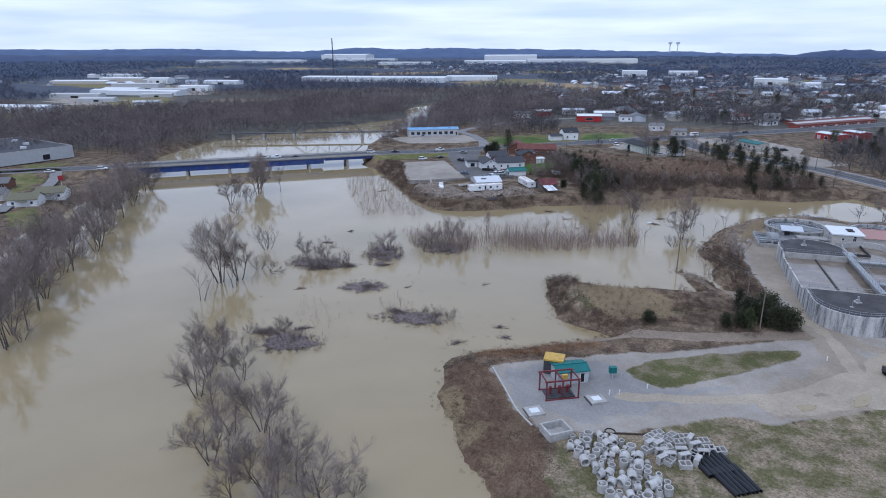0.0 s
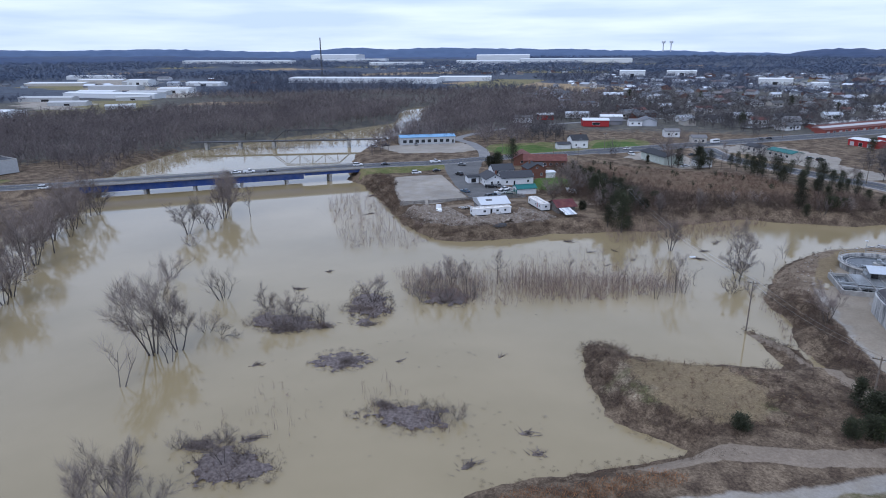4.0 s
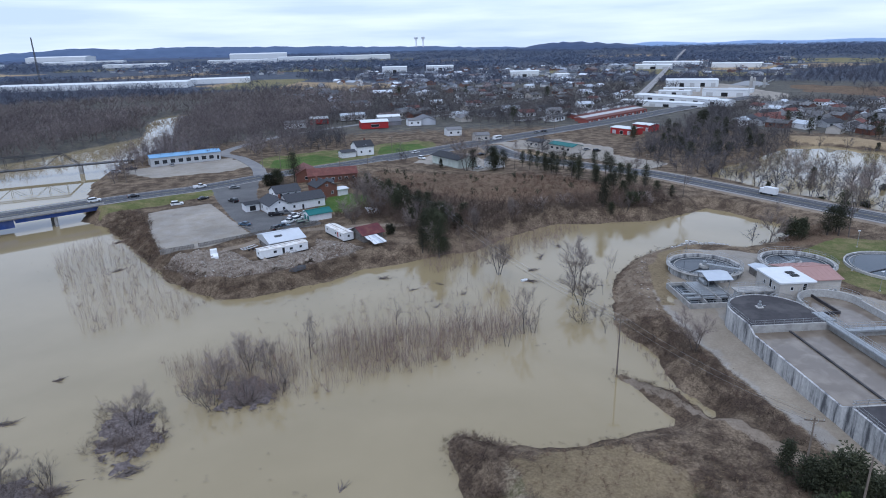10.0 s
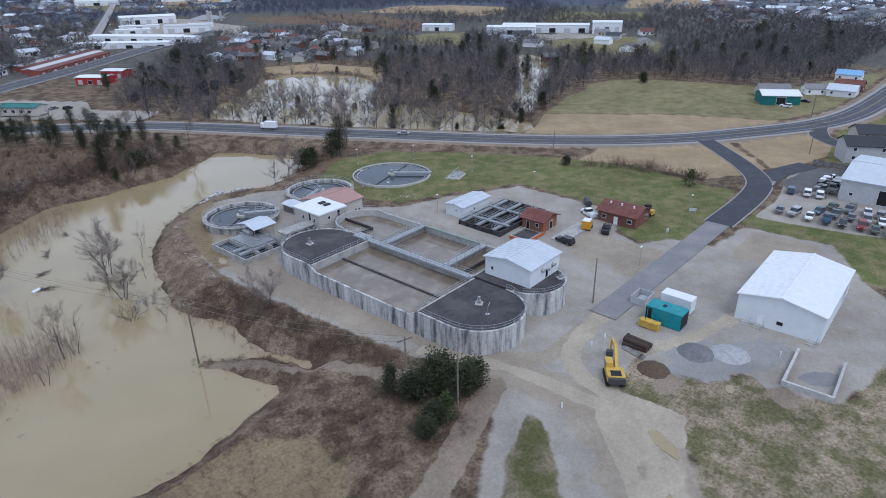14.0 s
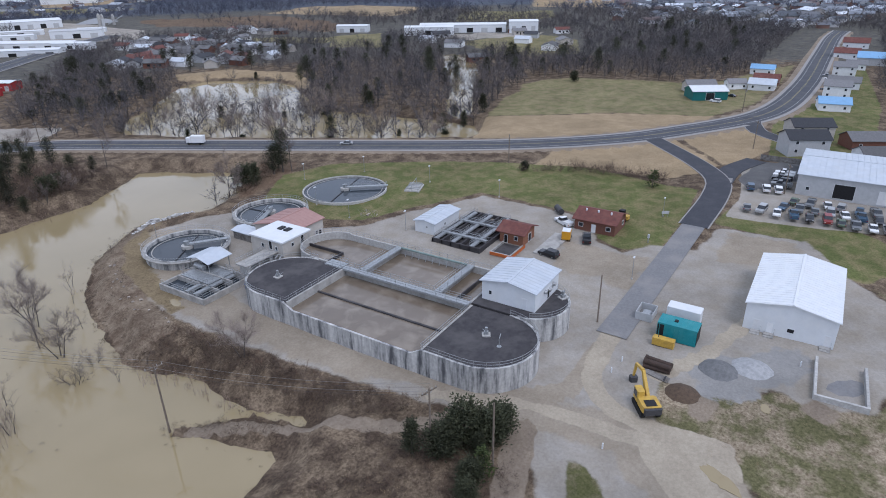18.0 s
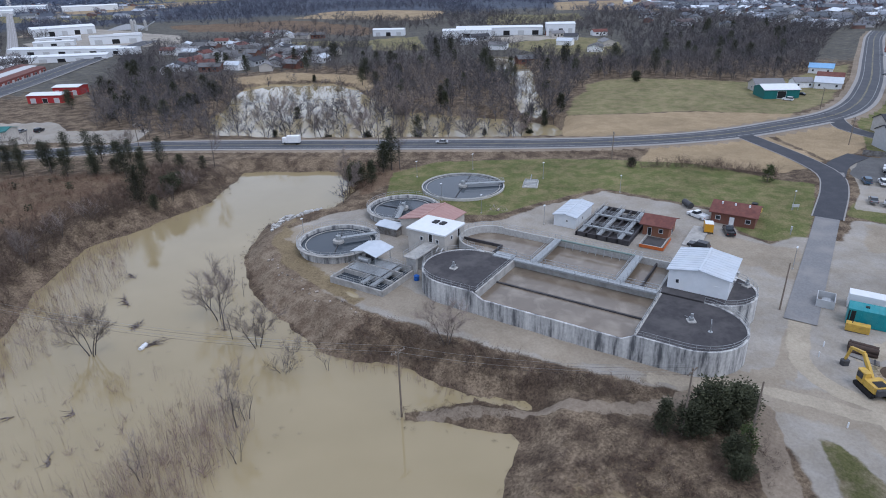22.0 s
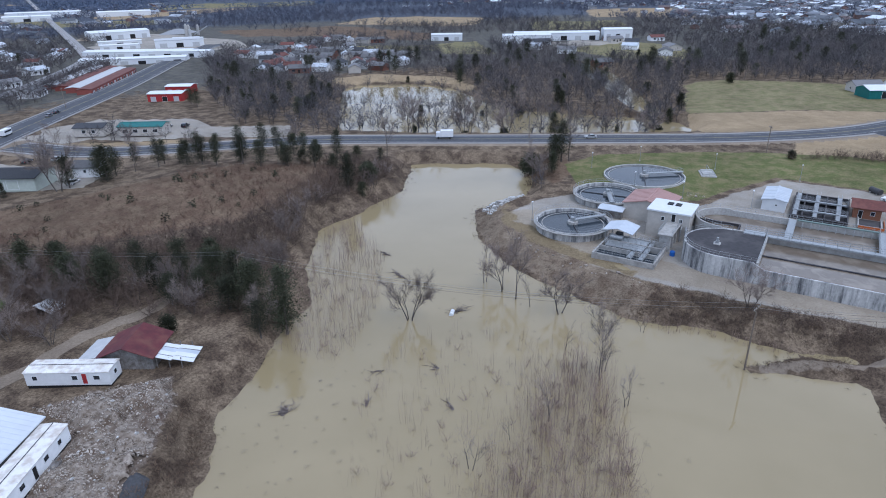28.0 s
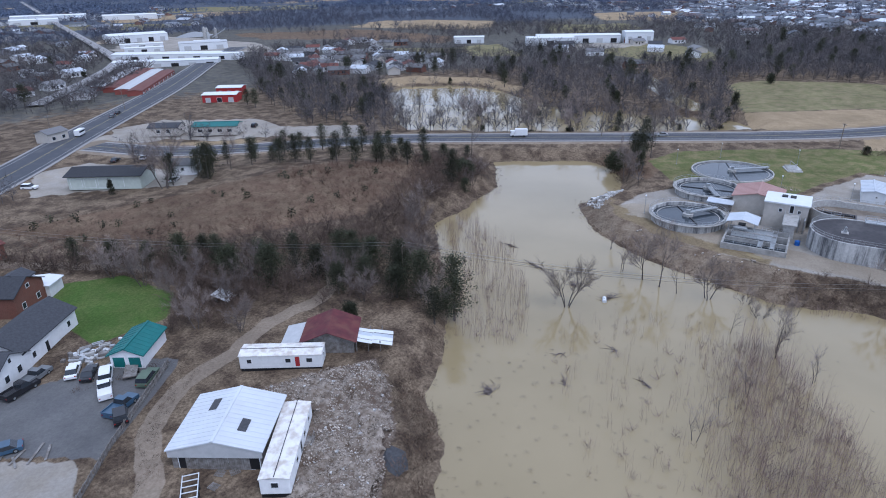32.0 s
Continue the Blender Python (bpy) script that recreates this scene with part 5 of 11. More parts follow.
def clarifier(label, cx, cy, r, top, water_z, arm, rails, gallery):
    c = thing("settling_tank", label, "tank", pose(cx, cy, 0), "round settling tanks")
    part("wall", Geo().ring_wall(0, 0, r - 0.35, r, -0.4, top, 56), STREAK if gallery else PALE_CONCRETE, c)
    part("launder", Geo().ring_wall(0, 0, r - 1.5, r - 1.3, water_z - 0.6, water_z + 0.12, 56), CONCRETE, c, "inner concrete weir ring")
    part("water", Geo().disc(0, 0, r - 0.36, -0.3, water_z, 56), CLEAR_WATER, c, "dark still water")
    if gallery:
        part("gallery", Geo().ring_wall(0, 0, r, r + 0.7, top - 0.3, top - 0.12, 56), CONCRETE, c, "narrow gallery round the rim")
    part("centre_drum", Geo().tube((0, 0, water_z - 1), (0, 0, water_z + 0.7), 1.3, sides=18), PALE_CONCRETE, c)
    part("drive_head", Geo().box(-0.5, -0.5, water_z + 0.7, 0.5, 0.5, water_z + 1.7, 0.1), STEEL, c)
    a = radians(arm)
    d, n = Vector((math.cos(a), math.sin(a), 0)), Vector((-math.sin(a), math.cos(a), 0))
    z = max(top, water_z + 0.6) + 0.25
    g = Geo()
    for o in (-0.55, 0.55):
        g.tube(n * o + Vector((0, 0, z - 0.15)), n * o + d * r + Vector((0, 0, z - 0.15)), 0.14, sides=4)
    q = [n * -0.6 + Vector((0, 0, z)), n * 0.6 + Vector((0, 0, z)), n * 0.6 + d * (r + 0.3) + Vector((0, 0, z)), n * -0.6 + d * (r + 0.3) + Vector((0, 0, z))]
    g.add(q + [v + Vector((0, 0, 0.06)) for v in q], [(0, 1, 2, 3), (4, 5, 6, 7), (0, 1, 5, 4), (1, 2, 6, 5), (2, 3, 7, 6), (3, 0, 4, 7)])
    bridge = part("bridge", g, STEEL, c, "steel access bridge to the centre")
    for o in (-0.6, 0.6):
        for h in (0.55, 1.05):
            part("rail", Geo().tube(n * o + Vector((0, 0, z + h)), n * o + d * r + Vector((0, 0, z + h)), 0.036, sides=4), STEEL, bridge)
        for i in range(6):
            post = new("post", POST)
            post.parent = bridge
            post.location = n * o + d * (r * i / 5) + Vector((0, 0, z))
    for k, turn in enumerate((70, 250)):
        b = radians(arm + turn)
        part("rake_arm", Geo().tube((math.cos(b) * 1.3, math.sin(b) * 1.3, water_z + 0.12), (math.cos(b) * (r - 1.6), math.sin(b) * (r - 1.6), water_z + 0.1), 0.13, sides=4), DARK_STEEL, c)
    if rails:
        railing("galvanised railing round the settling tank", [(cx + x, cy + y, z2) for x, y, z2 in arc(0, 0, r + (0.6 if gallery else 0), 0, 350, top - 0.1, 40)], True, 2.2, "settling tank railings")
    return c


clarifier("round concrete settling tank with dark water and a steel bridge", 50.6, 232.6, 9.0, 2.3, 1.5, -38, True, True)
clarifier("round concrete settling tank with dark water behind the filter building", 76.0, 232.0, 9.0, 2.3, 1.5, 205, True, True)
clarifier("wide low round settling tank set in the lawn", 102.0, 229.0, 12.2, 0.9, 0.5, -52, False, False)
little = building("small_shed", "small shed with a pale blue-grey metal roof between the settling tanks", 61.5, 223.8, 65.0, 229.6, 0, 2.6, 0.35, "y", OLD_WOOD, METAL_ROOF)

# sludge basin, sheds and brick buildings on the east side of the yard
basin = thing("sludge_basin", "low black concrete basin divided into cells by walls and grey walkways", "tank", pose(94, 181, 0.25))
part("floor", Geo().box(-10, -6.6, -0.4, 10, 6.4, 0.15), DECK, basin)
for k in range(6):
    y = -6.6 + k * 2.5
    part("cell_wall", Geo().box(-10, y, 0.15, 10, y + 0.35, 1.15), DECK, basin, "dark stained concrete wall")
for x in (-10, -3.4, 3.2, 9.65):
    part("cell_wall", Geo().box(x, -6.2, 0.15, x + 0.35, 6.2, 1.1), DECK, basin)
for yy in (-4.2, 0.8, 5.3):
    walkway("grey steel walkway over the sludge basin", 84.3, 181 + yy - 0.5, 103.5, 181 + yy + 0.4, 1.45, "basin walkways")
for xx in (88.0, 96.5):
    walkway("grey steel walkway over the sludge basin", xx, 174.8, xx + 0.8, 186.9, 1.62, "basin walkways")
building("white_shed", "small white metal shed with a ridged roof", 87.3, 188.6, 98.8, 194.2, 0.25, 3.0, 0.5, "x", WHITE_METAL, METAL_ROOF, n_seams=8,
         doors=(("-y", -3.2, 0, 1.0, 2.1, WHITE_METAL),), windows=(("-y", -1.0, 1.1, 0.7, 0.8, DARK), ("-x", -0.6, 1.6, 0.6, 0.5, DARK)))
building("brick_hut", "small orange brick hut with a brown shingle roof", 92.4, 167.6, 98.6, 173.6, 0.25, 3.0, 1.1, "y", ORANGE_BRICK, MAROON, over=0.8,
         windows=(("-x", -1.2, 1.0, 1.0, 1.1),), doors=(("-x", 1.4, 0, 1.0, 2.1, DARK), ("-y", 0.5, 0, 1.6, 2.1, DARK)))
pit = thing("valve_pit", "open concrete valve pit edged with bright orange safety netting", "pit", pose(88.6, 169.8, 0.25))
for g in (Geo().box(-3.5, -2.6, 0, 3.2, -2.3, 0.6), Geo().box(-3.5, 2.3, 0, 3.2, 2.6, 0.6), Geo().box(-3.5, -2.3, 0, -3.2, 2.3, 0.6)):
    part("wall", g, CONCRETE, pit)
part("netting", Geo().box(-3.8, -3.0, 0, 3.4, -2.94, 0.75), ORANGE, pit)
part("netting", Geo().box(-3.86, -2.9, 0, -3.8, 2.4, 0.75), ORANGE, pit)
part("floor", Geo().box(-3.2, -2.3, 0.02, 3.2, 2.3, 0.06), DECK, pit)
slab = tagged(part("loading_slab", Geo().box(90, 160.2, 0.1, 103, 164.0, 0.62, 0.1), CONCRETE), "raised concrete loading slab beside the brick hut", "slab")
office = building("brick_office", "low red brick office with a brown shingle roof", 108.2, 151.2, 116.5, 161.2, 0.25, 3.0, 1.5, "y", BRICK, MAROON, over=0.6,
                  windows=(("-x", -3.4, 1.0, 1.2, 1.1), ("-x", 3.4, 1.0, 1.2, 1.1), ("-y", 2.0, 1.0, 1.2, 1.1)), doors=(("-x", 0.2, 0, 1.1, 2.1, SIDING),))
for yy in (-3.0, 0.2, 3.2):
    part("roof_vent", Geo().tube((-1.2, yy, 4.0), (-1.2, yy, 4.75), 0.22, sides=8), WHITE_METAL, office)
building("storage_hall", "large white metal storage hall with a pale ridged roof", 80.6, 104.8, 103.6, 118.9, 0.2, 5.1, 1.3, "x", WHITE_METAL, WHITE_METAL, n_seams=24, over=0.3,
         windows=(("-x", -0.4, 1.1, 1.2, 0.9, DARK),), doors=(("-x", 5.0, 0.1, 1.1, 2.2, SIDING), ("-x", 2.8, 0.1, 1.1, 2.2, SIDING), ("-x", -6.0, 0.1, 1.1, 2.2, SIDING), ("-y", 6.0, 0.1, 4.0, 4.0, GREY_METAL)))
for yy in (106.0, 114.6, 116.8):
    step = thing("door_step", "grey concrete door step with a steel rail", "step", pose(80.55, yy, 0.2), "door steps")
    part("tread", Geo().box(-1.5, -0.8, 0, 0, 0.8, 0.12), CONCRETE, step)
    part("tread", Geo().box(-0.9, -0.8, 0.12, 0, 0.8, 0.26), CONCRETE, step)
    part("rail", Geo().tube((-1.3, -0.75, 0.1), (-1.3, -0.75, 1.0), 0.04, sides=4).tube((-1.3, -0.75, 1.0), (0, -0.75, 1.2), 0.04, sides=4), STEEL, step)


# ---- trees ----
def tree_geo(height_m, stems=3, spread=0.5, levels=3, seed=0, lean=0.0, reach=0.42):
    """A bare tree: tapering stems that fork, and fine twigs. Returns the wood and the twigs."""
    r = random.Random(seed)
    wood, twigs = Geo(), Geo()

    def twig(p, d, length):
        u = d.orthogonal().normalized()
        u.rotate(Matrix.Rotation(r.uniform(0, 6.28), 3, d))
        w = (0.0052 + 0.0035 * r.random()) * height_m / 9
        tip = p + d * length + Vector((0, 0, 0.12 * length))
        mid_p = p + d * length * 0.5 + u * length * r.uniform(-0.06, 0.06)
        twigs.add([p - u * w, p + u * w, mid_p + u * w * 0.75, tip, mid_p - u * w * 0.75], [(0, 1, 2, 4), (4, 2, 3)])

    def grow(p, d, length, rad, level):
        n = 4 if level == 0 else 3
        for i in range(n):
            q = p + d * (length / n)
            r1 = rad * (0.8 if i < n - 1 else 0.6)
            wood.tube(p, q, rad, r1, sides=5 if level == 0 else (4 if level == 1 else 3), cap=False)
            p, rad = q, r1
            d = (d + Vector((r.uniform(-1, 1), r.uniform(-1, 1), r.uniform(-0.1, 0.5))) * 0.13).normalized()
            if level < levels and (i > 0 or level > 0):
                for _ in range(r.choice((1, 2)) if level == 0 else (2 if level == 1 else 1)):
                    a = r.uniform(0, 6.28)
                    side = d.orthogonal().normalized()
                    side.rotate(Matrix.Rotation(a, 3, d))
                    nd = (d * r.uniform(0.6, 0.95) + side * r.uniform(0.4, 0.85) + Vector((0, 0, 0.22))).normalized()
                    grow(p, nd, length * r.uniform(0.36, 0.56), rad * 0.52, level + 1)
            if level >= 1:
                for _ in range(3 if level == 1 else 5):
                    td = (d + Vector((r.uniform(-1, 1), r.uniform(-1, 1), r.uniform(-0.6, 0.8))) * 0.75).normalized()
                    twig(p - d * r.uniform(0, length / n), td, r.uniform(0.6, 1.7) * height_m / 10)

    for s in range(stems):
        a = 6.28 * s / stems + r.uniform(-0.5, 0.5)
        tilt = spread * r.uniform(0.5, 1.0) if stems > 1 else 0.06
        d = Vector((math.cos(a) * tilt + lean, math.sin(a) * tilt, 1)).normalized()
        start = Vector((math.cos(a), math.sin(a), 0)) * (0.25 if stems > 1 else 0)
        grow(start - Vector((0, 0, 0.8)), d, height_m * r.uniform(0.6, 0.76), 0.0125 * height_m * r.uniform(0.8, 1.15), 0)
    return wood, twigs


TREE_LABELS = {}


def tree_kind(key, label, *args, **kw):
    wood, twigs = tree_geo(*args, **kw)
    TREE_LABELS[key] = (label, wood.mesh("trunk", BARK), twigs.mesh("crown", TWIG))


tree_kind("tall_a", "bare grey-brown tree with many fine twigs", 11, stems=2, spread=0.3, seed=3)
tree_kind("tall_b", "bare grey-brown tree with many fine twigs", 12, stems=1, seed=11)
tree_kind("tall_c", "bare many-stemmed tree with an open crown", 10, stems=4, spread=0.34, seed=5)
tree_kind("wide", "wide bare tree with spreading limbs", 11, stems=3, spread=0.42, seed=8)
tree_kind("bush_a", "bare many-stemmed willow bush", 5, stems=7, spread=0.8, levels=2, seed=21)
tree_kind("bush_b", "bare many-stemmed willow bush", 6, stems=6, spread=0.6, levels=2, seed=22)
tree_kind("slim", "slender bare young tree", 8, stems=1, seed=31, levels=2)
tree_kind("slim_b", "slender bare young tree", 8, stems=2, spread=0.2, seed=33, levels=2)


def bare_tree(key, x, y, scale=1.0, turn=None, z=None, where="standing in the flood water", group="bare trees in the flood", name="bare_tree", tilt=0.0):
    label, wood, twigs = TREE_LABELS[key]
    if z is None:
        z = height_at(x, y) if where[:8] != "standing" else WATER_Z - 0.2
    t = thing(name, label + " " + where, "tree", pose(x, y, z, tilt, 0, rng.uniform(0, 360) if turn is None else turn) @ Matrix.Diagonal((scale, scale, scale, 1)), group)
    part("trunk", wood, None, t)
    part("crown", twigs, None, t)
    return t


def cedar_geo(h, r, seed, layers=None, columnar=0.5, clump=0.5, n=420, ragged=0.25, bare=0.06):
    """Evergreen: a trunk and a crown of many small flat sprays with an uneven outline."""
    g = np.random.default_rng(seed)
    v, f = [], []
    limbs = max(14, n // 26)
    for b in range(limbs):
        t = g.uniform(bare, 0.97)
        prof = (1 - t) ** columnar * (0.6 + 0.4 * min(1, (t - bare) * 5))
        a0 = g.uniform(0, 2 * math.pi)
        reach = max(0.3, r * prof * (1 + ragged * g.uniform(-1.1, 0.6)))
        for i in range(n // limbs):
            q = g.uniform(0.1, 1.0) ** 0.75
            c = np.array([math.cos(a0) * reach * q, math.sin(a0) * reach * q, h * t + reach * q * 0.28]) + g.normal(0, 0.2 + 0.07 * r, 3)
            out = np.array([math.cos(a0) + g.normal(0, 0.5), math.sin(a0) + g.normal(0, 0.5), g.uniform(0.0, 0.8)])
            out /= np.linalg.norm(out) + 1e-9
            side = np.cross(out, g.normal(size=3))
            side /= np.linalg.norm(side) + 1e-9
            s = clump * g.uniform(0.5, 1.2)
            k = len(v)
            v += [tuple(c - side * s * 0.35), tuple(c + side * s * 0.3), tuple(c + out * s + side * s * 0.12), tuple(c + out * s * 0.85 - side * s * 0.2)]
            f += [(k, k + 1, k + 2, k + 3)]
    crown = Geo()
    crown.v, crown.f = v, f
    return Geo().tube((0, 0, -0.4), (0, 0, h * 0.85), 0.035 * h * 0.5 + 0.05, 0.02, sides=6), crown


EVERGREENS = {}
for key, args, mat, label in (
        ("cedar", dict(h=6, r=1.6, seed=1, columnar=0.65, n=2600, clump=0.25), NEEDLES, "dark green eastern cedar"),
        ("cedar_b", dict(h=4.4, r=2.3, seed=2, columnar=0.34, n=3600, clump=0.27), NEEDLES, "dark green rounded cedar"),
        ("pine", dict(h=11, r=3.5, seed=3, columnar=0.5, clump=0.25, n=4200, ragged=0.7, bare=0.2), NEEDLES, "tall dark pine with ragged crown"),
        ("pine_b", dict(h=10, r=3.2, seed=4, columnar=0.6, clump=0.24, n=4000, ragged=0.8, bare=0.16), NEEDLES, "tall dark pine with ragged crown"),
        ("big_pine", dict(h=14, r=3.9, seed=14, columnar=0.42, clump=0.28, n=6500, ragged=0.85, bare=0.1), NEEDLES, "tall full dark pine"),
        ("cedar_c", dict(h=7.5, r=2.9, seed=15, columnar=0.45, clump=0.22, n=4600, ragged=0.6, bare=0.03), NEEDLES, "dark olive cedar with a ragged full crown"),
        ("young", dict(h=5, r=1.9, seed=5, columnar=0.8, n=700, clump=0.34), LIGHT_NEEDLES, "yellowish-green young cedar"),
        ("shrub", dict(h=1.4, r=0.7, seed=6, columnar=0.5, clump=0.35, n=70), NEEDLES, "small dark green cedar bush")):
    tr, cr = cedar_geo(**args)
    EVERGREENS[key] = (label, tr.mesh("trunk", BARK), cr.mesh("crown", mat))


def evergreen(key, x, y, scale=1.0, where="on the bank", group="evergreen trees", z=None):
    label, tr, cr = EVERGREENS[key]
    t = thing("cedar_tree" if "pine" not in key else "pine_tree", label + " " + where, "tree",
              pose(x, y, height_at(x, y) if z is None else z, 0, 0, rng.uniform(0, 360)) @ Matrix.Diagonal((scale, scale, scale * rng.uniform(0.75, 1.1), 1)), group)
    part("trunk", tr, None, t)
    part("crown", cr, None, t)
    return t


def twig_template(seed, h=1.0, n=46, trunk=True, wide=0.42, width=0.012):
    """A small fuzzy bare tree of one unit's height, as triangles."""
    g = np.random.default_rng(seed)
    tris = []
    if trunk:
        for a in (0.3, 1.9):
            c, s = math.cos(a) * 0.014, math.sin(a) * 0.014
            tris += [[(-c, -s, -0.05), (c, s, -0.05), (0, 0, 0.62)]]
    for i in range(n):
        a = g.uniform(0, 2 * math.pi)
        t = g.uniform(0.0, 1.0)
        z0 = 0.2 + 0.55 * t
        rad = wide * math.sqrt(max(0.05, 1 - ((z0 - 0.5) / 0.55) ** 2)) * g.uniform(0.05, 0.75)
        p = np.array([math.cos(a) * rad, math.sin(a) * rad, z0])
        d = np.array([math.cos(a + g.uniform(-0.8, 0.8)) * g.uniform(0.2, 0.8), math.sin(a + g.uniform(-0.8, 0.8)) * g.uniform(0.2, 0.8), g.uniform(0.35, 1.0)])
        d = d / np.linalg.norm(d) * g.uniform(0.12, 0.3)
        s = np.cross(d, g.normal(size=3))
        s = s / (np.linalg.norm(s) + 1e-9) * width * g.uniform(0.7, 1.5)
        tris += [[tuple(p - s), tuple(p + s), tuple(p + d)]]
    return np.array(tris, np.float32)


def crown_template(seed, limbs=11, twigs=7, wide=0.36, low=0.22, width=0.0075, trunk=True):
    """A bare round-crowned tree of one unit's height: trunk, limbs and short fine twigs about their ends."""
    g = np.random.default_rng(seed)
    tris = []
    if trunk:
        for a in (0.3, 1.9):
            c, s = math.cos(a) * 0.009, math.sin(a) * 0.009
            tris.append([(-c, -s, -0.05), (c, s, -0.05), (0, 0, 0.7)])
    for i in range(limbs):
        a, u = g.uniform(0, 2 * math.pi), g.uniform(0.0, 1.0)
        z1 = low + 0.18 + (0.80 - low) * u
        rad = wide * math.sqrt(max(0.08, 1 - ((u - 0.38) / 0.66) ** 2)) * g.uniform(0.45, 1.0)
        base = np.array([0, 0, low * g.uniform(0.5, 1.0) + 0.3 * u])
        tip = np.array([math.cos(a) * rad, math.sin(a) * rad, z1])
        s = np.cross(tip - base, g.normal(size=3))
        s = s / (np.linalg.norm(s) + 1e-9)
        tris.append([tuple(base - s * width), tuple(base + s * width), tuple(tip)])
        for k in range(twigs):
            p = base + (tip - base) * g.uniform(0.4, 1.0)
            d = g.normal(size=3) + np.array([math.cos(a) * 0.5, math.sin(a) * 0.5, 0.7])
            d = d / np.linalg.norm(d) * g.uniform(0.07, 0.17)
            s2 = np.cross(d, g.normal(size=3))
            s2 = s2 / (np.linalg.norm(s2) + 1e-9) * width * g.uniform(0.5, 1.0)
            tris.append([tuple(p - s2), tuple(p + s2), tuple(p + d)])
    return np.array(tris, np.float32)


FUZZ = [crown_template(100 + i, limbs=13, twigs=11, wide=0.4, low=0.16, width=0.0072) for i in range(7)]
FUZZ_MID = [crown_template(130 + i, limbs=8, twigs=7, wide=0.46, low=0.12, width=0.0148) for i in range(6)]
FUZZ_LOW = [twig_template(200 + i, n=56, trunk=False, wide=0.65, width=0.013) for i in range(5)]
FUZZ_FAR = [twig_template(300 + i, n=22, width=0.034, wide=0.5) for i in range(5)]
BUSHY = [crown_template(350 + i, limbs=13, twigs=8, wide=0.5, low=0.03, width=0.008, trunk=False) for i in range(6)]


def scatter(places, templates, spread_xy, heights, zs):
    """Joins one template at every place into a single array of triangles."""
    out = []
    which = rng.integers(0, len(templates), len(places))
    turn = rng.uniform(0, 2 * math.pi, len(places))
    for k, t in enumerate(templates):
        sel = np.where(which == k)[0]
        if not len(sel):
            continue
        c, s = np.cos(turn[sel])[:, None, None], np.sin(turn[sel])[:, None, None]
        w = (heights[sel] * spread_xy[sel])[:, None, None]
        x = (t[None, :, :, 0] * c - t[None, :, :, 1] * s) * w + places[sel, 0][:, None, None]
        y = (t[None, :, :, 0] * s + t[None, :, :, 1] * c) * w + places[sel, 1][:, None, None]
        z = t[None, :, :, 2] * heights[sel][:, None, None] + zs[sel][:, None, None]
        out.append(np.stack([x, y, z], axis=-1).reshape(-1, 3))
    return np.concatenate(out)


def stuff(name, label, category, places, templates, h_range, mat, wide=1.0, z=None, group=""):
    places = np.asarray(places, float)
    hs = rng.uniform(*h_range, len(places))
    zs = np.maximum(height(places[:, 0], places[:, 1]), WATER_Z - 0.6) if z is None else np.full(len(places), z)
    v = scatter(places, templates, np.full(len(places), wide) * rng.uniform(0.8, 1.2, len(places)), hs, zs)
    me = from_arrays(name, v, np.arange(len(v)).reshape(-1, 3), mat)
    return tagged(new(name, me), label, category, group, "stuff")


def fill(poly, spacing, jitter=0.5, keep=1.0, inset=0.0):
    x0, x1 = min(p[0] for p in poly), max(p[0] for p in poly)
    y0, y1 = min(p[1] for p in poly), max(p[1] for p in poly)
    X, Y = np.meshgrid(np.arange(x0, x1, spacing), np.arange(y0, y1, spacing))
    x, y = X.ravel() + rng.uniform(-jitter, jitter, X.size) * spacing, Y.ravel() + rng.uniform(-jitter, jitter, X.size) * spacing
    ok = (signed(poly, x, y) > inset) & (rng.uniform(0, 1, x.size) < keep)
    return np.stack([x[ok], y[ok]], axis=1)


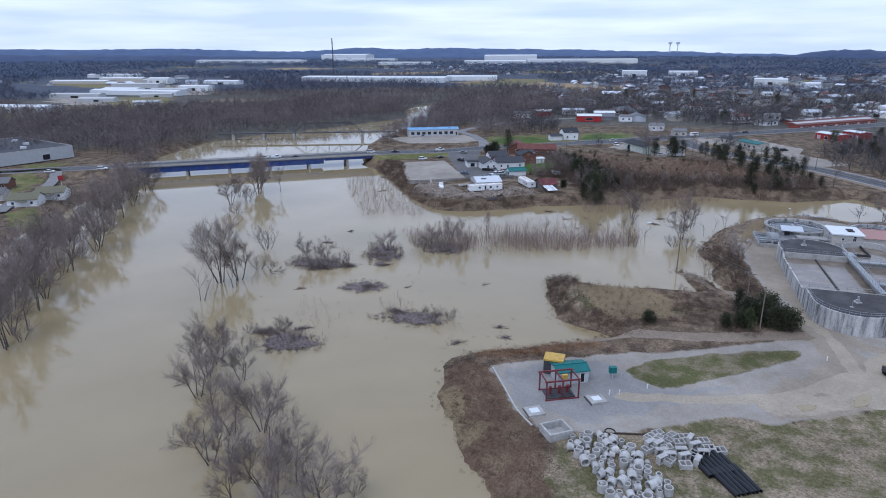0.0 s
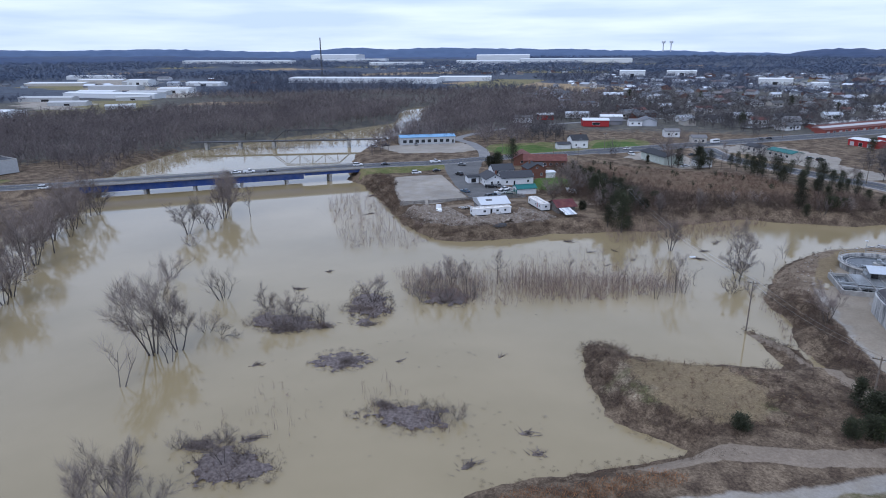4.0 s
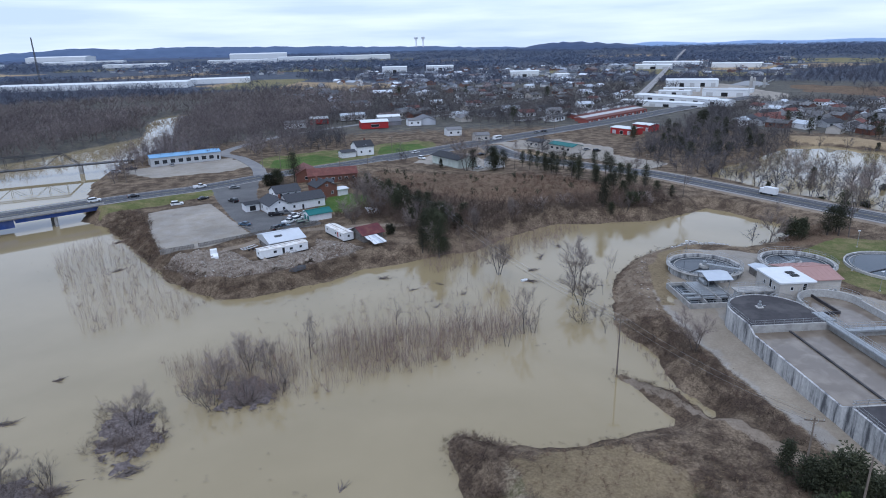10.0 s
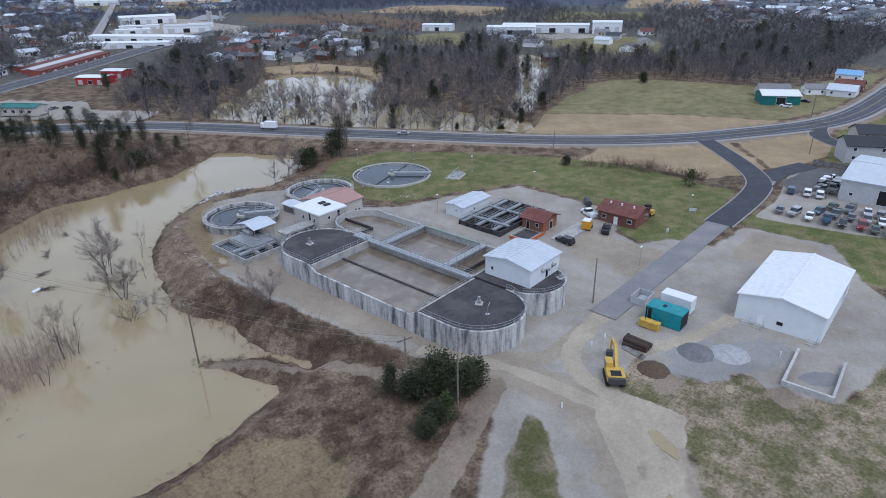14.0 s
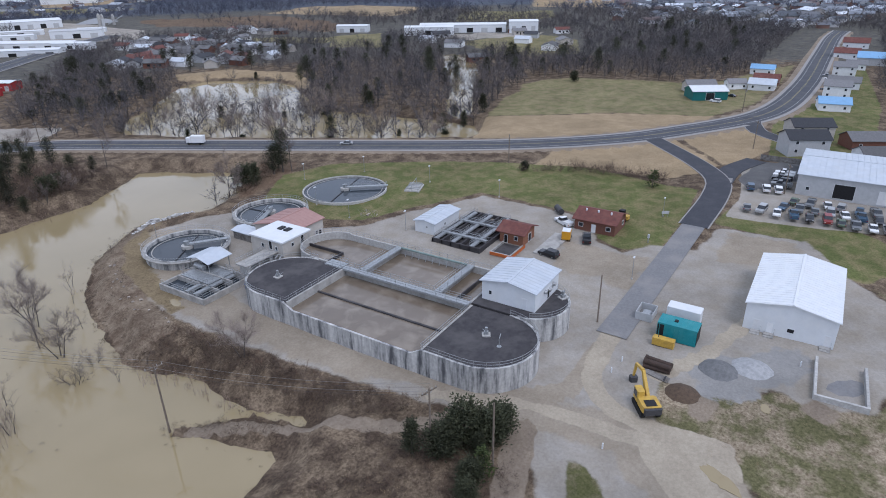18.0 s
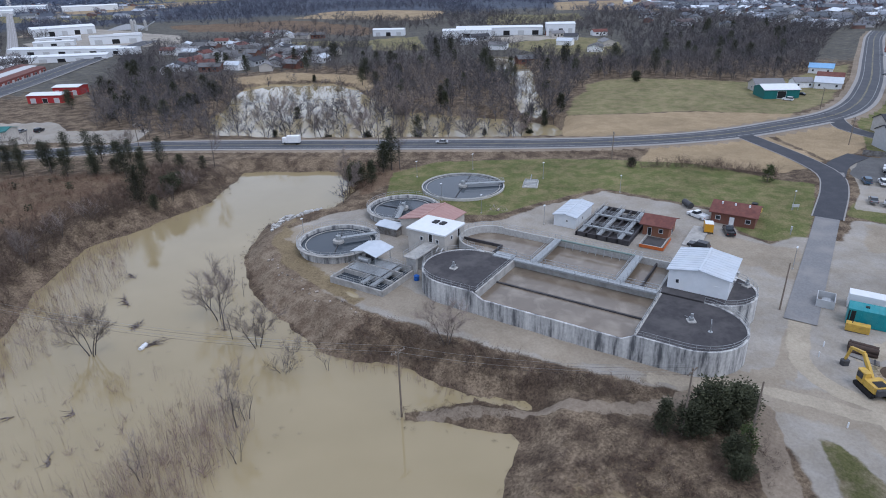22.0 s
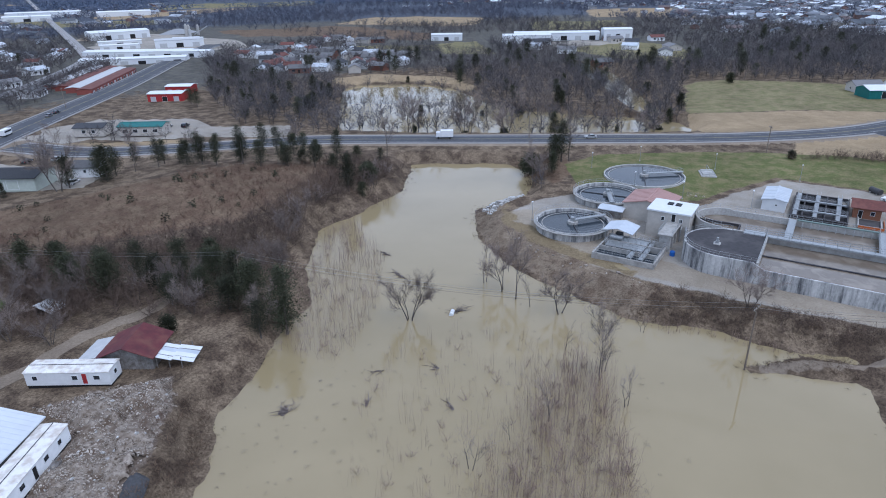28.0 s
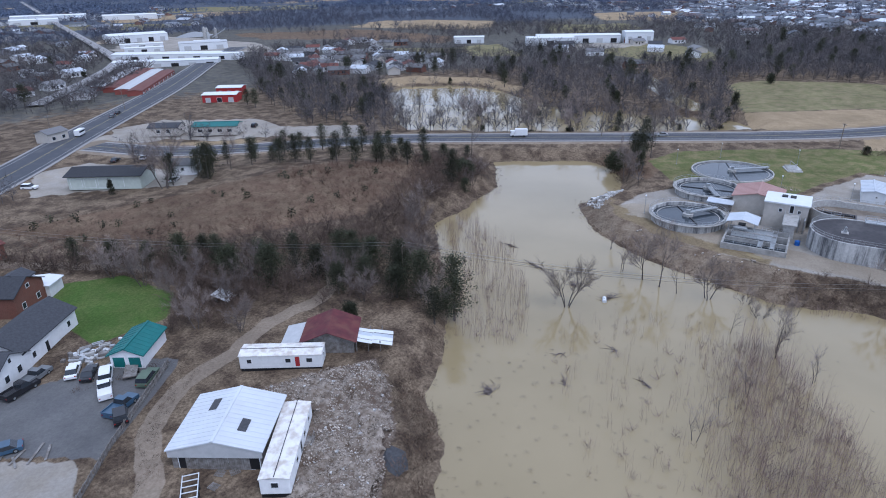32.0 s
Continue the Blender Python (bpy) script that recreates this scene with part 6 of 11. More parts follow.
# wide woods, denser nearby
CLEAR = WEST_LOTS + [[(104, 300), (133, 268), (165, 215), (190, 180), (216, 158), (210, 136), (160, 138), (150, 190), (112, 252), (98, 280)], POND_BANK, FAR_TAN, VILLAGE_LOT, WORKS_YARD] + SCHOOL_FIELDS + [[(196, 128), (420, 128), (430, 104), (300, 96), (200, 100)], FIELD, FIELD_GREEN, FIELD_B, FIELD_C, LAWN, LAWN_B, YARD, TURF, LOT, ASPHALT_LOT, LAWN_V, LAWN_W, LAWN_X, VERGE, STORE_LOT, CAR_LOT, BLUE_LOT, TRACK_FIELD,
         [(-180, 310), (-90, 215), (20, 250), (95, 255), (105, 275), (90, 355), (70, 372), (20, 400), (-60, 400), (-100, 420), (-160, 380)],
         [(30, 490), (190, 640), (240, 610), (130, 470), (90, 400), (60, 400)], [(-60, 420), (0, 450), (60, 520), (0, 580), (-90, 560), (-60, 480)],
         [(-60, 20), (-124, 80), (-246, 250), (-300, 420), (-180, 420), (-150, 300), (-60, 230), (30, 210), (100, 270), (130, 60)],
         [(120, 90), (300, 60), (300, 128), (150, 132)], [(330, 660), (420, 640), (520, 880), (340, 930), (280, 720)], [(180, 610), (250, 600), (350, 730), (240, 760)],
         [(440, 330), (540, 330), (540, 520), (440, 540)], [(-340, 190), (-230, 170), (-235, 270), (-330, 300)],
         [(-820, 660), (-600, 720), (-620, 900), (-900, 1180), (-1200, 1100), (-1100, 850)], [(-580, 1100), (-230, 1200), (-240, 1480), (-580, 1350)],
         [(-740, 570), (-600, 500), (-520, 560), (-430, 680), (-440, 740), (-620, 720), (-760, 690)],
         [(-380, 200), (-341, 250), (-302, 262), (-250, 236), (-217, 190), (-193, 147), (-192, 125), (-300, 100)],
         [(430, 96), (600, 96), (600, 118), (430, 120)]]
FAR_CLEAR = [[(-2400, 3600), (-1400, 3000), (-400, 2400), (-300, 2700), (-900, 3900), (-2200, 4100)], [(-1300, 1500), (-500, 1500), (-500, 1800), (-1400, 1900)], [(-2300, 2500), (-1500, 2500), (-1500, 2850), (-2300, 2850)],
             [(700, 700), (1100, 500), (1200, 640), (800, 900)]]
TOWN = [(-40, 560), (90, 560), (230, 780), (420, 1240), (560, 1600), (-100, 1500), (-180, 900)]
SUBURB = [(190, 440), (270, 420), (400, 250), (620, 230), (720, 420), (560, 640), (420, 700), (260, 600)]
HOUSE_LAND = [(212, 470), (208, 512), (300, 640), (356, 622), (336, 510), (330, 462), (290, 440), (245, 452)]
TOWN_EAST = [(620, 130), (1500, 0), (1700, 500), (900, 420)]


def wood_places(r0, r1, step):
    out = []
    r = r0
    while r < r1:
        s = step(r)
        n = int(radians(192) * r / s)
        a = np.linspace(radians(-84), radians(108), n) + rng.uniform(-0.5, 0.5, n) * s / r
        rr = r + rng.uniform(-0.5, 0.5, n) * s
        out.append(np.stack([np.sin(a) * rr - 20, np.cos(a) * rr + 120], axis=1))
        r += s
    p = np.concatenate(out)
    x, y = p[:, 0], p[:, 1]
    keep = np.full(len(p), 0.92)
    keep[signed(TOWN, x, y) > 0] = 0.72
    keep[signed(TOWN_EAST, x, y) > 0] = 0.32
    keep[signed(SUBURB, x, y) > 0] = 0.55
    keep[signed(HOUSE_LAND, x, y) > 0] = 0.24
    for c in CLEAR + OPEN_FIELDS + (FAR_CLEAR if r1 > 1500 else []):
        keep[signed(c, x, y) > -2] = 0
    for line, half in ROADS + [(RAIL, 3)]:
        keep[along(line, x, y)[0] < half + 6] = 0
    keep[(signed(POND, x, y) > 3)] *= 0.26
    keep[(signed(POND_OPEN, x, y) > 0)] *= 0.25
    keep[(signed(POND_WOOD, x, y) > 0)] = 0.8
    keep[(signed(SMALL_POND, x, y) > 2)] *= 0.3
    keep[(signed(BROWN_LAND, x, y) > 0)] *= 0.12
    patches = np.sin(x * 0.011 + np.sin(y * 0.007) * 2) * np.sin(y * 0.009 - x * 0.004)
    keep[(patches > 0.55) & (np.hypot(x, y) > 800)] = 0.1
    keep[(along(BYPASS, x, y)[0] < 30) & (x > 168)] = 0
    hz = height(x, y)
    keep[(hz < WATER_Z) & (signed(POND, x, y) < 0) & (signed(SMALL_POND, x, y) < 0)] = 0
    return p[rng.uniform(0, 1, len(p)) < keep]


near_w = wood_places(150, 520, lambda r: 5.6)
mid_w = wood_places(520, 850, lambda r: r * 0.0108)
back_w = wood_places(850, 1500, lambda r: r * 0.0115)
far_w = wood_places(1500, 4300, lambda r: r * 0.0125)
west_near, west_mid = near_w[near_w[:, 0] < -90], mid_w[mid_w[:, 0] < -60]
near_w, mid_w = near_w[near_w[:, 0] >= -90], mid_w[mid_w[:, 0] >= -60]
# back and far woods take the blue-tinted materials that paint in haze
for name, p, tmpl, hr, mat, wide in (("river_woods", west_near, FUZZ, (8, 14), WEST_WOODS, 1.2), ("river_woods", west_mid, FUZZ_MID, (8, 13), WEST_WOODS, 1.4), ("near_woods", near_w, FUZZ, (6.5, 12.5), WOODS, 1.25), ("middle_woods", mid_w, FUZZ_MID, (7.5, 12), WOODS, 1.4), ("back_woods", back_w, FUZZ_MID, (9, 14), HAZE_MID_WOODS, 1.45), ("far_woods", far_w, FUZZ_FAR, (11, 16), HAZE_FAR_WOODS, 2.2)):
    stuff(name, "dense leafless grey-brown winter woodland, tinted blue for haze where distant", "woodland", p, tmpl, hr, mat, wide)

# wooded hills along the horizon, their haze painted as blue base colour
def hills(name, label, r, knots, mat, a0=-64, a1=108, n=420, depth=350, seed=1, rough_m=3.0):
    """A ridge whose crest follows (bearing, height) knots, with a ragged tree line."""
    g = np.random.default_rng(seed)
    v, f = [], []
    rough = np.convolve(g.normal(size=n + 21), np.ones(5) / 5, "valid") + 0.5 * g.normal(size=n + 17)
    at = np.linspace(a0, a1, n + 1)
    crest = np.convolve(np.pad(np.interp(at, [k[0] for k in knots], [k[1] for k in knots]), 3, "edge"), np.ones(7) / 7, "valid")
    for i, a in enumerate(at):
        h = crest[i] + rough_m * rough[i]
        for rr, z in ((r - depth, -12), (r - depth * 0.55, h * 0.45 - 4), (r - depth * 0.2, h * 0.85), (r, h), (r + 120, -20)):
            v.append((math.sin(radians(a)) * rr - 20, math.cos(radians(a)) * rr + 120, z))
    for i in range(n):
        for k in range(4):
            f.append((5 * i + k, 5 * i + 5 + k, 5 * i + 6 + k, 5 * i + 1 + k))
    return tagged(part(name, Geo().add(v, f), mat, None, "", True), label, "hills", kind="structure")


hills("hills_pale", "mountains on the horizon, painted pale blue for haze", 4480, [(-64, 60), (-53, 66), (-30, 50), (0, 20), (17, -10), (19.5, 24), (22, 44), (24, 30), (26.5, 24), (29, 38), (32.5, 26), (37, 36), (42, 24), (50, 20), (108, 20)], HAZE_HILL_PALE, rough_m=1.0)
hills("hills_far", "low wooded hills, painted blue-grey for haze in the distance", 4250, [(-64, 70), (-53, 73), (-46, 69), (-41, 76), (-37, 64), (-33, 54), (-29.5, 56), (-27.5, 68), (-25.7, 82), (-24, 70), (-22.6, 59), (-19.6, 72), (-17, 71), (-15, 66),
      (-7.5, 59), (0, 46), (4, 37), (9.7, 24), (19, 4), (24, -16), (28, 0), (31, 12), (42, 14), (108, 14)], HAZE_HILL_FAR)
hills("hills_near", "wooded hills behind the town, tinted blue for haze", 3700, [(-64, 52), (-45, 40), (-30, 22), (-12, 14), (10.2, 10), (11.6, 36), (13, 48), (15, 50), (17, 46), (19, 36), (21.8, 16), (23.5, -6), (27, -10), (31, 12), (42, 20), (43.6, 54), (47, 58), (50, 62), (52, 52), (60, 44), (108, 40)],
      HAZE_HILL, depth=420, seed=5)


# ---- trees, brush and drift in the flood and on its banks ----
for key, x, y, s in (
        ("tall_c", -112, 138, 1.75), ("wide", -108, 141, 1.3), ("slim", -116, 140, 1.4), ("slim_b", -106, 136, 1.3), ("bush_b", -141, 178, 1.5), ("bush_b", -117, 169, 1.7), ("bush_a", -108, 151, 1.2),
        ("tall_c", -174, 250, 1.5), ("wide", -168, 240, 1.5), ("tall_a", -178, 258, 1.4), ("tall_c", -167, 218, 1.2), ("bush_b", -164, 226, 1.6), ("tall_b", -171, 244, 1.3), ("bush_b", -172, 232, 1.4), ("tall_b", -160, 246, 0.9), ("bush_a", -156, 206, 1.0),
        ("tall_b", -50, 200, 0.75), ("tall_b", -3, 207, 0.85), ("wide", 14, 221, 0.9), ("tall_a", 17, 235, 1.05), ("tall_b", 15, 231, 1.1), ("slim_b", 18.5, 240, 1.0), ("slim", 13.5, 227, 1.1),
        ("tall_c", -3, 245, 1.0), ("bush_a", 11, 211, 1.0), ("slim_b", -1, 207, 0.9), ("slim_b", -17, 210, 0.9), ("slim_b", -32, 215, 0.8), ("slim", -24, 213, 0.7), ("slim", 2, 215, 0.8), ("slim_b", -8, 201, 0.8),
        ("bush_a", -93, 158, 1.25), ("bush_b", -85, 163, 0.95), ("bush_b", -89, 160, 0.8), ("bush_b", -66, 183, 1.2), ("bush_a", -60, 184, 1.3), ("bush_b", -54, 187, 1.15), ("bush_a", -70, 186, 1.0),
        ("bush_b", -46, 131, 0.8), ("bush_a", -42, 133, 0.7), ("slim", 20, 204, 0.6), ("slim_b", 15, 205, 0.55), ("bush_a", 16, 214, 0.8), ("slim", 21.5, 227, 0.7), ("slim", 26, 238, 0.7), ("slim_b", 30, 246, 0.7)):
    bare_tree(key, x, y, s)
bare_tree("slim_b", -108, 125, 1.35, 200, WATER_Z, "leaning over the flood water", tilt=34)
bare_tree("bush_a", -103, 150, 1.0, 60, WATER_Z + 0.3, "fallen into the flood water", tilt=62)
# the tree-lined old bank running south through the flood
OLD_BANK = [(-82, 97), (-80, 92), (-73, 88), (-77, 84), (-66, 84), (-70, 79), (-64, 77), (-59, 79), (-57, 72), (-61, 69), (-53, 74), (-51, 69), (-47, 70), (-48, 65), (-43, 67), (-39, 65), (-36, 69), (-55, 65), (-52, 62), (-45, 62), (-86, 101), (-74, 93), (-68, 73), (-41, 60)]
for i, (x, y) in enumerate(OLD_BANK):
    bare_tree(("tall_a", "tall_c", "bush_b", "wide", "bush_a", "tall_b")[i % 6], x + rng.uniform(-1, 1), y + rng.uniform(-1, 1), rng.uniform(0.8, 1.1), group="bare trees on the drowned bank")
for x, y in ((-90, 108), (-84, 112), (-78, 116), (-72, 112)):
    bare_tree("bush_a", x, y, 0.7, group="bare trees on the drowned bank")
# west bank
WEST_LINE = [(-128, 86), (-156, 117), (-173, 148), (-200, 193), (-234, 245)]
for i in range(60):
    t = (i + rng.uniform(0, 0.8)) / 60 * 4
    k = min(int(t), 3)
    f = t - k
    a, b = WEST_LINE[k], WEST_LINE[k + 1]
    off = rng.uniform(-9, 20)
    bare_tree(("tall_a", "tall_b", "wide", "tall_c", "bush_b", "slim_b")[i % 6], a[0] + (b[0] - a[0]) * f - off * 0.83, a[1] + (b[1] - a[1]) * f + off * 0.5,
              rng.uniform(1.0, 1.55), z=WATER_Z - 0.1 if off < 14 else None, where="on the flooded river bank", group="trees on the river bank")



def stem_template(seed, stems=7, half=0.0028):
    """A tuft of thin upright stems with a few side twigs."""
    g = np.random.default_rng(seed)
    tris = []
    for k in range(stems):
        base = np.array([g.normal(0, 0.11), g.normal(0, 0.11), -0.05])
        tip = base + np.array([g.normal(0, 0.07), g.normal(0, 0.07), g.uniform(0.6, 1.0)])
        a = g.uniform(0, 3.14)
        s = np.array([math.cos(a), math.sin(a), 0]) * half
        tris.append([tuple(base - s), tuple(base + s), tuple(tip)])
        for q in range(6):
            t = g.uniform(0.3, 0.98)
            p = base + (tip - base) * t
            d = np.array([g.normal(0, 0.085), g.normal(0, 0.085), g.uniform(0.06, 0.2)])
            tris.append([tuple(p - s * 0.5), tuple(p + s * 0.5), tuple(p + d)])
    return np.array(tris, np.float32)


UPRIGHT = [stem_template(420 + i) for i in range(6)]
STOUT = [stem_template(440 + i, 5, 0.0085) for i in range(5)]
for poly, spacing, hr, label in (
        ([(-68, 183), (-74, 203), (-46, 211), (-4, 220), (1, 208), (-27, 193), (-50, 184)], 1.0, (2.2, 5.8), "haze of thin bare willow saplings standing in flood water"),
        ([(-52, 203), (-44, 193), (-30, 193), (-14, 199), (0, 207), (-2, 214), (-20, 212), (-44, 208)], 1.05, (4.0, 9.5), "thicket of bare upright willow saplings standing in flood water"),
        ([(-80, 199), (-70, 185), (-54, 184), (-50, 197), (-60, 205)], 0.85, (3.0, 6.5), "thicket of bare upright willow saplings standing in flood water"),
        ([(-64, 141), (-60, 128), (-42, 126), (-40, 137), (-52, 142)], 1.9, (1.6, 3.4), "sparse thicket of reedy saplings in flood water"),
        ([(-138, 300), (-142, 276), (-106, 218), (-84, 224), (-80, 232), (-96, 246), (-118, 280)], 1.35, (2.5, 6.0), "sparse row of drowned saplings along the village shore"),
        ([(-25, 259), (0, 276), (24, 290), (34, 288), (18, 268), (-4, 252), (-22, 247)], 1.05, (2.5, 6.5), "thicket of drowned bare saplings beside the wooded bank"),
        ([(-46, 226), (-22, 243), (-4, 240), (4, 222), (0, 208), (-16, 206), (-40, 206)], 1.9, (1.6, 5.0), "sparse bare saplings in flood water"),
        ([(16, 203), (18, 211), (21, 203), (21.5, 186), (22.5, 176), (19, 184), (18, 195)], 1.1, (1.2, 3.2), "row of bare saplings along the flooded bank"),
        ([(-80, 134), (-86, 118), (-70, 108), (-64, 116), (-70, 130)], 2.1, (1.2, 3.0), "low drowned willow brush"),
        ([(32, 290), (62, 288), (60, 296), (36, 297)], 1.8, (1.5, 3.5), "bare saplings at the pond edge")):
    stuff("sapling_thicket", label, "saplings", fill(poly, spacing * 1.5), UPRIGHT if hr[1] > 4.5 else STOUT, (hr[0] * 0.7, hr[1]), SAPLING_BARK, 1.0, WATER_Z - 0.1, "sapling thickets")
    stuff("drowned_brush", "fine twiggy drowned brush between the saplings", "brush", fill(poly, spacing * 3.2), BUSHY, (hr[0] * 0.4, hr[1] * 0.55), SAPLING_BARK, 0.9, WATER_Z - 0.5, "drowned brush")
stuff("drowned_brush", "sparse twiggy drowned brush in flood water", "brush", fill([(-66, 222), (-46, 226), (-10, 226), (-6, 206), (-14, 196), (-46, 186), (-78, 184), (-82, 200)], 5.0), BUSHY, (1.0, 3.2), SAPLING_BARK, 1.0, WATER_Z - 0.5, "drowned brush")
for poly, spacing in (([(-66, 230), (-20, 250), (10, 250), (16, 214), (0, 196), (-50, 176), (-90, 176)], 4.0), ([(-100, 170), (-60, 186), (-30, 130), (-60, 110), (-92, 100)], 4.6), ([(-140, 290), (-100, 240), (-84, 226), (-96, 216), (-150, 270)], 4.0), ([(-70, 236), (-40, 252), (-26, 258), (-20, 244), (-60, 226)], 3.0), ([(-40, 140), (-26, 140), (-24, 122), (-40, 116)], 2.2)):
    stuff("drift_bits", "small floating drift branches scattered on the flood", "driftwood", fill(poly, spacing, 0.5, 0.7), FUZZ_LOW, (0.15, 0.5), DRIFT, 2.2, WATER_Z - 0.04, "drift bits")

# low wooded islands drowned by the flood
def raft(poly, step=0.55, inset=1.6):
    """A ragged, lumpy mat of drift and dead reeds just above the water."""
    X, Y = np.meshgrid(np.arange(min(p[0] for p in poly) - 2, max(p[0] for p in poly) + 2, step), np.arange(min(p[1] for p in poly) - 2, max(p[1] for p in poly) + 2, step))
    x, y = X.ravel() + rng.uniform(-0.2, 0.2, X.size), Y.ravel() + rng.uniform(-0.2, 0.2, X.size)
    d = signed(poly, x, y) - inset + 1.6 * np.sin(x * 1.1 + np.sin(y * 0.9) * 1.5) * np.cos(y * 1.3 + np.sin(x * 0.7)) + 0.7 * np.sin(x * 2.9 - y * 1.7) * np.sin(y * 2.3)
    z = WATER_Z - 0.12 + 0.4 * smooth(-0.4, 1.5, d) + rng.normal(0, 0.05, d.shape)
    ok = (d > -0.3).reshape(X.shape)
    k = np.arange(X.size).reshape(X.shape)
    quads = np.stack([k[:-1, :-1], k[:-1, 1:], k[1:, 1:], k[1:, :-1]], axis=-1)[ok[:-1, :-1] & ok[1:, 1:] & ok[1:, :-1] & ok[:-1, 1:]]
    if len(quads):
        tagged(new("reed_raft", from_arrays("reed_raft", np.stack([x, y, z], axis=1), quads.reshape(-1, 4), RAFT)), "grey-brown mat of drift and dead reeds on a drowned island", "driftwood", "drift rafts", "stuff")


for poly, hr in (([(-78, 103), (-82, 111), (-77, 117), (-65, 114), (-64, 108), (-71, 104)], (1.0, 3.2)), ([(-63, 128), (-57, 135), (-44, 137), (-41, 130), (-49, 125)], (0.8, 2.6)), ([(-102, 155), (-105, 165), (-88, 168), (-81, 160), (-90, 154)], (1.0, 3.4)),
                 ([(-84, 169), (-86, 184), (-76, 186), (-69, 173), (-75, 167)], (1.0, 3.6)), ([(-66, 180), (-70, 190), (-60, 196), (-52, 190), (-54, 180)], (0.5, 1.8)), ([(-79, 143), (-77, 151), (-70, 153), (-64, 149), (-66, 143), (-72, 141)], (0.3, 0.8)), ([(-80, 164), (-80, 169), (-72, 171), (-70, 166), (-75, 163)], (0.3, 0.8))):
    stuff("island_brush", "tangle of leafless willow brush on a drowned island", "brush", fill(poly, 1.8, 0.6), BUSHY, hr, SCRUB, 1.0, WATER_Z - 0.4, "island brush")
    stuff("island_litter", "matted drift twigs and reeds on a drowned island", "driftwood", fill(poly, 0.75, 0.5, 0.6), FUZZ_LOW, (0.25, 0.8), DRIFT, 1.7, WATER_Z - 0.05, "island litter")
    raft(poly)
for key, x, y, sc in (("tall_a", -98, 160, 0.8), ("wide", -92, 162, 0.7), ("tall_c", -62, 196, 0.75), ("wide", -66, 190, 0.7), ("tall_b", -56, 190, 0.75), ("tall_c", -78, 178, 0.7), ("tall_a", -74, 110, 0.6)):
    bare_tree(key, x, y, sc, group="bare trees on the drowned islands")

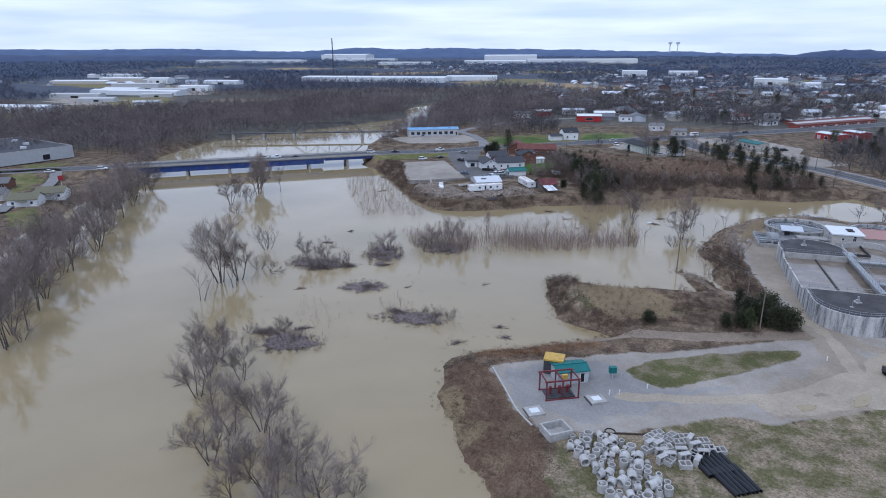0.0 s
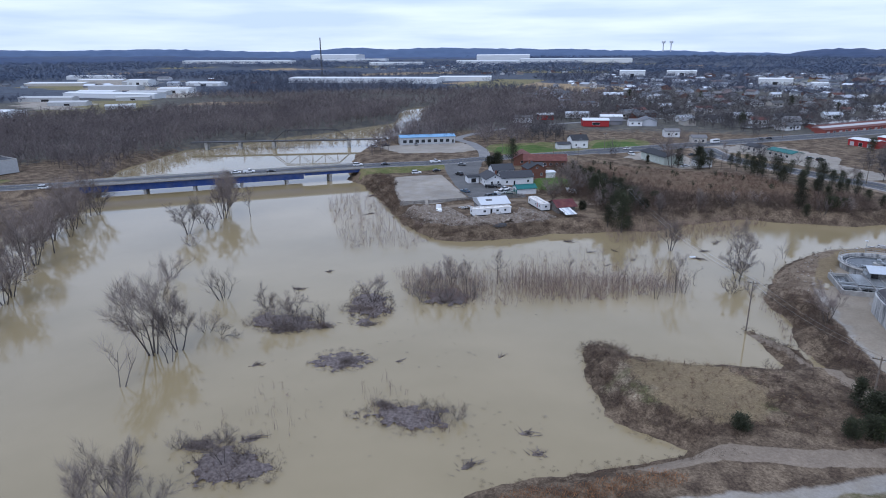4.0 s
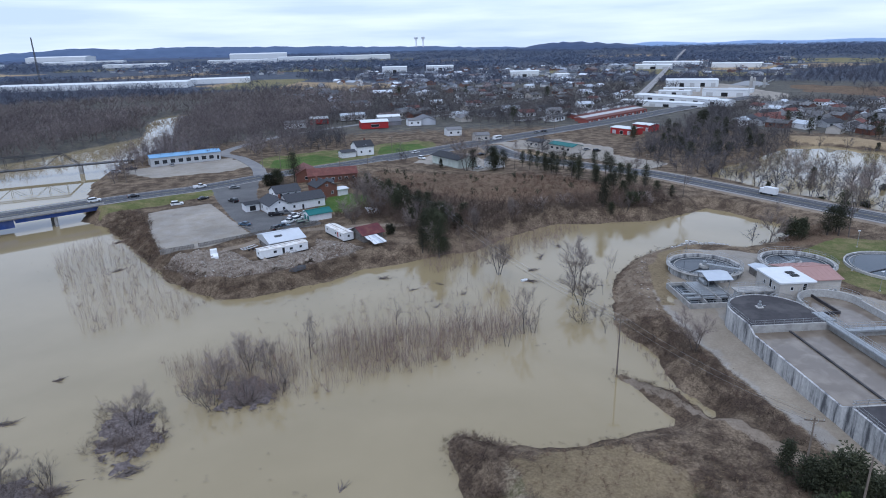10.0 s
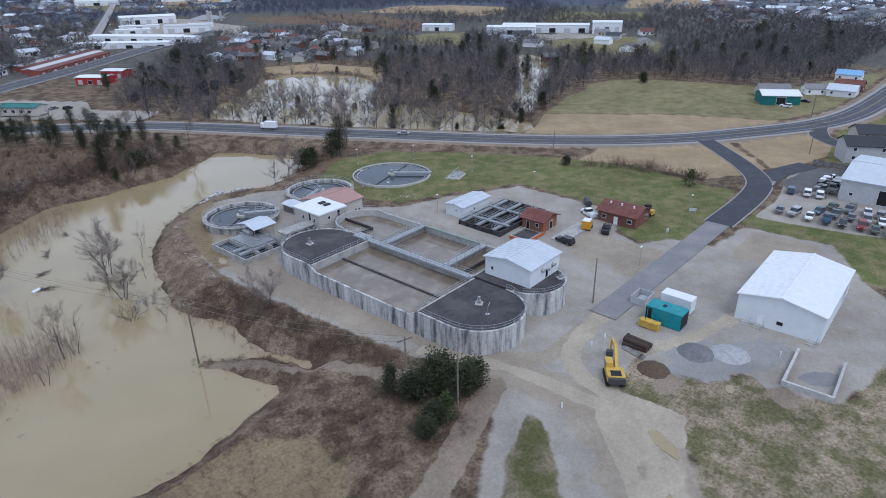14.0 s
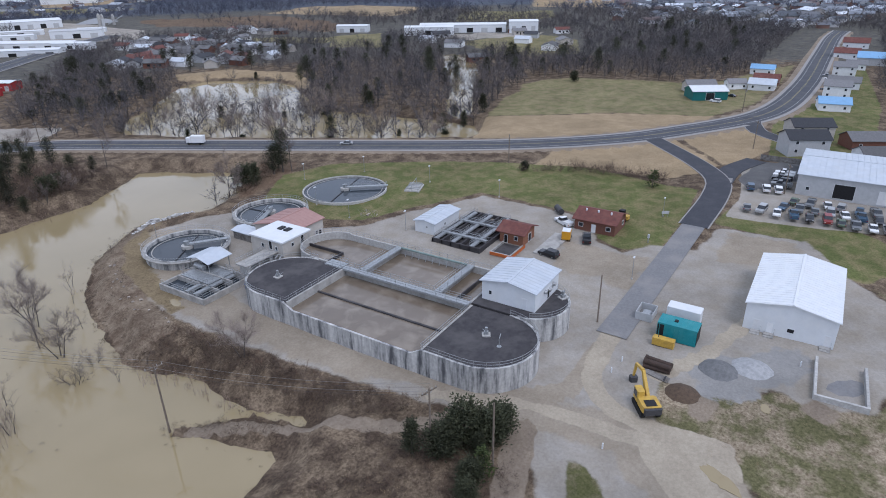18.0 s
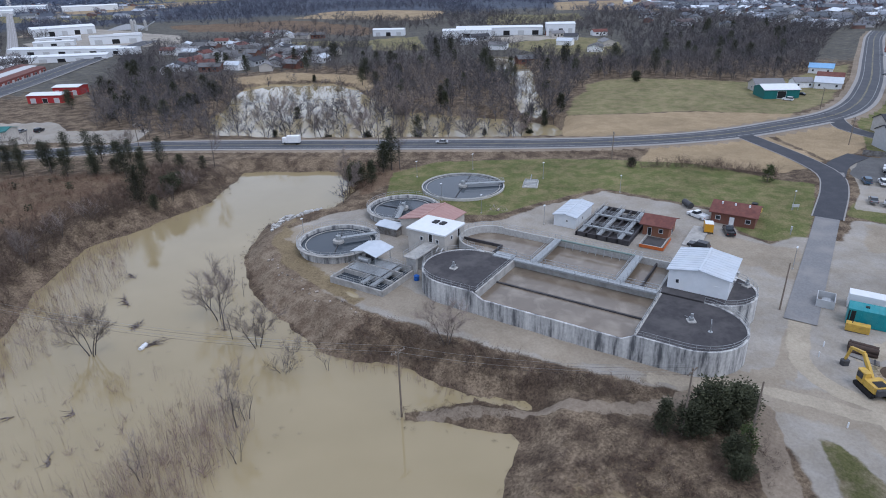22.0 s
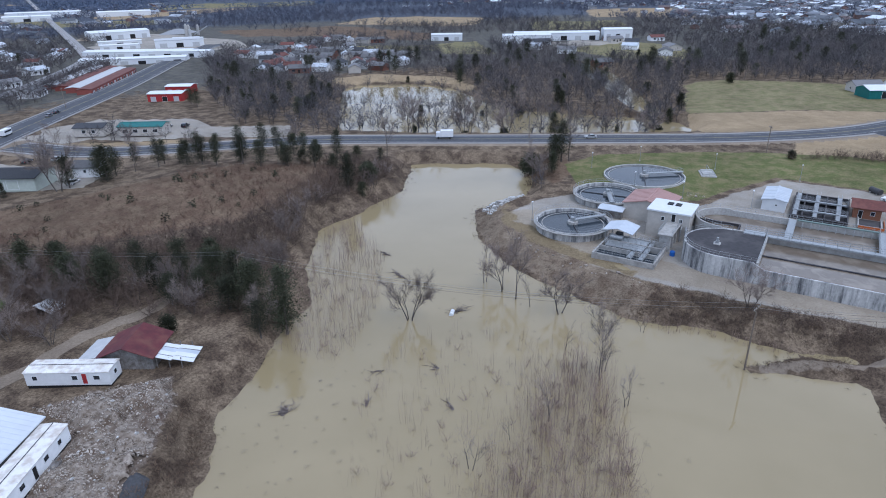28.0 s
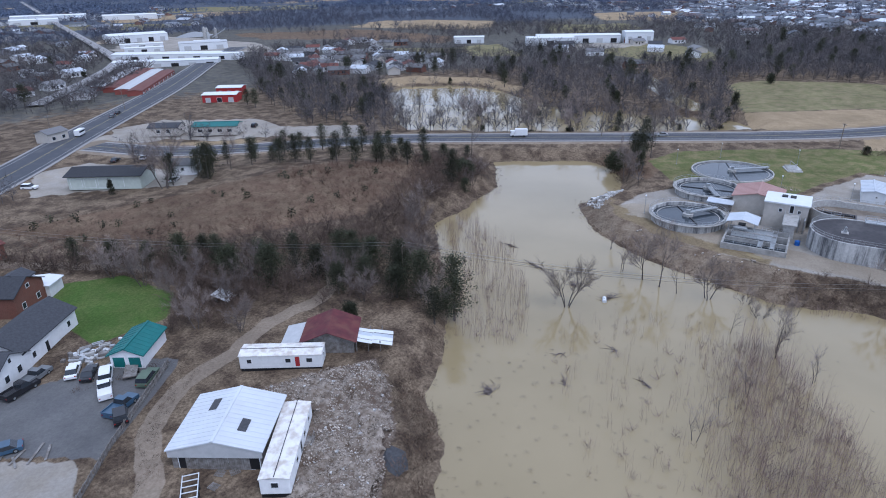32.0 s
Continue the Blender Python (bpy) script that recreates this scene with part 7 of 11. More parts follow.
LOW_BRUSH = [
    ([(18, 212), (25, 231), (31, 241), (39, 253), (50, 261), (60, 264), (56, 257), (46, 252), (38, 240), (32, 226), (27, 212)], 2.6, (0.3, 1.1), BRUSH, "sparse brown brush on the eroded bank"),
    ([(-24, 167), (-20, 170), (-14, 164), (-15, 152), (-9, 143), (2, 141), (-6, 137), (-17, 142), (-21, 153)], 2.0, (1.0, 2.4), SCRUB, "dense leafless bushes round the edge of the knoll"),
    ([(10, 163), (19, 163), (26, 153), (30, 140), (24, 137), (14, 139), (9, 148)], 2.1, (0.7, 1.9), SCRUB, "leafless bushes beside the cedars"),
    ([(20.5, 206), (28, 203), (29, 186), (31, 168), (32, 157), (28, 160), (25, 176), (23, 192)], 1.5, (0.9, 2.4), SCRUB, "leafless bushes on the plant bank"),
    ([(19, 203), (18.5, 211), (23, 213), (28, 207), (29.5, 190), (31.5, 168), (34, 152), (29, 155), (26, 167), (23, 178), (22, 196)], 1.3, (0.4, 1.2), BRUSH, "tangle of dark brown brush and brambles on the bank"),
    ([(17, 171), (21.5, 174), (16, 183), (11.5, 187.5), (14, 179)], 1.0, (0.4, 1.1), BRUSH, "low brown brush on the flooded track"),
    ([(20, 166), (27, 154), (33, 140), (24, 136), (12, 139), (8, 150), (8, 160), (14, 167)], 2.2, (0.4, 1.2), BRUSH, "low brown brush on the knoll"),
    ([(-24, 168), (-20, 171), (-14, 164), (-16, 150), (-8, 141), (4, 141), (14, 144), (4, 136), (-8, 137), (-17, 142), (-21, 153)], 1.25, (0.4, 1.3), BRUSH, "dark brush round the edge of the knoll"),
    ([(-15, 160), (-4, 163), (10, 163), (14, 150), (4, 142), (-10, 146)], 1.7, (0.2, 0.6), DRY_GRASS, "tufts of dead yellow grass on the knoll"),
    ([(-17, 75), (-22, 82), (-27, 89), (-33, 100), (-35.5, 111), (-28, 109), (-20, 94), (-13, 87), (-8, 80), (-4, 62), (-8, 60)], 1.15, (0.35, 1.0), BRUSH, "rough dead grass and brambles down the bank"),
    ([(-34, 113), (-28, 118.5), (-18, 125), (-6, 131), (4, 133.5), (4, 131.5), (-6, 127), (-20, 119), (-30, 112)], 1.2, (0.3, 0.9), BRUSH, "brush along the embankment edge"),
    ([(-142, 313), (-120, 283), (-97, 250), (-81, 236), (-70, 237), (-60, 242), (-50, 247), (-42, 255), (-44, 259), (-54, 250), (-70, 242), (-82, 242), (-96, 256), (-112, 282), (-124, 312), (-138, 322)], 1.35, (0.5, 1.9), BRUSH, "brown brush and brambles along the village shore"),
    ([(-76, 300), (-60, 290), (-75, 281), (-84, 276), (-86, 270), (-77, 272), (-70, 281), (-58, 287), (-57, 292)], 1.6, (0.3, 1.2), BRUSH, "weeds and brambles along the fence"),
    ([(-42, 300), (-20, 290), (0, 282), (24, 295), (60, 296), (78, 304), (72, 330), (40, 312), (8, 306), (-20, 326), (-44, 350), (-58, 372), (-66, 372), (-44, 330)], 2.2, (1.2, 3.4), SCRUB, "dense leafless scrub on the hillside"),
    ([(-42, 300), (-24, 268), (-6, 272), (6, 284), (26, 297), (62, 298), (74, 306), (66, 318), (40, 306), (6, 302), (-20, 318), (-40, 344), (-52, 366), (-60, 366), (-42, 326)], 3.0, (2.6, 5.2), SCRUB, "leafless thicket of young trees on the hillside"),
    ([(-40, 392), (-4, 362), (52, 330), (70, 330), (48, 314), (8, 310), (-18, 330), (-44, 366)], 2.6, (0.4, 1.3), BRUSH, "dead grass tufts on the hilltop field"),
    ([(80, 258), (98, 268), (105, 277), (112, 262), (100, 256), (84, 250)], 1.8, (0.5, 2.2), BRUSH, "brown scrub beside the pond"),
    ([(144, 190), (156, 177), (158, 152), (154, 150), (151, 176), (140, 196)], 1.6, (1.2, 3.6), SCRUB, "leafless hedgerow along the field edge"),
    ([(-60, 262), (-36, 266), (-25, 264), (-28, 259), (-42, 256)], 1.7, (0.4, 1.3), BRUSH, "brush at the water's edge"),
    ([(-56, 300), (-42, 312), (-36, 330), (-26, 318), (-30, 300), (-44, 293)], 1.9, (1.8, 4.6), SCRUB, "leafless scrub behind the garage"),
]
LOW_BRUSH += [
    ([(24, 352), (52, 334), (68, 322), (62, 304), (30, 303), (4, 311), (10, 326)], 3.4, (1.0, 2.8), RUSSET, "russet-brown leafless bushes on the hillside"),
    ([(-44, 372), (-18, 338), (6, 318), (2, 310), (-20, 326), (-48, 360)], 3.0, (1.0, 2.6), RUSSET, "russet-brown leafless bushes on the hillside"),
    ([(20, 208), (26, 212), (29, 200), (31, 178), (33, 160), (30, 162), (26, 180), (24, 196)], 3.2, (0.6, 1.6), RUSSET, "russet brambles on the plant bank"),
    ([(-16, 158), (-4, 162), (12, 160), (24, 150), (28, 141), (10, 141), (-6, 141), (-14, 148)], 2.8, (0.5, 1.5), RUSSET, "russet brambles on the knoll"),
    ([(-140, 316), (-116, 282), (-94, 250), (-80, 240), (-60, 245), (-46, 256), (-50, 260), (-66, 248), (-84, 246), (-96, 258), (-116, 290), (-132, 322)], 2.6, (0.5, 1.6), RUSSET, "russet brambles along the village shore"),
]
for poly, spacing, hr, mat, label in LOW_BRUSH:
    stuff("bank_brush", label, "brush", fill(poly, spacing * 0.8), BUSHY if mat in (SCRUB, RUSSET) else FUZZ_LOW, (hr[0] * 1.2, hr[1] * 1.25), mat, 1.2, None, "bank brush")
stuff("bank_trees", "leafless grey-brown trees crowding the river bank", "trees", fill([(-128, 86), (-158, 118), (-176, 150), (-202, 194), (-236, 245), (-256, 258), (-262, 244), (-242, 206), (-226, 178), (-212, 156), (-184, 118), (-150, 76)], 7.5), FUZZ, (6, 11), TWIG, 1.1, WATER_Z)
BLADES = [twig_template(500 + i, n=16, trunk=False, wide=0.9, width=0.05) for i in range(4)]
for poly, spacing, label in (([(0, 90), (9, 98), (20, 104), (40, 116), (48, 120), (54, 111), (64, 103), (70, 94), (80, 60), (20, 20), (-3, 52), (-8, 80)], 1.9, "rough winter grass in tufts on the spoil ground"),):
    stuff("grass_tufts", label, "grass", fill(poly, spacing), BLADES, (0.15, 0.4), DRY_GRASS, 1.6, None, "grass tufts")


stuff("rust_grass", "tall rust-brown dead grass along the embankment", "grass", fill([(-29, 109.5), (-24, 111), (-10, 118.8), (-4, 122.5), (-8, 124), (-20, 117), (-30, 112)], 0.6), BLADES, (0.7, 1.5), RUST_GRASS, 0.8, None, "grass tufts")
stuff("dead_grass", "pale dead grass in tufts on the knoll", "grass", fill([(-14, 158), (-2, 162), (12, 158), (20, 150), (16, 143), (2, 140), (-8, 142), (-13, 150)], 1.0), BLADES, (0.2, 0.55), DRY_GRASS, 1.5, None, "grass tufts")


shore = []
for (x0, y0), (x1, y1) in zip(EAST_LAND, EAST_LAND[1:]):
    if min(x0, x1) > -150 and max(x0, x1) < 110 and min(y0, y1) > 55 and max(y0, y1) < 320:
        k = int(math.hypot(x1 - x0, y1 - y0) / 0.45)
        f = rng.uniform(0, 1, k)
        shore.append(np.stack([x0 + (x1 - x0) * f + rng.normal(0, 1.1, k), y0 + (y1 - y0) * f + rng.normal(0, 1.1, k)], axis=1))
shore = np.concatenate(shore)
shore_z = np.maximum(height(shore[:, 0], shore[:, 1]), WATER_Z) - 0.04
v = scatter(shore, FUZZ_LOW, np.full(len(shore), 1.4), rng.uniform(0.15, 0.75, len(shore)), shore_z)
tagged(new("shore_litter", from_arrays("shore_litter", v, np.arange(len(v)).reshape(-1, 3), BRUSH)), "dead twigs and drift caught along the water's edge", "driftwood", kind="stuff")


def drift_pile(x, y, length, width, turn, n, seed):
    """A raft of broken branches and reeds, low on the water."""
    r = random.Random(seed)
    g = Geo()
    for i in range(n):
        u, v = r.gauss(0, 0.36) * length, r.gauss(0, 0.36) * width
        a = r.uniform(-0.7, 0.7) + (0 if r.random() < 0.7 else 1.4)
        l = r.uniform(0.5, 2.2)
        z = r.uniform(-0.1, 0.35) * max(0.2, 1 - abs(u / length))
        g.tube((u, v, z), (u + math.cos(a) * l, v + math.sin(a) * l, z + r.uniform(-0.1, 0.22)), r.uniform(0.03, 0.1), 0.02, sides=3, cap=False)
    mat_geo = Geo()
    m = 18
    ring = [(math.cos(6.283 * k / m) * length * 0.75 * (0.7 + 0.4 * r.random()), math.sin(6.283 * k / m) * width * 0.75 * (0.7 + 0.4 * r.random())) for k in range(m)]
    mat_geo.prism([(x * 0.7, y * 0.7) for x, y in ring], -0.3, 0.05)
    t = thing("driftwood_pile", "raft of grey-brown drift branches and reeds floating on the flood", "driftwood", pose(x, y, WATER_Z, 0, 0, turn), "drift piles")
    tagged(part("branch_raft", g, DRIFT, t), kind="stuff")
    if n > 90:
        k = int(n * 0.5)
        p = np.stack([rng.normal(0, 0.33, k) * length, rng.normal(0, 0.3, k) * width], axis=1)
        v = scatter(p, FUZZ_LOW, np.ones(k), rng.uniform(0.6, 1.7, k), np.full(k, -0.1))
        tagged(part("brush", from_arrays("brush", v, np.arange(len(v)).reshape(-1, 3), TWIG), None, t, "drowned twiggy brush"), kind="stuff")
    part("reed_mat", mat_geo, DRIFT, t, "matted reeds and leaves")
    return t


for k, (x, y, l, w, turn, n) in enumerate((
        (-91, 157, 6.5, 2.6, 30, 200), (-84, 161, 4.0, 2.2, 20, 110), (-78, 173, 4.4, 2.6, 10, 180), (-74, 165, 3.0, 1.4, 20, 60), (-70, 146, 4.2, 2.4, 60, 130), (-56, 133, 4.2, 1.4, -20, 100), (-60, 184, 5.0, 2.2, 20, 120),
        (-81, 113, 5.5, 2.2, 20, 130), (-74, 117, 3.0, 1.3, 40, 60), (-100, 196, 1.7, 0.5, 15, 18), (-102, 181, 2.6, 0.9, 0, 40), (-88, 140, 1.6, 0.7, 40, 22), (-70, 108, 2.4, 1.0, 10, 40), (-37, 121, 2.6, 1.2, 60, 34),
        (4, 239, 3.4, 0.9, -20, 46), (12, 258, 4.0, 0.5, 70, 40), (7, 247, 2.2, 0.7, 30, 30), (20, 268, 3.0, 0.5, 80, 30), (-60, 150, 1.3, 0.5, 20, 12), (-40, 158, 1.0, 0.4, 60, 10), (-27, 127, 2.0, 0.9, 30, 26), (-30, 132, 2.0, 0.9, 10, 26),
        (-128, 292, 2.5, 0.9, 40, 34), (-116, 262, 2.6, 0.8, 50, 30), (-122, 302, 2.0, 0.7, 10, 24), (-22, 224, 1.4, 0.5, 50, 14), (-14, 232, 1.2, 0.5, 90, 12), (-28, 236, 1.4, 0.5, 20, 14), (-36, 246, 2.4, 1.4, 20, 34), (-20, 240, 1.2, 0.4, 140, 10))):
    drift_pile(x, y, l, w, turn, n, 60 + k)
float_white = thing("floating_tank", "white plastic tank floating among drift branches", "tank", pose(3.2, 239.2, WATER_Z, 0, 0, 20))
part("body", Geo().tube((-0.9, 0, 0.15), (0.9, 0, 0.15), 0.42, sides=10), WHITE_METAL, float_white)
part("cap", Geo().tube((0, 0, 0.5), (0, 0, 0.68), 0.15, sides=8), WHITE_METAL, float_white)
# a bare dead tree with pale limbs on the plant's bank
bare_tree("wide", 28, 189, 0.85, 40, None, "on the brushy bank", "trees on the plant bank")
for key, x, y, s in (("cedar", 24, 151.5, 1.0), ("cedar_b", 26, 148, 1.3), ("cedar_b", 29, 146.5, 1.4), ("cedar_b", 31, 143.4, 1.3), ("cedar_b", 33.5, 143.2, 1.15), ("cedar", 28, 143.5, 0.8), ("young", 25, 141.2, 0.95), ("cedar_b", 4, 138.4, 0.8), ("cedar_b", 20.5, 141.2, 0.75), ("cedar_b", 23.5, 142.2, 0.9)):
    evergreen(key, x, y, s, "on the knoll", "cedars on the knoll")
for key, x, y, s in (("cedar_b", 96, 265, 1.7), ("pine", 106, 258, 1.2), ("pine_b", 103, 259, 1.15), ("pine_b", 108, 262, 1.0)):
    evergreen(key, x, y, s, "beside the pond", "evergreens by the pond")
bare_tree("tall_b", 108, 256, 1.3, None, None, "beside the pond evergreens", "trees on the plant bank")
for key, x, y, s in (("young", 148, 153, 1.25), ("cedar_b", 145, 192, 0.75), ("cedar", 211, 243, 1.45), ("cedar", 211, 257, 1.1), ("pine", 186, 248, 0.9), ("cedar", 196, 244, 1.2)):
    evergreen(key, x, y, s, "at the edge of the field", "evergreens by the field")
# evergreens and trees of the village hillside
for key, x, y, s in (("big_pine", -19, 262, 1.05), ("pine", -24, 263.5, 0.8), ("cedar_c", -20, 269, 1.3), ("pine_b", -17, 265, 0.75), ("big_pine", -19, 275, 0.85), ("cedar_c", -22.5, 273, 1.2), ("pine", -22, 281, 0.9), ("cedar_c", -16, 284, 1.25), ("big_pine", -21, 288, 0.8),
                     ("cedar_c", -25, 291, 1.1), ("pine_b", -24, 298, 0.95), ("cedar_c", -14, 290, 1.0), ("cedar_c", -31, 298, 1.3), ("pine", -28, 304, 0.85), ("cedar_c", -33, 308, 1.2), ("pine_b", -31, 314, 0.9), ("cedar_c", -35, 321, 1.1), ("cedar_b", -34, 275.5, 0.75),
                     ("pine", -38, 328, 0.8), ("cedar_c", -29, 321, 0.9), ("cedar_b", -12, 279, 1.1), ("cedar_c", -41, 336, 1.0), ("pine_b", -45, 344, 0.8), ("cedar_b", -8, 296, 0.9), ("cedar_c", -27, 284, 0.9)):
    evergreen(key, x, y, s * rng.uniform(0.9, 1.1), "on the village bank", "evergreens on the village bank")
for key, x, y, s in (("tall_a", -21, 266, 0.8), ("tall_b", -15, 274, 0.8), ("wide", -27, 278, 0.7), ("tall_c", -24, 285, 0.8), ("slim_b", -29, 292, 0.9), ("tall_b", -34, 300, 0.8), ("tall_a", -38, 313, 0.8), ("wide", -45, 331, 0.75), ("slim", -12, 270, 0.9), ("tall_c", -6, 277, 0.8), ("wide", -50, 298, 0.7), ("tall_c", -47, 290, 0.6)):
    bare_tree(key, x, y, s, None, None, "among the bank evergreens", "village trees")
for i, (x, y) in enumerate(((32, 367), (35, 363), (37, 359), (40, 352), (44, 345), (46, 342), (48, 338), (50, 335), (53, 327), (56, 318), (57, 322), (55, 330), (6, 377), (14, 376), (17, 374), (20, 377), (45, 296), (43, 300))):
    evergreen(("pine", "cedar_c", "big_pine", "pine_b", "cedar_c")[i % 5], x + rng.uniform(-3, 3), y + rng.uniform(-3, 3), rng.uniform(0.65, 1.15), "on the hilltop", "hilltop evergreens")
for x, y, s in ((84, 258, 1.2), (140, 296, 1.3), (148, 284, 1.2), (134, 312, 1.4), (162, 262, 1.2), (120, 330, 1.3), (150, 352, 1.4), (168, 326, 1.3), (182, 310, 1.4), (190, 300, 1.2), (176, 246, 1.1)):
    bare_tree(("tall_a", "tall_b", "wide")[int(x) % 3], x, y, s, None, None, "beside the flooded pond", "trees by the pond")
    evergreen(("cedar", "pine_b", "cedar_b")[int(x) % 3], x + rng.uniform(4, 9), y + rng.uniform(-5, 5), rng.uniform(0.8, 1.3), "beside the flooded pond", "evergreens by the pond")
for key, x, y, s in (("pine", 54, 370, 1.3), ("pine_b", 58, 362, 1.2), ("pine", 65, 343, 1.2), ("pine_b", 68, 338, 1.1), ("pine", 63, 348, 1.1), ("pine_b", 68, 324, 1.1), ("pine", 72, 320, 1.05), ("pine_b", 65, 330, 1.15), ("pine", 38, 368, 0.95),
                     ("pine_b", 34, 374, 0.9), ("pine", 30, 378, 0.85), ("cedar", 12, 369, 1.35), ("cedar", -10, 385, 0.9), ("pine_b", 74, 310, 0.95), ("pine", 46, 372, 1.0), ("cedar_b", 56, 300, 1.5), ("cedar_b", 60, 304, 1.3), ("pine_b", 70, 334, 1.1), ("pine", 61, 355, 1.2)):
    evergreen("cedar_c" if rng.uniform() < 0.4 else key, x + rng.uniform(-2, 2), y + rng.uniform(-2, 2), s * rng.uniform(0.65, 1.1), "on the hilltop", "hilltop evergreens")
bare_tree("wide", 1, 375, 1.65, None, None, "beside the low store", "village trees")
for key, x, y, s in (("tall_b", 24, 372, 1.0), ("tall_a", 42, 366, 0.9), ("tall_c", 74, 352, 0.8), ("tall_b", 80, 312, 1.1), ("wide", -44, 322, 0.9), ("tall_c", -46, 308, 0.8), ("wide", -40, 300, 0.7), ("bush_b", 52, 297, 1.2), ("bush_a", 60, 300, 1.3), ("tall_c", 8, 288, 0.7), ("bush_b", 20, 296, 1.2), ("bush_b", 30, 300, 1.1)):
    bare_tree(key, x, y, s, None, None, "on the scrubby hillside", "village trees")
for p in fill([(-40, 390), (-4, 362), (52, 330), (66, 322), (48, 314), (8, 312), (-18, 332), (-44, 366)], 8.5, jitter=1.3, keep=0.6):
    evergreen("shrub", p[0], p[1], rng.uniform(0.6, 1.5), "in the dead grass", "small cedars on the hilltop")
for key, x, y, s in (("pine", -79, 365, 1.3), ("cedar_b", -86, 360, 1.5), ("cedar_b", -89, 358, 1.4)):
    evergreen(key, x, y, s, "beside the white house", "village evergreens")


# ---- the village on the far shore ----


def vpose(x, y, z=None, turn=0.0):
    return pose(x, y, height_at(x, y) if z is None else z, 0, 0, turn)


# low metal barn, its gable end to the water
barn = building("metal_barn", "grey metal barn with a pale roof and two dark roof panels", -5.4, -5.8, 5.4, 5.8, 0.95, 3.3, 1.4, "x", OLD_WOOD, BARN_ROOF, turn=29, origin=(-67.8, 268.9), over=0.5, n_seams=12,
                doors=(("-x", -1.0, 0, 1.0, 2.0, DARK), ("-x", 4.2, 0, 1.6, 2.6, DARK), ("-x", -4.9, 0, 1.5, 2.4, DARK)))
part("fascia", Geo().add([(-5.75, -6.1, 2.2), (-5.75, 6.1, 2.2), (-5.75, 6.1, 3.25), (-5.75, 0, 4.7), (-5.75, -6.1, 3.25), (-5.55, -6.1, 2.2), (-5.55, 6.1, 2.2), (-5.55, 6.1, 3.25), (-5.55, 0, 4.7), (-5.55, -6.1, 3.25)],
                         [(0, 1, 2, 3, 4), (9, 8, 7, 6, 5), (0, 1, 6, 5), (1, 2, 7, 6), (2, 3, 8, 7), (3, 4, 9, 8), (4, 0, 5, 9)]), GREY_METAL, barn, "smooth grey metal gable")
for x0, y0 in ((-1.8, -2.8), (2.4, 2.6)):
    sgn = -1 if y0 < 0 else 1
    z = 3.3 + 1.4 * (1 - abs(y0) / 5.8) + 0.26
    part("roof_panel", Geo().add([(x0 - 1.2, y0 - 0.55, z - 0.14 * sgn * -1), (x0 + 1.2, y0 - 0.55, z + 0.14 * sgn), (x0 + 1.2, y0 + 0.55, z - 0.14 * sgn), (x0 - 1.2, y0 + 0.55, z - 0.14 * sgn)]
                                 + [(x0 - 1.2, y0 - 0.55, z - 0.3), (x0 + 1.2, y0 - 0.55, z - 0.3), (x0 + 1.2, y0 + 0.55, z - 0.3), (x0 - 1.2, y0 + 0.55, z - 0.3)],
                                 [(0, 1, 2, 3), (4, 7, 6, 5), (0, 1, 5, 4), (1, 2, 6, 5), (2, 3, 7, 6), (3, 0, 4, 7)]), DARK_STEEL, barn, "dark translucent roof sheet")
plank = Geo().box(-0.12, -0.03, 0, 0.12, 0.03, 2.3).mesh("plank", OLD_WOOD)
for i in range(30):
    if i in (7, 8, 9, 22, 23):
        continue
    p = new("plank", plank)
    p.parent = barn
    p.location = (-5.46, -4.2 + i * 0.28, 0)
    p.rotation_euler = (0, rng.uniform(-0.03, 0.03), radians(90))


def trailer(label, x, y, turn, length, wide, wall_mat, roof_mat, windows, door, z=None):
    t = thing("mobile_home", label, "trailer", vpose(x, y, z, turn), "old mobile homes")
    hl, hw = length / 2, wide / 2
    part("body", Geo().box(-hl, -hw, 0.45, hl, hw, 2.7, 0.08), wall_mat, t)
    part("skirt", Geo().box(-hl + 0.1, -hw + 0.1, -0.2, hl - 0.1, hw - 0.1, 0.45), DARK, t)
    r = part("roof", Geo().gable(-hl, -hw, hl, hw, 2.7, 0.22, "x", 0.08, 0.12), roof_mat, t, "white roof stained with rust")
    part("ridge_strip", Geo().box(-hl, -0.05, 3.05, hl, 0.05, 3.1), DARK_STEEL, r)
    for s in range(-4, 5):
        part("roof_seam", Geo().box(s * length / 9, -hw, 2.78, s * length / 9 + 0.05, hw, 2.84), GREY_METAL, r)
    for face, s, w in windows:
        px, py = (s, hw if face[0] == "+" else -hw) if face[1] == "y" else (hl if face[0] == "+" else -hl, s)
        opening(t, "window", px, py, 1.35, w, 0.9, face)
    face, s, mat = door
    opening(t, "door", s, hw if face[0] == "+" else -hw, 0.6, 0.9, 2.0, face, None, mat)
    return t


trailer("long white mobile home with a rust-stained roof beside the barn", -66.0, 260.2, 32, 14.8, 3.7, SIDING, TRAILER_ROOF, (("-x", 0.0, 1.0), ("-y", -3.0, 1.1), ("-y", 2.0, 1.1), ("-y", 5.0, 0.9), ("+y", 0, 1.0)), ("-y", -0.4, DARK))
part("porch_deck", Geo().box(-1, -0.8, 0, 1, 0.8, 0.5), OLD_WOOD, porch := thing("porch_steps", "small wooden porch steps beside the mobile home", "steps", vpose(-63.2, 259.4, None, 32)))
part("porch_rail", Geo().tube((-1, -0.75, 0.5), (-1, -0.75, 1.4), 0.05, sides=4).tube((-1, -0.75, 1.4), (1, -0.75, 1.4), 0.05, sides=4).tube((1, -0.75, 0.5), (1, -0.75, 1.4), 0.05, sides=4), OLD_WOOD, porch)
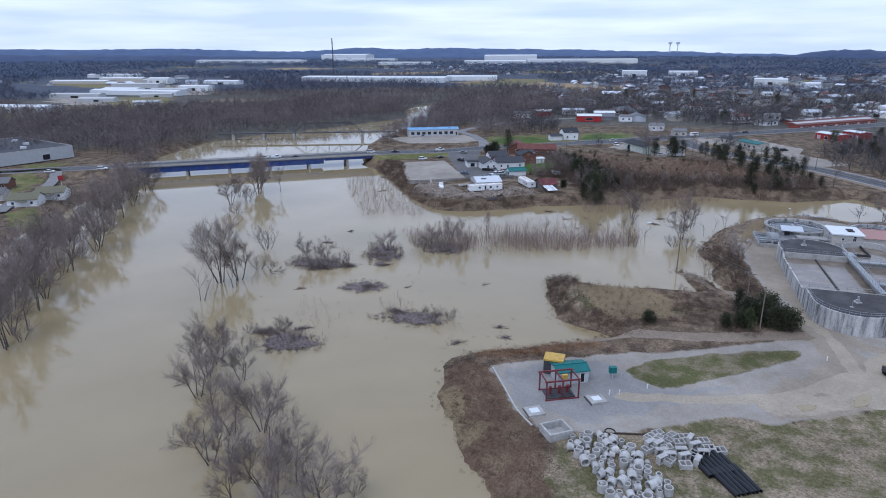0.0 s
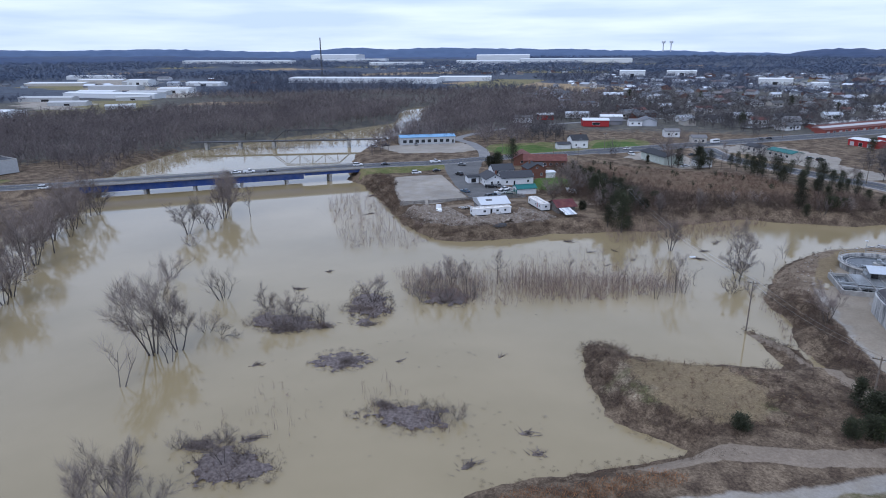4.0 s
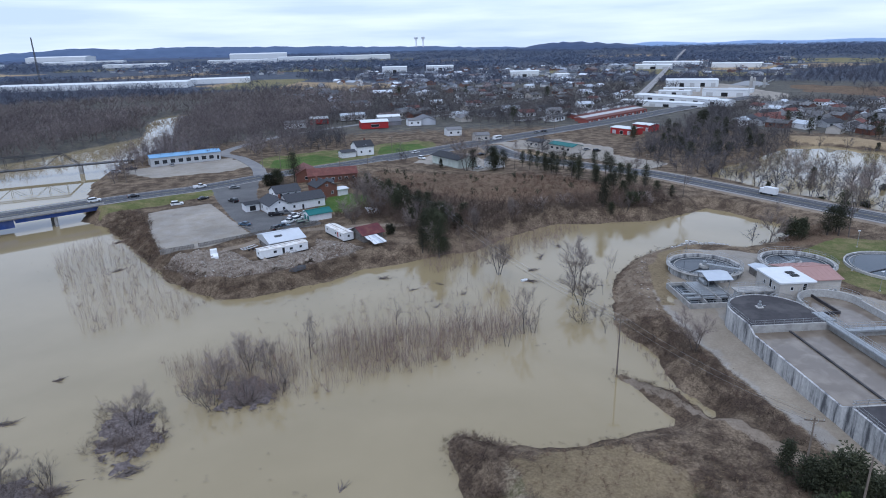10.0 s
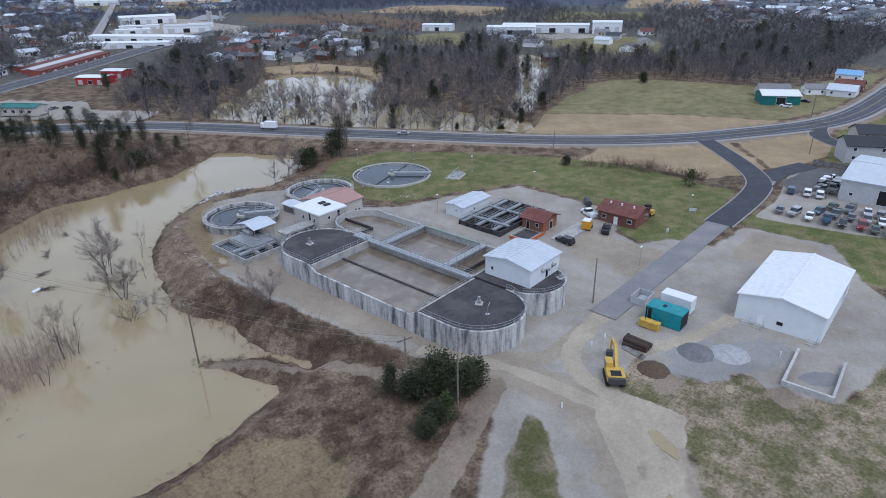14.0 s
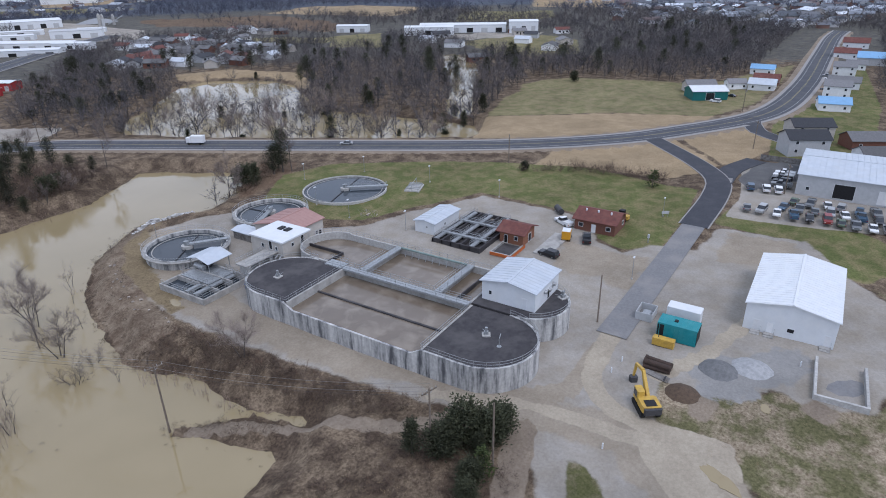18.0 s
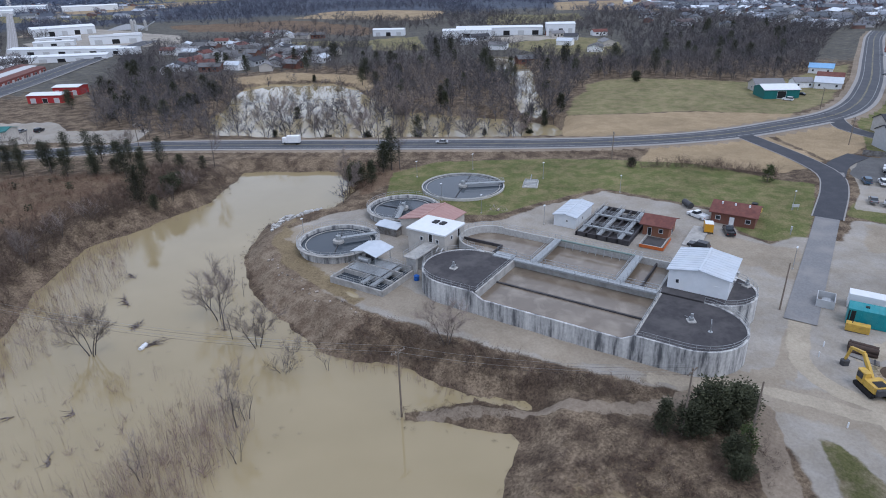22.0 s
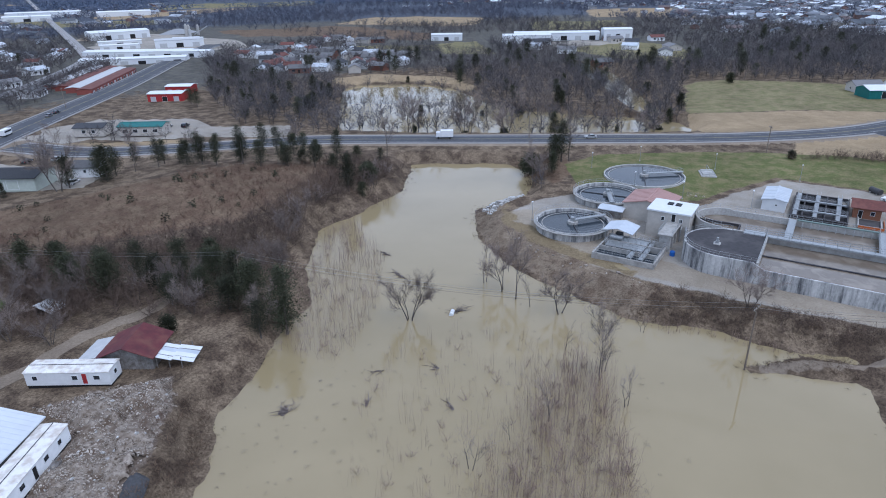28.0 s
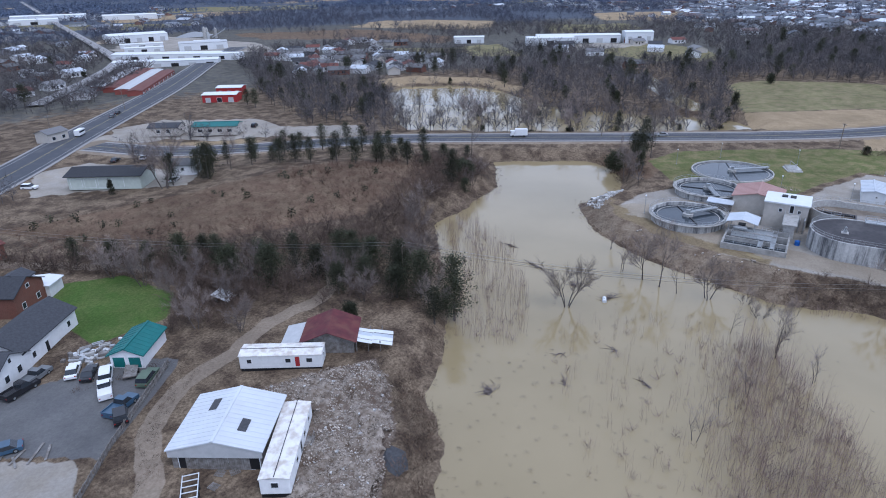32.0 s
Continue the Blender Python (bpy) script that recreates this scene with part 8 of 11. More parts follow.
trailer("white mobile home with a blue stripe and peeling roof", -50.6, 276.0, -58, 13.2, 3.6, SIDING, TRAILER_ROOF, (("-y", -5.0, 0.9), ("-y", 1.2, 1.0), ("-y", 4.6, 1.1), ("+y", 0, 1.2), ("+x", 0, 0.9)), ("-y", 2.7, RED_STORE))

# the collapsing barn
ruin = thing("ruined_barn", "collapsing wooden barn with a rusted dark red roof and loose sheets", "barn", vpose(-41.5, 273.5, 1.0, -58))
part("wall", Geo().gable_walls(-4.2, -3.4, 4.2, 3.4, -0.3, 2.6, 1.4, "y"), OLD_WOOD, ruin)
part("roof", Geo().gable(-4.2, -3.6, 4.2, 3.6, 2.6, 1.7, "y", 0.6, 0.1), RUST_ROOF, ruin, "rusted dark red sheet roof")
part("lean_to_roof", Geo().add([(-8.0, -3.6, 1.9), (-4.6, -3.6, 2.5), (-4.6, 3.2, 2.4), (-8.0, 3.2, 1.7), (-8.0, -3.6, 1.8), (-4.6, -3.6, 2.4), (-4.6, 3.2, 2.3), (-8.0, 3.2, 1.6)], [(0, 1, 2, 3), (4, 7, 6, 5), (0, 1, 5, 4), (1, 2, 6, 5), (2, 3, 7, 6), (3, 0, 4, 7)]), GREY_METAL, ruin)
for k in range(8):
    sheet = part("roof_sheet", Geo().box(-1.75, -0.52, 0, 1.75, 0.52, 0.05), WHITE_METAL if k % 4 != 2 else METAL_ROOF, ruin, "pale corrugated roofing sheet")
    sheet.location = (5.6 + (3.3 if k > 3 else 0), -3.0 + (k % 4) * 1.12 + 0.25 * (k > 3), 2.05 - (0.62 if k > 3 else 0) + 0.06 * (k % 2))
    sheet.rotation_euler = (radians(3 * (k % 3) - 3), radians(11), radians((k * 37 % 9) - 4))
for x in (4.6, 6.6, 8.6):
    for y in (-3.0, 2.0):
        part("post", Geo().tube((x, y, -0.3), (x, y, 1.9), 0.09, sides=5), OLD_WOOD, ruin)
for i in range(14):
    p = new("plank", plank)
    p.parent = ruin
    p.location = (-4.0 + i * 0.6, -3.46, 0)
    p.rotation_euler = (0, rng.uniform(-0.05, 0.05), 0)

building("green_roof_garage", "white two-bay garage with a teal metal roof and dark green doors", -4.2, -2.7, 4.2, 2.7, 1.05, 2.5, 1.1, "x", SIDING, TEAL, turn=30, origin=(-60.4, 299.6), n_seams=8,
         doors=(("-x", -1.3, 0, 2.1, 2.1, TEAL), ("-x", 1.3, 0, 2.1, 2.1, TEAL)), category="garage")
# the white house with its wings
building("white_house", "long white house with a dark shingle roof", -7.5, -4.2, 7.5, 4.2, 1.1, 3.4, 2.2, "x", SIDING, SHINGLE, "house", 30, origin=(-68.5, 318.5),
         windows=(("-y", -5, 1.0, 1.0, 1.2), ("-y", 5, 1.0, 1.0, 1.2), ("-x", 0, 1.0, 1.2, 1.2)), doors=(("-y", -1.5, 0, 1.0, 2.1, DARK),))
building("gabled_house", "white gabled house with a dark roof and windows", -4.0, -6.0, 4.0, 6.0, 1.1, 3.2, 2.0, "y", SIDING, SHINGLE, "house", 30, origin=(-78.5, 314.5),
         windows=(("-y", -1.5, 1.0, 1.1, 1.3), ("-y", 1.5, 1.0, 1.1, 1.3), ("-x", -3, 1.0, 1.0, 1.2), ("-x", 2, 1.0, 1.0, 1.2), ("-y", 0, 3.6, 0.8, 0.9)), chimney=(1.5, -2))
building("tall_house", "two-storey white house with a dark roof and dormer", -5.0, -4.0, 5.0, 4.0, 1.1, 5.0, 2.0, "x", SIDING, SHINGLE, "house", 30, origin=(-76.5, 326.5),
         windows=(("-y", -3, 3.4, 1.0, 1.2), ("-y", 0, 3.4, 1.0, 1.2), ("-y", 3, 3.4, 1.0, 1.2), ("-x", 0, 3.4, 1.0, 1.2)))
building("carport_shed", "small white shed with a flat dark roof beside the lot", -2.6, -2.6, 2.6, 2.6, 1.1, 2.6, 0.5, "x", SIDING, SHINGLE, "shed", 30, origin=(-88, 316.5), doors=(("-y", 0, 0, 2.4, 2.1, DARK),))
building("brick_house", "red brick house with a dark roof and a white gabled dormer", -4.4, -4.6, 4.4, 4.6, 1.2, 4.4, 2.2, "y", BRICK, SHINGLE, "house", 30, origin=(-62.8, 336.5),
         windows=(("-y", -2.2, 1.0, 1.1, 1.3), ("-y", 2.2, 1.0, 1.1, 1.3), ("+x", -2, 1.0, 1.0, 1.3), ("+x", 2, 1.0, 1.0, 1.3), ("-y", 0, 4.4, 1.0, 0.9)), chimney=(-1.5, 2))
building("roof_cabin", "white gabled roof cabin with two small windows", -1.7, -2.4, 1.7, 2.4, 5.6, 1.4, 1.0, "x", SIDING, SHINGLE, "dormer", 30, origin=(-60.4, 336.0), windows=(("+x", -0.9, 0.3, 0.7, 0.8), ("+x", 0.9, 0.3, 0.7, 0.8)), over=0.2)
building("awning_porch", "white metal awning porch beside the brick house", -2.2, -2.6, 2.2, 2.6, 1.1, 2.5, 0.3, "x", SIDING, WHITE_METAL, "porch", 30, origin=(-55.6, 337.5))
building("motel", "long low red-brown brick building with a maroon roof", -11, -5, 11, 5, 1.3, 3.4, 2.4, "x", BRICK, MAROON, "building", 12, origin=(-62, 366), windows=[("-y", -9 + 3 * i, 0.9, 1.4, 1.3) for i in range(7)])
building("motel_wing", "low red-brown brick wing with a maroon roof", -4.5, -8, 4.5, 8, 1.3, 3.6, 2.4, "y", BRICK, MAROON, "building", 12, origin=(-75, 372), windows=(("-y", 0, 1.0, 1.6, 1.3),))
building("farm_house", "white two-storey house with a dark blue roof and dormer", -5, -5, 5, 5, 1.6, 4.6, 2.6, "x", SIDING, SHINGLE, "house", 25, origin=(-52, 436), windows=(("-y", -2.5, 1, 1.1, 1.3), ("-y", 2.5, 1, 1.1, 1.3), ("-y", 0, 4.4, 1.2, 1.0)), chimney=(2, 1))
building("farm_shed", "small white outbuilding with a dark roof", -4, -3, 4, 3, 1.6, 2.6, 1.0, "x", SIDING, SHINGLE, "shed", 25, origin=(-60, 428))
blue = building("blue_roof_store", "long low store with a pale blue metal roof and dark shopfront", -18, -5, 18, 5, 1.6, 4.2, 1.0, "x", GREY_METAL, BLUE_ROOF, "store", 28, origin=(-148.5, 429), n_seams=24,
                windows=[("-y", -15 + 4 * i, 0.6, 2.6, 2.2) for i in range(8)], doors=(("-y", 16.5, 0, 1.4, 2.3, DARK),))
building("green_wall_store", "long low store with pale green walls and a dark roof", -11, -5.5, 11, 5.5, 1.9, 3.8, 1.3, "x", PALE_GREEN_WALL, SHINGLE, "store", -58, origin=(-3.4, 394), over=0.8,
         doors=[("-y", -8.5 + 4.2 * i, 0.1, 3.6, 2.9, PALE_GREEN_WALL) for i in range(4)])
building("teal_roof_store", "low store with a teal metal roof", -9, -4, 9, 4, 2.0, 3.2, 1.0, "x", TAN_WALL, TEAL, "store", -58, origin=(61, 421), n_seams=8, windows=[("-y", -6 + 4 * i, 0.8, 2.0, 1.4) for i in range(4)])
building("dark_roof_store", "low tan store with a dark shingle roof", -6, -4, 6, 4, 2.0, 3.0, 1.2, "x", TAN_WALL, SHINGLE, "store", -58, origin=(50, 439), windows=(("-y", -2, 0.8, 1.6, 1.4), ("-y", 2, 0.8, 1.6, 1.4)))
building("small_white_house", "small white gabled house beside the store", -4, -3.2, 4, 3.2, 1.9, 2.8, 1.5, "x", SIDING, GREY_SHINGLE, "house", -58, origin=(16, 384), windows=(("-y", 0, 1, 1, 1.1), ("-x", 0, 1, 1, 1.1)))
building("red_store", "red metal store with a white roof", -10, -6, 10, 6, 1.9, 4.2, 1.2, "x", RED_STORE, WHITE_METAL, "store", 12, origin=(-50, 552), n_seams=8, windows=(("-y", 0, 0.6, 6, 2),))
for k, (x, y, w, l, wall, roof) in enumerate(((-110, 565, 16, 9, SIDING, GREY_SHINGLE), (-95, 590, 14, 8, RED_STORE, WHITE_METAL), (-70, 610, 20, 10, SIDING, METAL_ROOF), (-40, 590, 18, 10, GREY_METAL, WHITE_METAL), (-20, 560, 10, 8, SIDING, GREY_SHINGLE), (20, 470, 9, 7, TAN_WALL, GREY_SHINGLE), (5, 500, 10, 8, SIDING, GREY_SHINGLE))):
    building("town_store", "small roadside building with a pale roof", -w / 2, -l / 2, w / 2, l / 2, 1.8, 3.6, 1.3, "x", wall, roof, "store", 12, origin=(x, y), group="roadside buildings", windows=(("-y", -w / 4, 0.9, 1.6, 1.4), ("-y", w / 4, 0.9, 1.6, 1.4)))

# the plank fence round the lot
for a, b in (((-94, 270.5), (-84, 277)), ((-84, 277), (-77, 282)), ((-77, 282), (-60, 292.5)), ((-104, 265.5), (-95, 270))):
    length = math.hypot(b[0] - a[0], b[1] - a[1])
    turn = math.degrees(math.atan2(b[1] - a[1], b[0] - a[0]))
    f = thing("lot_fence", "weathered grey plank fence round the parking lot", "fence", pose(a[0], a[1], 0.95, 0, 0, turn), "lot fences")
    for h in (0.5, 1.2):
        part("fence_rail", Geo().box(0, -0.03, h, length, 0.03, h + 0.16), OLD_WOOD, f)
    n = int(length / 0.45)
    for i in range(n):
        board = new("board", plank)
        board.parent = f
        board.location = (0.2 + i * length / n, 0.06, -0.4)
        board.rotation_euler = (rng.uniform(-0.05, 0.05), 0, 0)
        board.scale = (1.2, 1, rng.uniform(0.72, 0.8))


def chunk_mesh(seed):
    r = random.Random(seed)
    bm = bmesh.new()
    bmesh.ops.create_cube(bm, size=1.0)
    for v in bm.verts:
        v.co = Vector((v.co.x * r.uniform(0.7, 1.3), v.co.y * r.uniform(0.6, 1.2), v.co.z * r.uniform(0.7, 1.1))) + Vector((r.uniform(-0.12, 0.12), r.uniform(-0.12, 0.12), r.uniform(-0.1, 0.1)))
    bm.verts.ensure_lookup_table()
    v = [tuple(q.co) for q in bm.verts]
    bmesh.ops.triangulate(bm, faces=bm.faces)
    f = [tuple(q.index for q in t.verts) for t in bm.faces]
    bm.free()
    return np.array([[v[i] for i in t] for t in f], np.float32)


CHUNKS = [chunk_mesh(i) for i in range(6)]


def rubble_field(label, poly, spacing, size, mat, lift=0.0):
    p = fill(poly, spacing)
    hs = rng.uniform(*size, len(p)) * rng.choice([0.6, 0.8, 1.0, 1.9], len(p), p=[0.35, 0.35, 0.24, 0.06])
    zs = height(p[:, 0], p[:, 1]) + lift
    v = scatter(p, CHUNKS, np.ones(len(p)), hs, zs)
    return tagged(new("rubble", from_arrays("rubble", v, np.arange(len(v)).reshape(-1, 3), mat)), label, "rubble", "", "stuff")


# truckloads of rubble tipped side by side: one lumpy sheet, strewn with broken pieces
MOUNDS = []
for p in fill(RUBBLE_ZONE, 3.1, 0.6, 0.85, 0.8):
    MOUNDS.append((float(p[0]), float(p[1]), float(rng.uniform(1.7, 3.3)), float(rng.uniform(0.6, 1.6))))


def heap_height(x, y):
    """How far the tipped rubble rises over the ground."""
    up = np.zeros(x.shape)
    for mx, my, mr, mh in MOUNDS:
        q = np.clip(1 - np.hypot(x - mx, y - my) / mr, 0, 1)
        up = np.maximum(up, mh * q * (1.5 - 0.5 * q))
    up = up + 0.22 * np.sin(x * 2.3 + np.sin(y * 1.7) * 1.4) * np.sin(y * 2.1 + np.sin(x * 1.3)) + 0.07 * np.sin(x * 5.1 + y * 1.2) * np.sin(y * 4.7 - x)
    return np.where(signed(RUBBLE_ZONE, x, y) > 0, np.maximum(up, -0.25) * np.clip(signed(RUBBLE_ZONE, x, y) / 1.5, 0, 1), 0)


hx, hy = np.meshgrid(np.arange(-104, -40, 0.42), np.arange(241, 277, 0.42))
hx = hx + rng.uniform(-0.1, 0.1, hx.shape)
hy = hy + rng.uniform(-0.1, 0.1, hy.shape)
inside = (signed(RUBBLE_ZONE, hx.ravel(), hy.ravel()).reshape(hx.shape) + 1.1 * np.sin(hx * 0.9 + np.sin(hy * 0.8)) * np.cos(hy * 1.1) + 0.5 * np.sin(hx * 2.7 + hy) - 0.6) > -0.3
hz = (height(hx.ravel(), hy.ravel()) + heap_height(hx.ravel(), hy.ravel())).reshape(hx.shape) + rng.normal(0, 0.035, hx.shape)
hz = np.where(inside, hz + 0.03, hz - 0.5)
heap_idx = np.arange(hx.size).reshape(hx.shape)
heap_quads = np.stack([heap_idx[:-1, :-1], heap_idx[:-1, 1:], heap_idx[1:, 1:], heap_idx[1:, :-1]], axis=-1)[inside[:-1, :-1] & inside[1:, 1:]]
tagged(new("rubble_mounds", from_arrays("rubble_mounds", np.stack([hx.ravel(), hy.ravel(), hz.ravel()], axis=1), heap_quads.reshape(-1, 4), RUBBLE_SOIL)), "tipped mounds of grey-brown broken concrete and soil", "rubble", kind="stuff")
for spacing, size, mat, lab, keep in ((0.36, (0.1, 0.22), RUBBLE, "fine broken grey concrete strewn over the mounds", 0.95), (0.85, (0.16, 0.34), RUBBLE, "broken grey concrete lumps on the mounds", 0.8), (2.4, (0.22, 0.42), PALE_RUBBLE, "pale slabs of broken concrete on the mounds", 0.6)):
    p = fill(RUBBLE_ZONE, spacing, 0.5, keep)
    p = p[rng.uniform(0, 1, len(p)) < 0.35 + 0.65 * (np.sin(p[:, 0] * 0.35 + np.sin(p[:, 1] * 0.3)) * np.sin(p[:, 1] * 0.41) > -0.35)]
    v = scatter(p, CHUNKS, np.ones(len(p)), rng.uniform(*size, len(p)), height(p[:, 0], p[:, 1]) + heap_height(p[:, 0], p[:, 1]) + 0.02)
    tagged(new("rubble", from_arrays("rubble", v, np.arange(len(v)).reshape(-1, 3), mat)), lab, "rubble", "", "stuff")
rubble_field("pale riprap stones on the point of the bank", [(51, 256), (57, 261.5), (64, 262), (72, 257.5), (69, 254), (60, 255.5)], 0.7, (0.3, 0.85), PALE_RUBBLE)
rubble_field("scattered pale stones on the plant bank", [(30, 204), (33, 226), (40, 241), (37, 244), (30, 232), (27, 214)], 2.6, (0.3, 0.6), RUBBLE)
stuff("weeds", "dead brown weeds among the rubble mounds", "weeds", fill(RUBBLE_ZONE, 1.3, 0.5, 0.7), FUZZ_LOW, (0.4, 1.3), BRUSH, 1.2)
dark_heap = Geo()
n = 16
dark_heap.add([(math.cos(6.283 * i / n) * 3.4 * rng.uniform(0.75, 1.1), math.sin(6.283 * i / n) * 1.7 * rng.uniform(0.7, 1.15), -0.3) for i in range(n)] + [(math.cos(6.283 * i / n) * 2.0 * rng.uniform(0.8, 1.2), math.sin(6.283 * i / n) * 0.9, 0.7) for i in range(n)] + [(0, 0, 1.0)],
              [(i, (i + 1) % n, n + (i + 1) % n, n + i) for i in range(n)] + [(n + i, n + (i + 1) % n, 2 * n) for i in range(n)])
heap = tagged(part("asphalt_heap", dark_heap, COAL), "heap of dark broken asphalt on the rubble", "heap")
heap.matrix_basis = vpose(-59.5, 247.8, None, 45) @ Matrix.Diagonal((1, 1.1, 0.6, 1))

# a tumbledown shed in the scrub behind the garage
shed = thing("garden_shed", "tumbledown grey board shed in the scrub", "shed", pose(-40.5, 301.5, height_at(-40.5, 301.5), 0, 0, 25))
part("wall", Geo().box(-2.2, 1.4, -0.3, 2.2, 1.52, 2.1), OLD_WOOD, shed)
part("wall", Geo().box(2.1, -1.4, -0.3, 2.2, 1.4, 1.7), OLD_WOOD, shed)
roof_sheet = part("roof", Geo().box(-2.5, -1.8, -0.05, 2.5, 1.8, 0.03), GREY_METAL, shed, "slipped pale metal roof sheet")
roof_sheet.matrix_basis = pose(-0.3, -0.2, 1.7, 24, 10, 4)
for x in (-2.1, -0.6):
    board = part("board", Geo().box(-0.1, -0.02, 0, 0.1, 0.02, 2.3), OLD_WOOD, shed)
    board.matrix_basis = pose(x, -1.3, -0.1, -18, 12, 10)

# loose boards, pallets and junk about the lot
for k, (x, y, l, turn) in enumerate(((-86, 292.6, 3.6, 40), (-84.6, 291, 3.0, 25), (-83, 289.6, 4.2, 35), (-85.4, 290.2, 2.6, 70), (-82, 288.4, 3.2, 50), (-66, 301, 2.8, 10), (-64.4, 300, 2.2, 60))):
    t = tagged(part("loose_board", Geo().box(-l / 2, -0.16, 0, l / 2, 0.16, 0.07), OLD_WOOD), "weathered loose board lying on the parking lot", "board", "loose boards")
    t.matrix_basis = vpose(x, y, None, turn) @ pose(0, 0, 0.1 + 0.005 * k)
for x, y, turn in ((-73, 265.4, 20), (-71.8, 264, 65), (-75, 264.2, 5)):
    pallet = thing("pallet", "grey wooden pallet lying by the shed", "pallet", vpose(x, y, None, turn), "pallets")
    for i in range(6):
        part("slat", Geo().box(-0.55, -0.6 + i * 0.22, 0.12, 0.55, -0.48 + i * 0.22, 0.15), OLD_WOOD, pallet)
    for xx in (-0.5, 0, 0.44):
        part("bearer", Geo().box(xx, -0.6, 0, xx + 0.08, 0.64, 0.12), OLD_WOOD, pallet)
trailer_frame = thing("flatbed_trailer", "bare white flatbed trailer frame with open bays", "trailer", vpose(-77.2, 265.8, None, 48))
for y in (-1.0, 0.94):
    part("side_rail", Geo().box(-2.6, y, 0.7, 2.6, y + 0.1, 0.85), WHITE_METAL, trailer_frame)
for i in range(6):
    part("cross_bar", Geo().box(-2.6 + i * 1.02, -0.9, 0.7, -2.5 + i * 1.02, 0.94, 0.8), WHITE_METAL, trailer_frame)
for x in (-0.7, 0.5):
    for y in (-1.0, 1.0):
        part("wheel", Geo().tube((x, y - 0.11, 0.33), (x, y + 0.11, 0.33), 0.34, sides=12), material("trailer_tyre", (0.03, 0.03, 0.03)) if (x, y) == (-0.7, -1.0) else bpy.data.materials["trailer_tyre"], trailer_frame)
for k in range(26):
    x, y = -65.4 + rng.normal(0, 1.9), 306 + rng.normal(0, 1.6)
    w, d, h = rng.uniform(0.4, 1.5), rng.uniform(0.3, 0.9), rng.uniform(0.25, 0.9)
    t = tagged(part("scrap_item", Geo().box(-w / 2, -d / 2, 0, w / 2, d / 2, h, 0.05), (OLD_WOOD, GREY_METAL, WHITE_METAL, STEEL, PALE_CONCRETE)[k % 5]), "scrap box or appliance piled behind the garage", "scrap", "scrap pile")
    t.matrix_basis = vpose(x, y, None, float(rng.uniform(0, 180)))

# ---- the road bridge and the railway bridge ----
bridge = thing("road_bridge", "long road bridge with blue steel girders on concrete piers", "bridge", pose(-256, 256, 0, 0, 0, math.degrees(math.atan2(74, 104))))
BL = math.hypot(104, 74)
part("deck", Geo().box(-2, -6.2, 2.45, BL + 2, 6.2, 2.98), CONCRETE, bridge)
for y in (-5.6, -2.0, 2.0, 5.6):
    part("girder", Geo().box(0, y - 0.2, -0.5, BL * 0.78, y + 0.2, 2.45), BRIDGE_BLUE, bridge, "blue painted plate girder")
    part("girder", Geo().box(BL * 0.78 + 0.4, y - 0.2, 1.0, BL, y + 0.2, 2.45), BRIDGE_BLUE, bridge, "blue painted plate girder")
for i in range(26):
    part("stiffener", Geo().box(2 + i * 3.8, -5.92, -0.5, 2.15 + i * 3.8, -5.8, 2.4), BRIDGE_BLUE, bridge)
for y in (-6.1, 5.9):
    part("parapet", Geo().box(-2, y, 2.98, BL + 2, y + 0.2, 3.75), PALE_CONCRETE, bridge)
for k in range(6):
    pier = part("pier", Geo().box(BL * (k + 0.3) / 6 - 0.6, -5.6, -5, BL * (k + 0.3) / 6 + 0.6, 5.6, -0.5 if k < 4 else 1.0, 0.3), CONCRETE, bridge)
rail_bridge = thing("railway_bridge", "dark steel truss railway bridge on stone piers", "bridge", pose(-300, 388, 0, 0, 0, 22))
RL = 130
part("deck", Geo().box(0, -2.2, 1.6, RL, 2.2, 2.2), DARK_STEEL, rail_bridge)
for y in (-2.3, 2.3):
    part("top_chord", Geo().box(62, y - 0.15, 8.6, 96, y + 0.15, 9.0), DARK_STEEL, rail_bridge)
    part("end_post", Geo().tube((54, y, 2.2), (62, y, 8.8), 0.25, sides=4), DARK_STEEL, rail_bridge)
    part("end_post", Geo().tube((104, y, 2.2), (96, y, 8.8), 0.25, sides=4), DARK_STEEL, rail_bridge)
    for i in range(5):
        x = 62 + i * 8.5
        part("truss_post", Geo().tube((x, y, 2.2), (x, y, 8.8), 0.14, sides=4), DARK_STEEL, rail_bridge)
        if i < 4:
            part("diagonal", Geo().tube((x, y, 2.2 if i % 2 else 8.8), (x + 8.5, y, 8.8 if i % 2 else 2.2), 0.12, sides=4), DARK_STEEL, rail_bridge)
for x in (10, 32, 54, 104, 124):
    part("pier", Geo().box(x - 1, -2.5, -5, x + 1, 2.5, 1.6, 0.3), CONCRETE, rail_bridge)


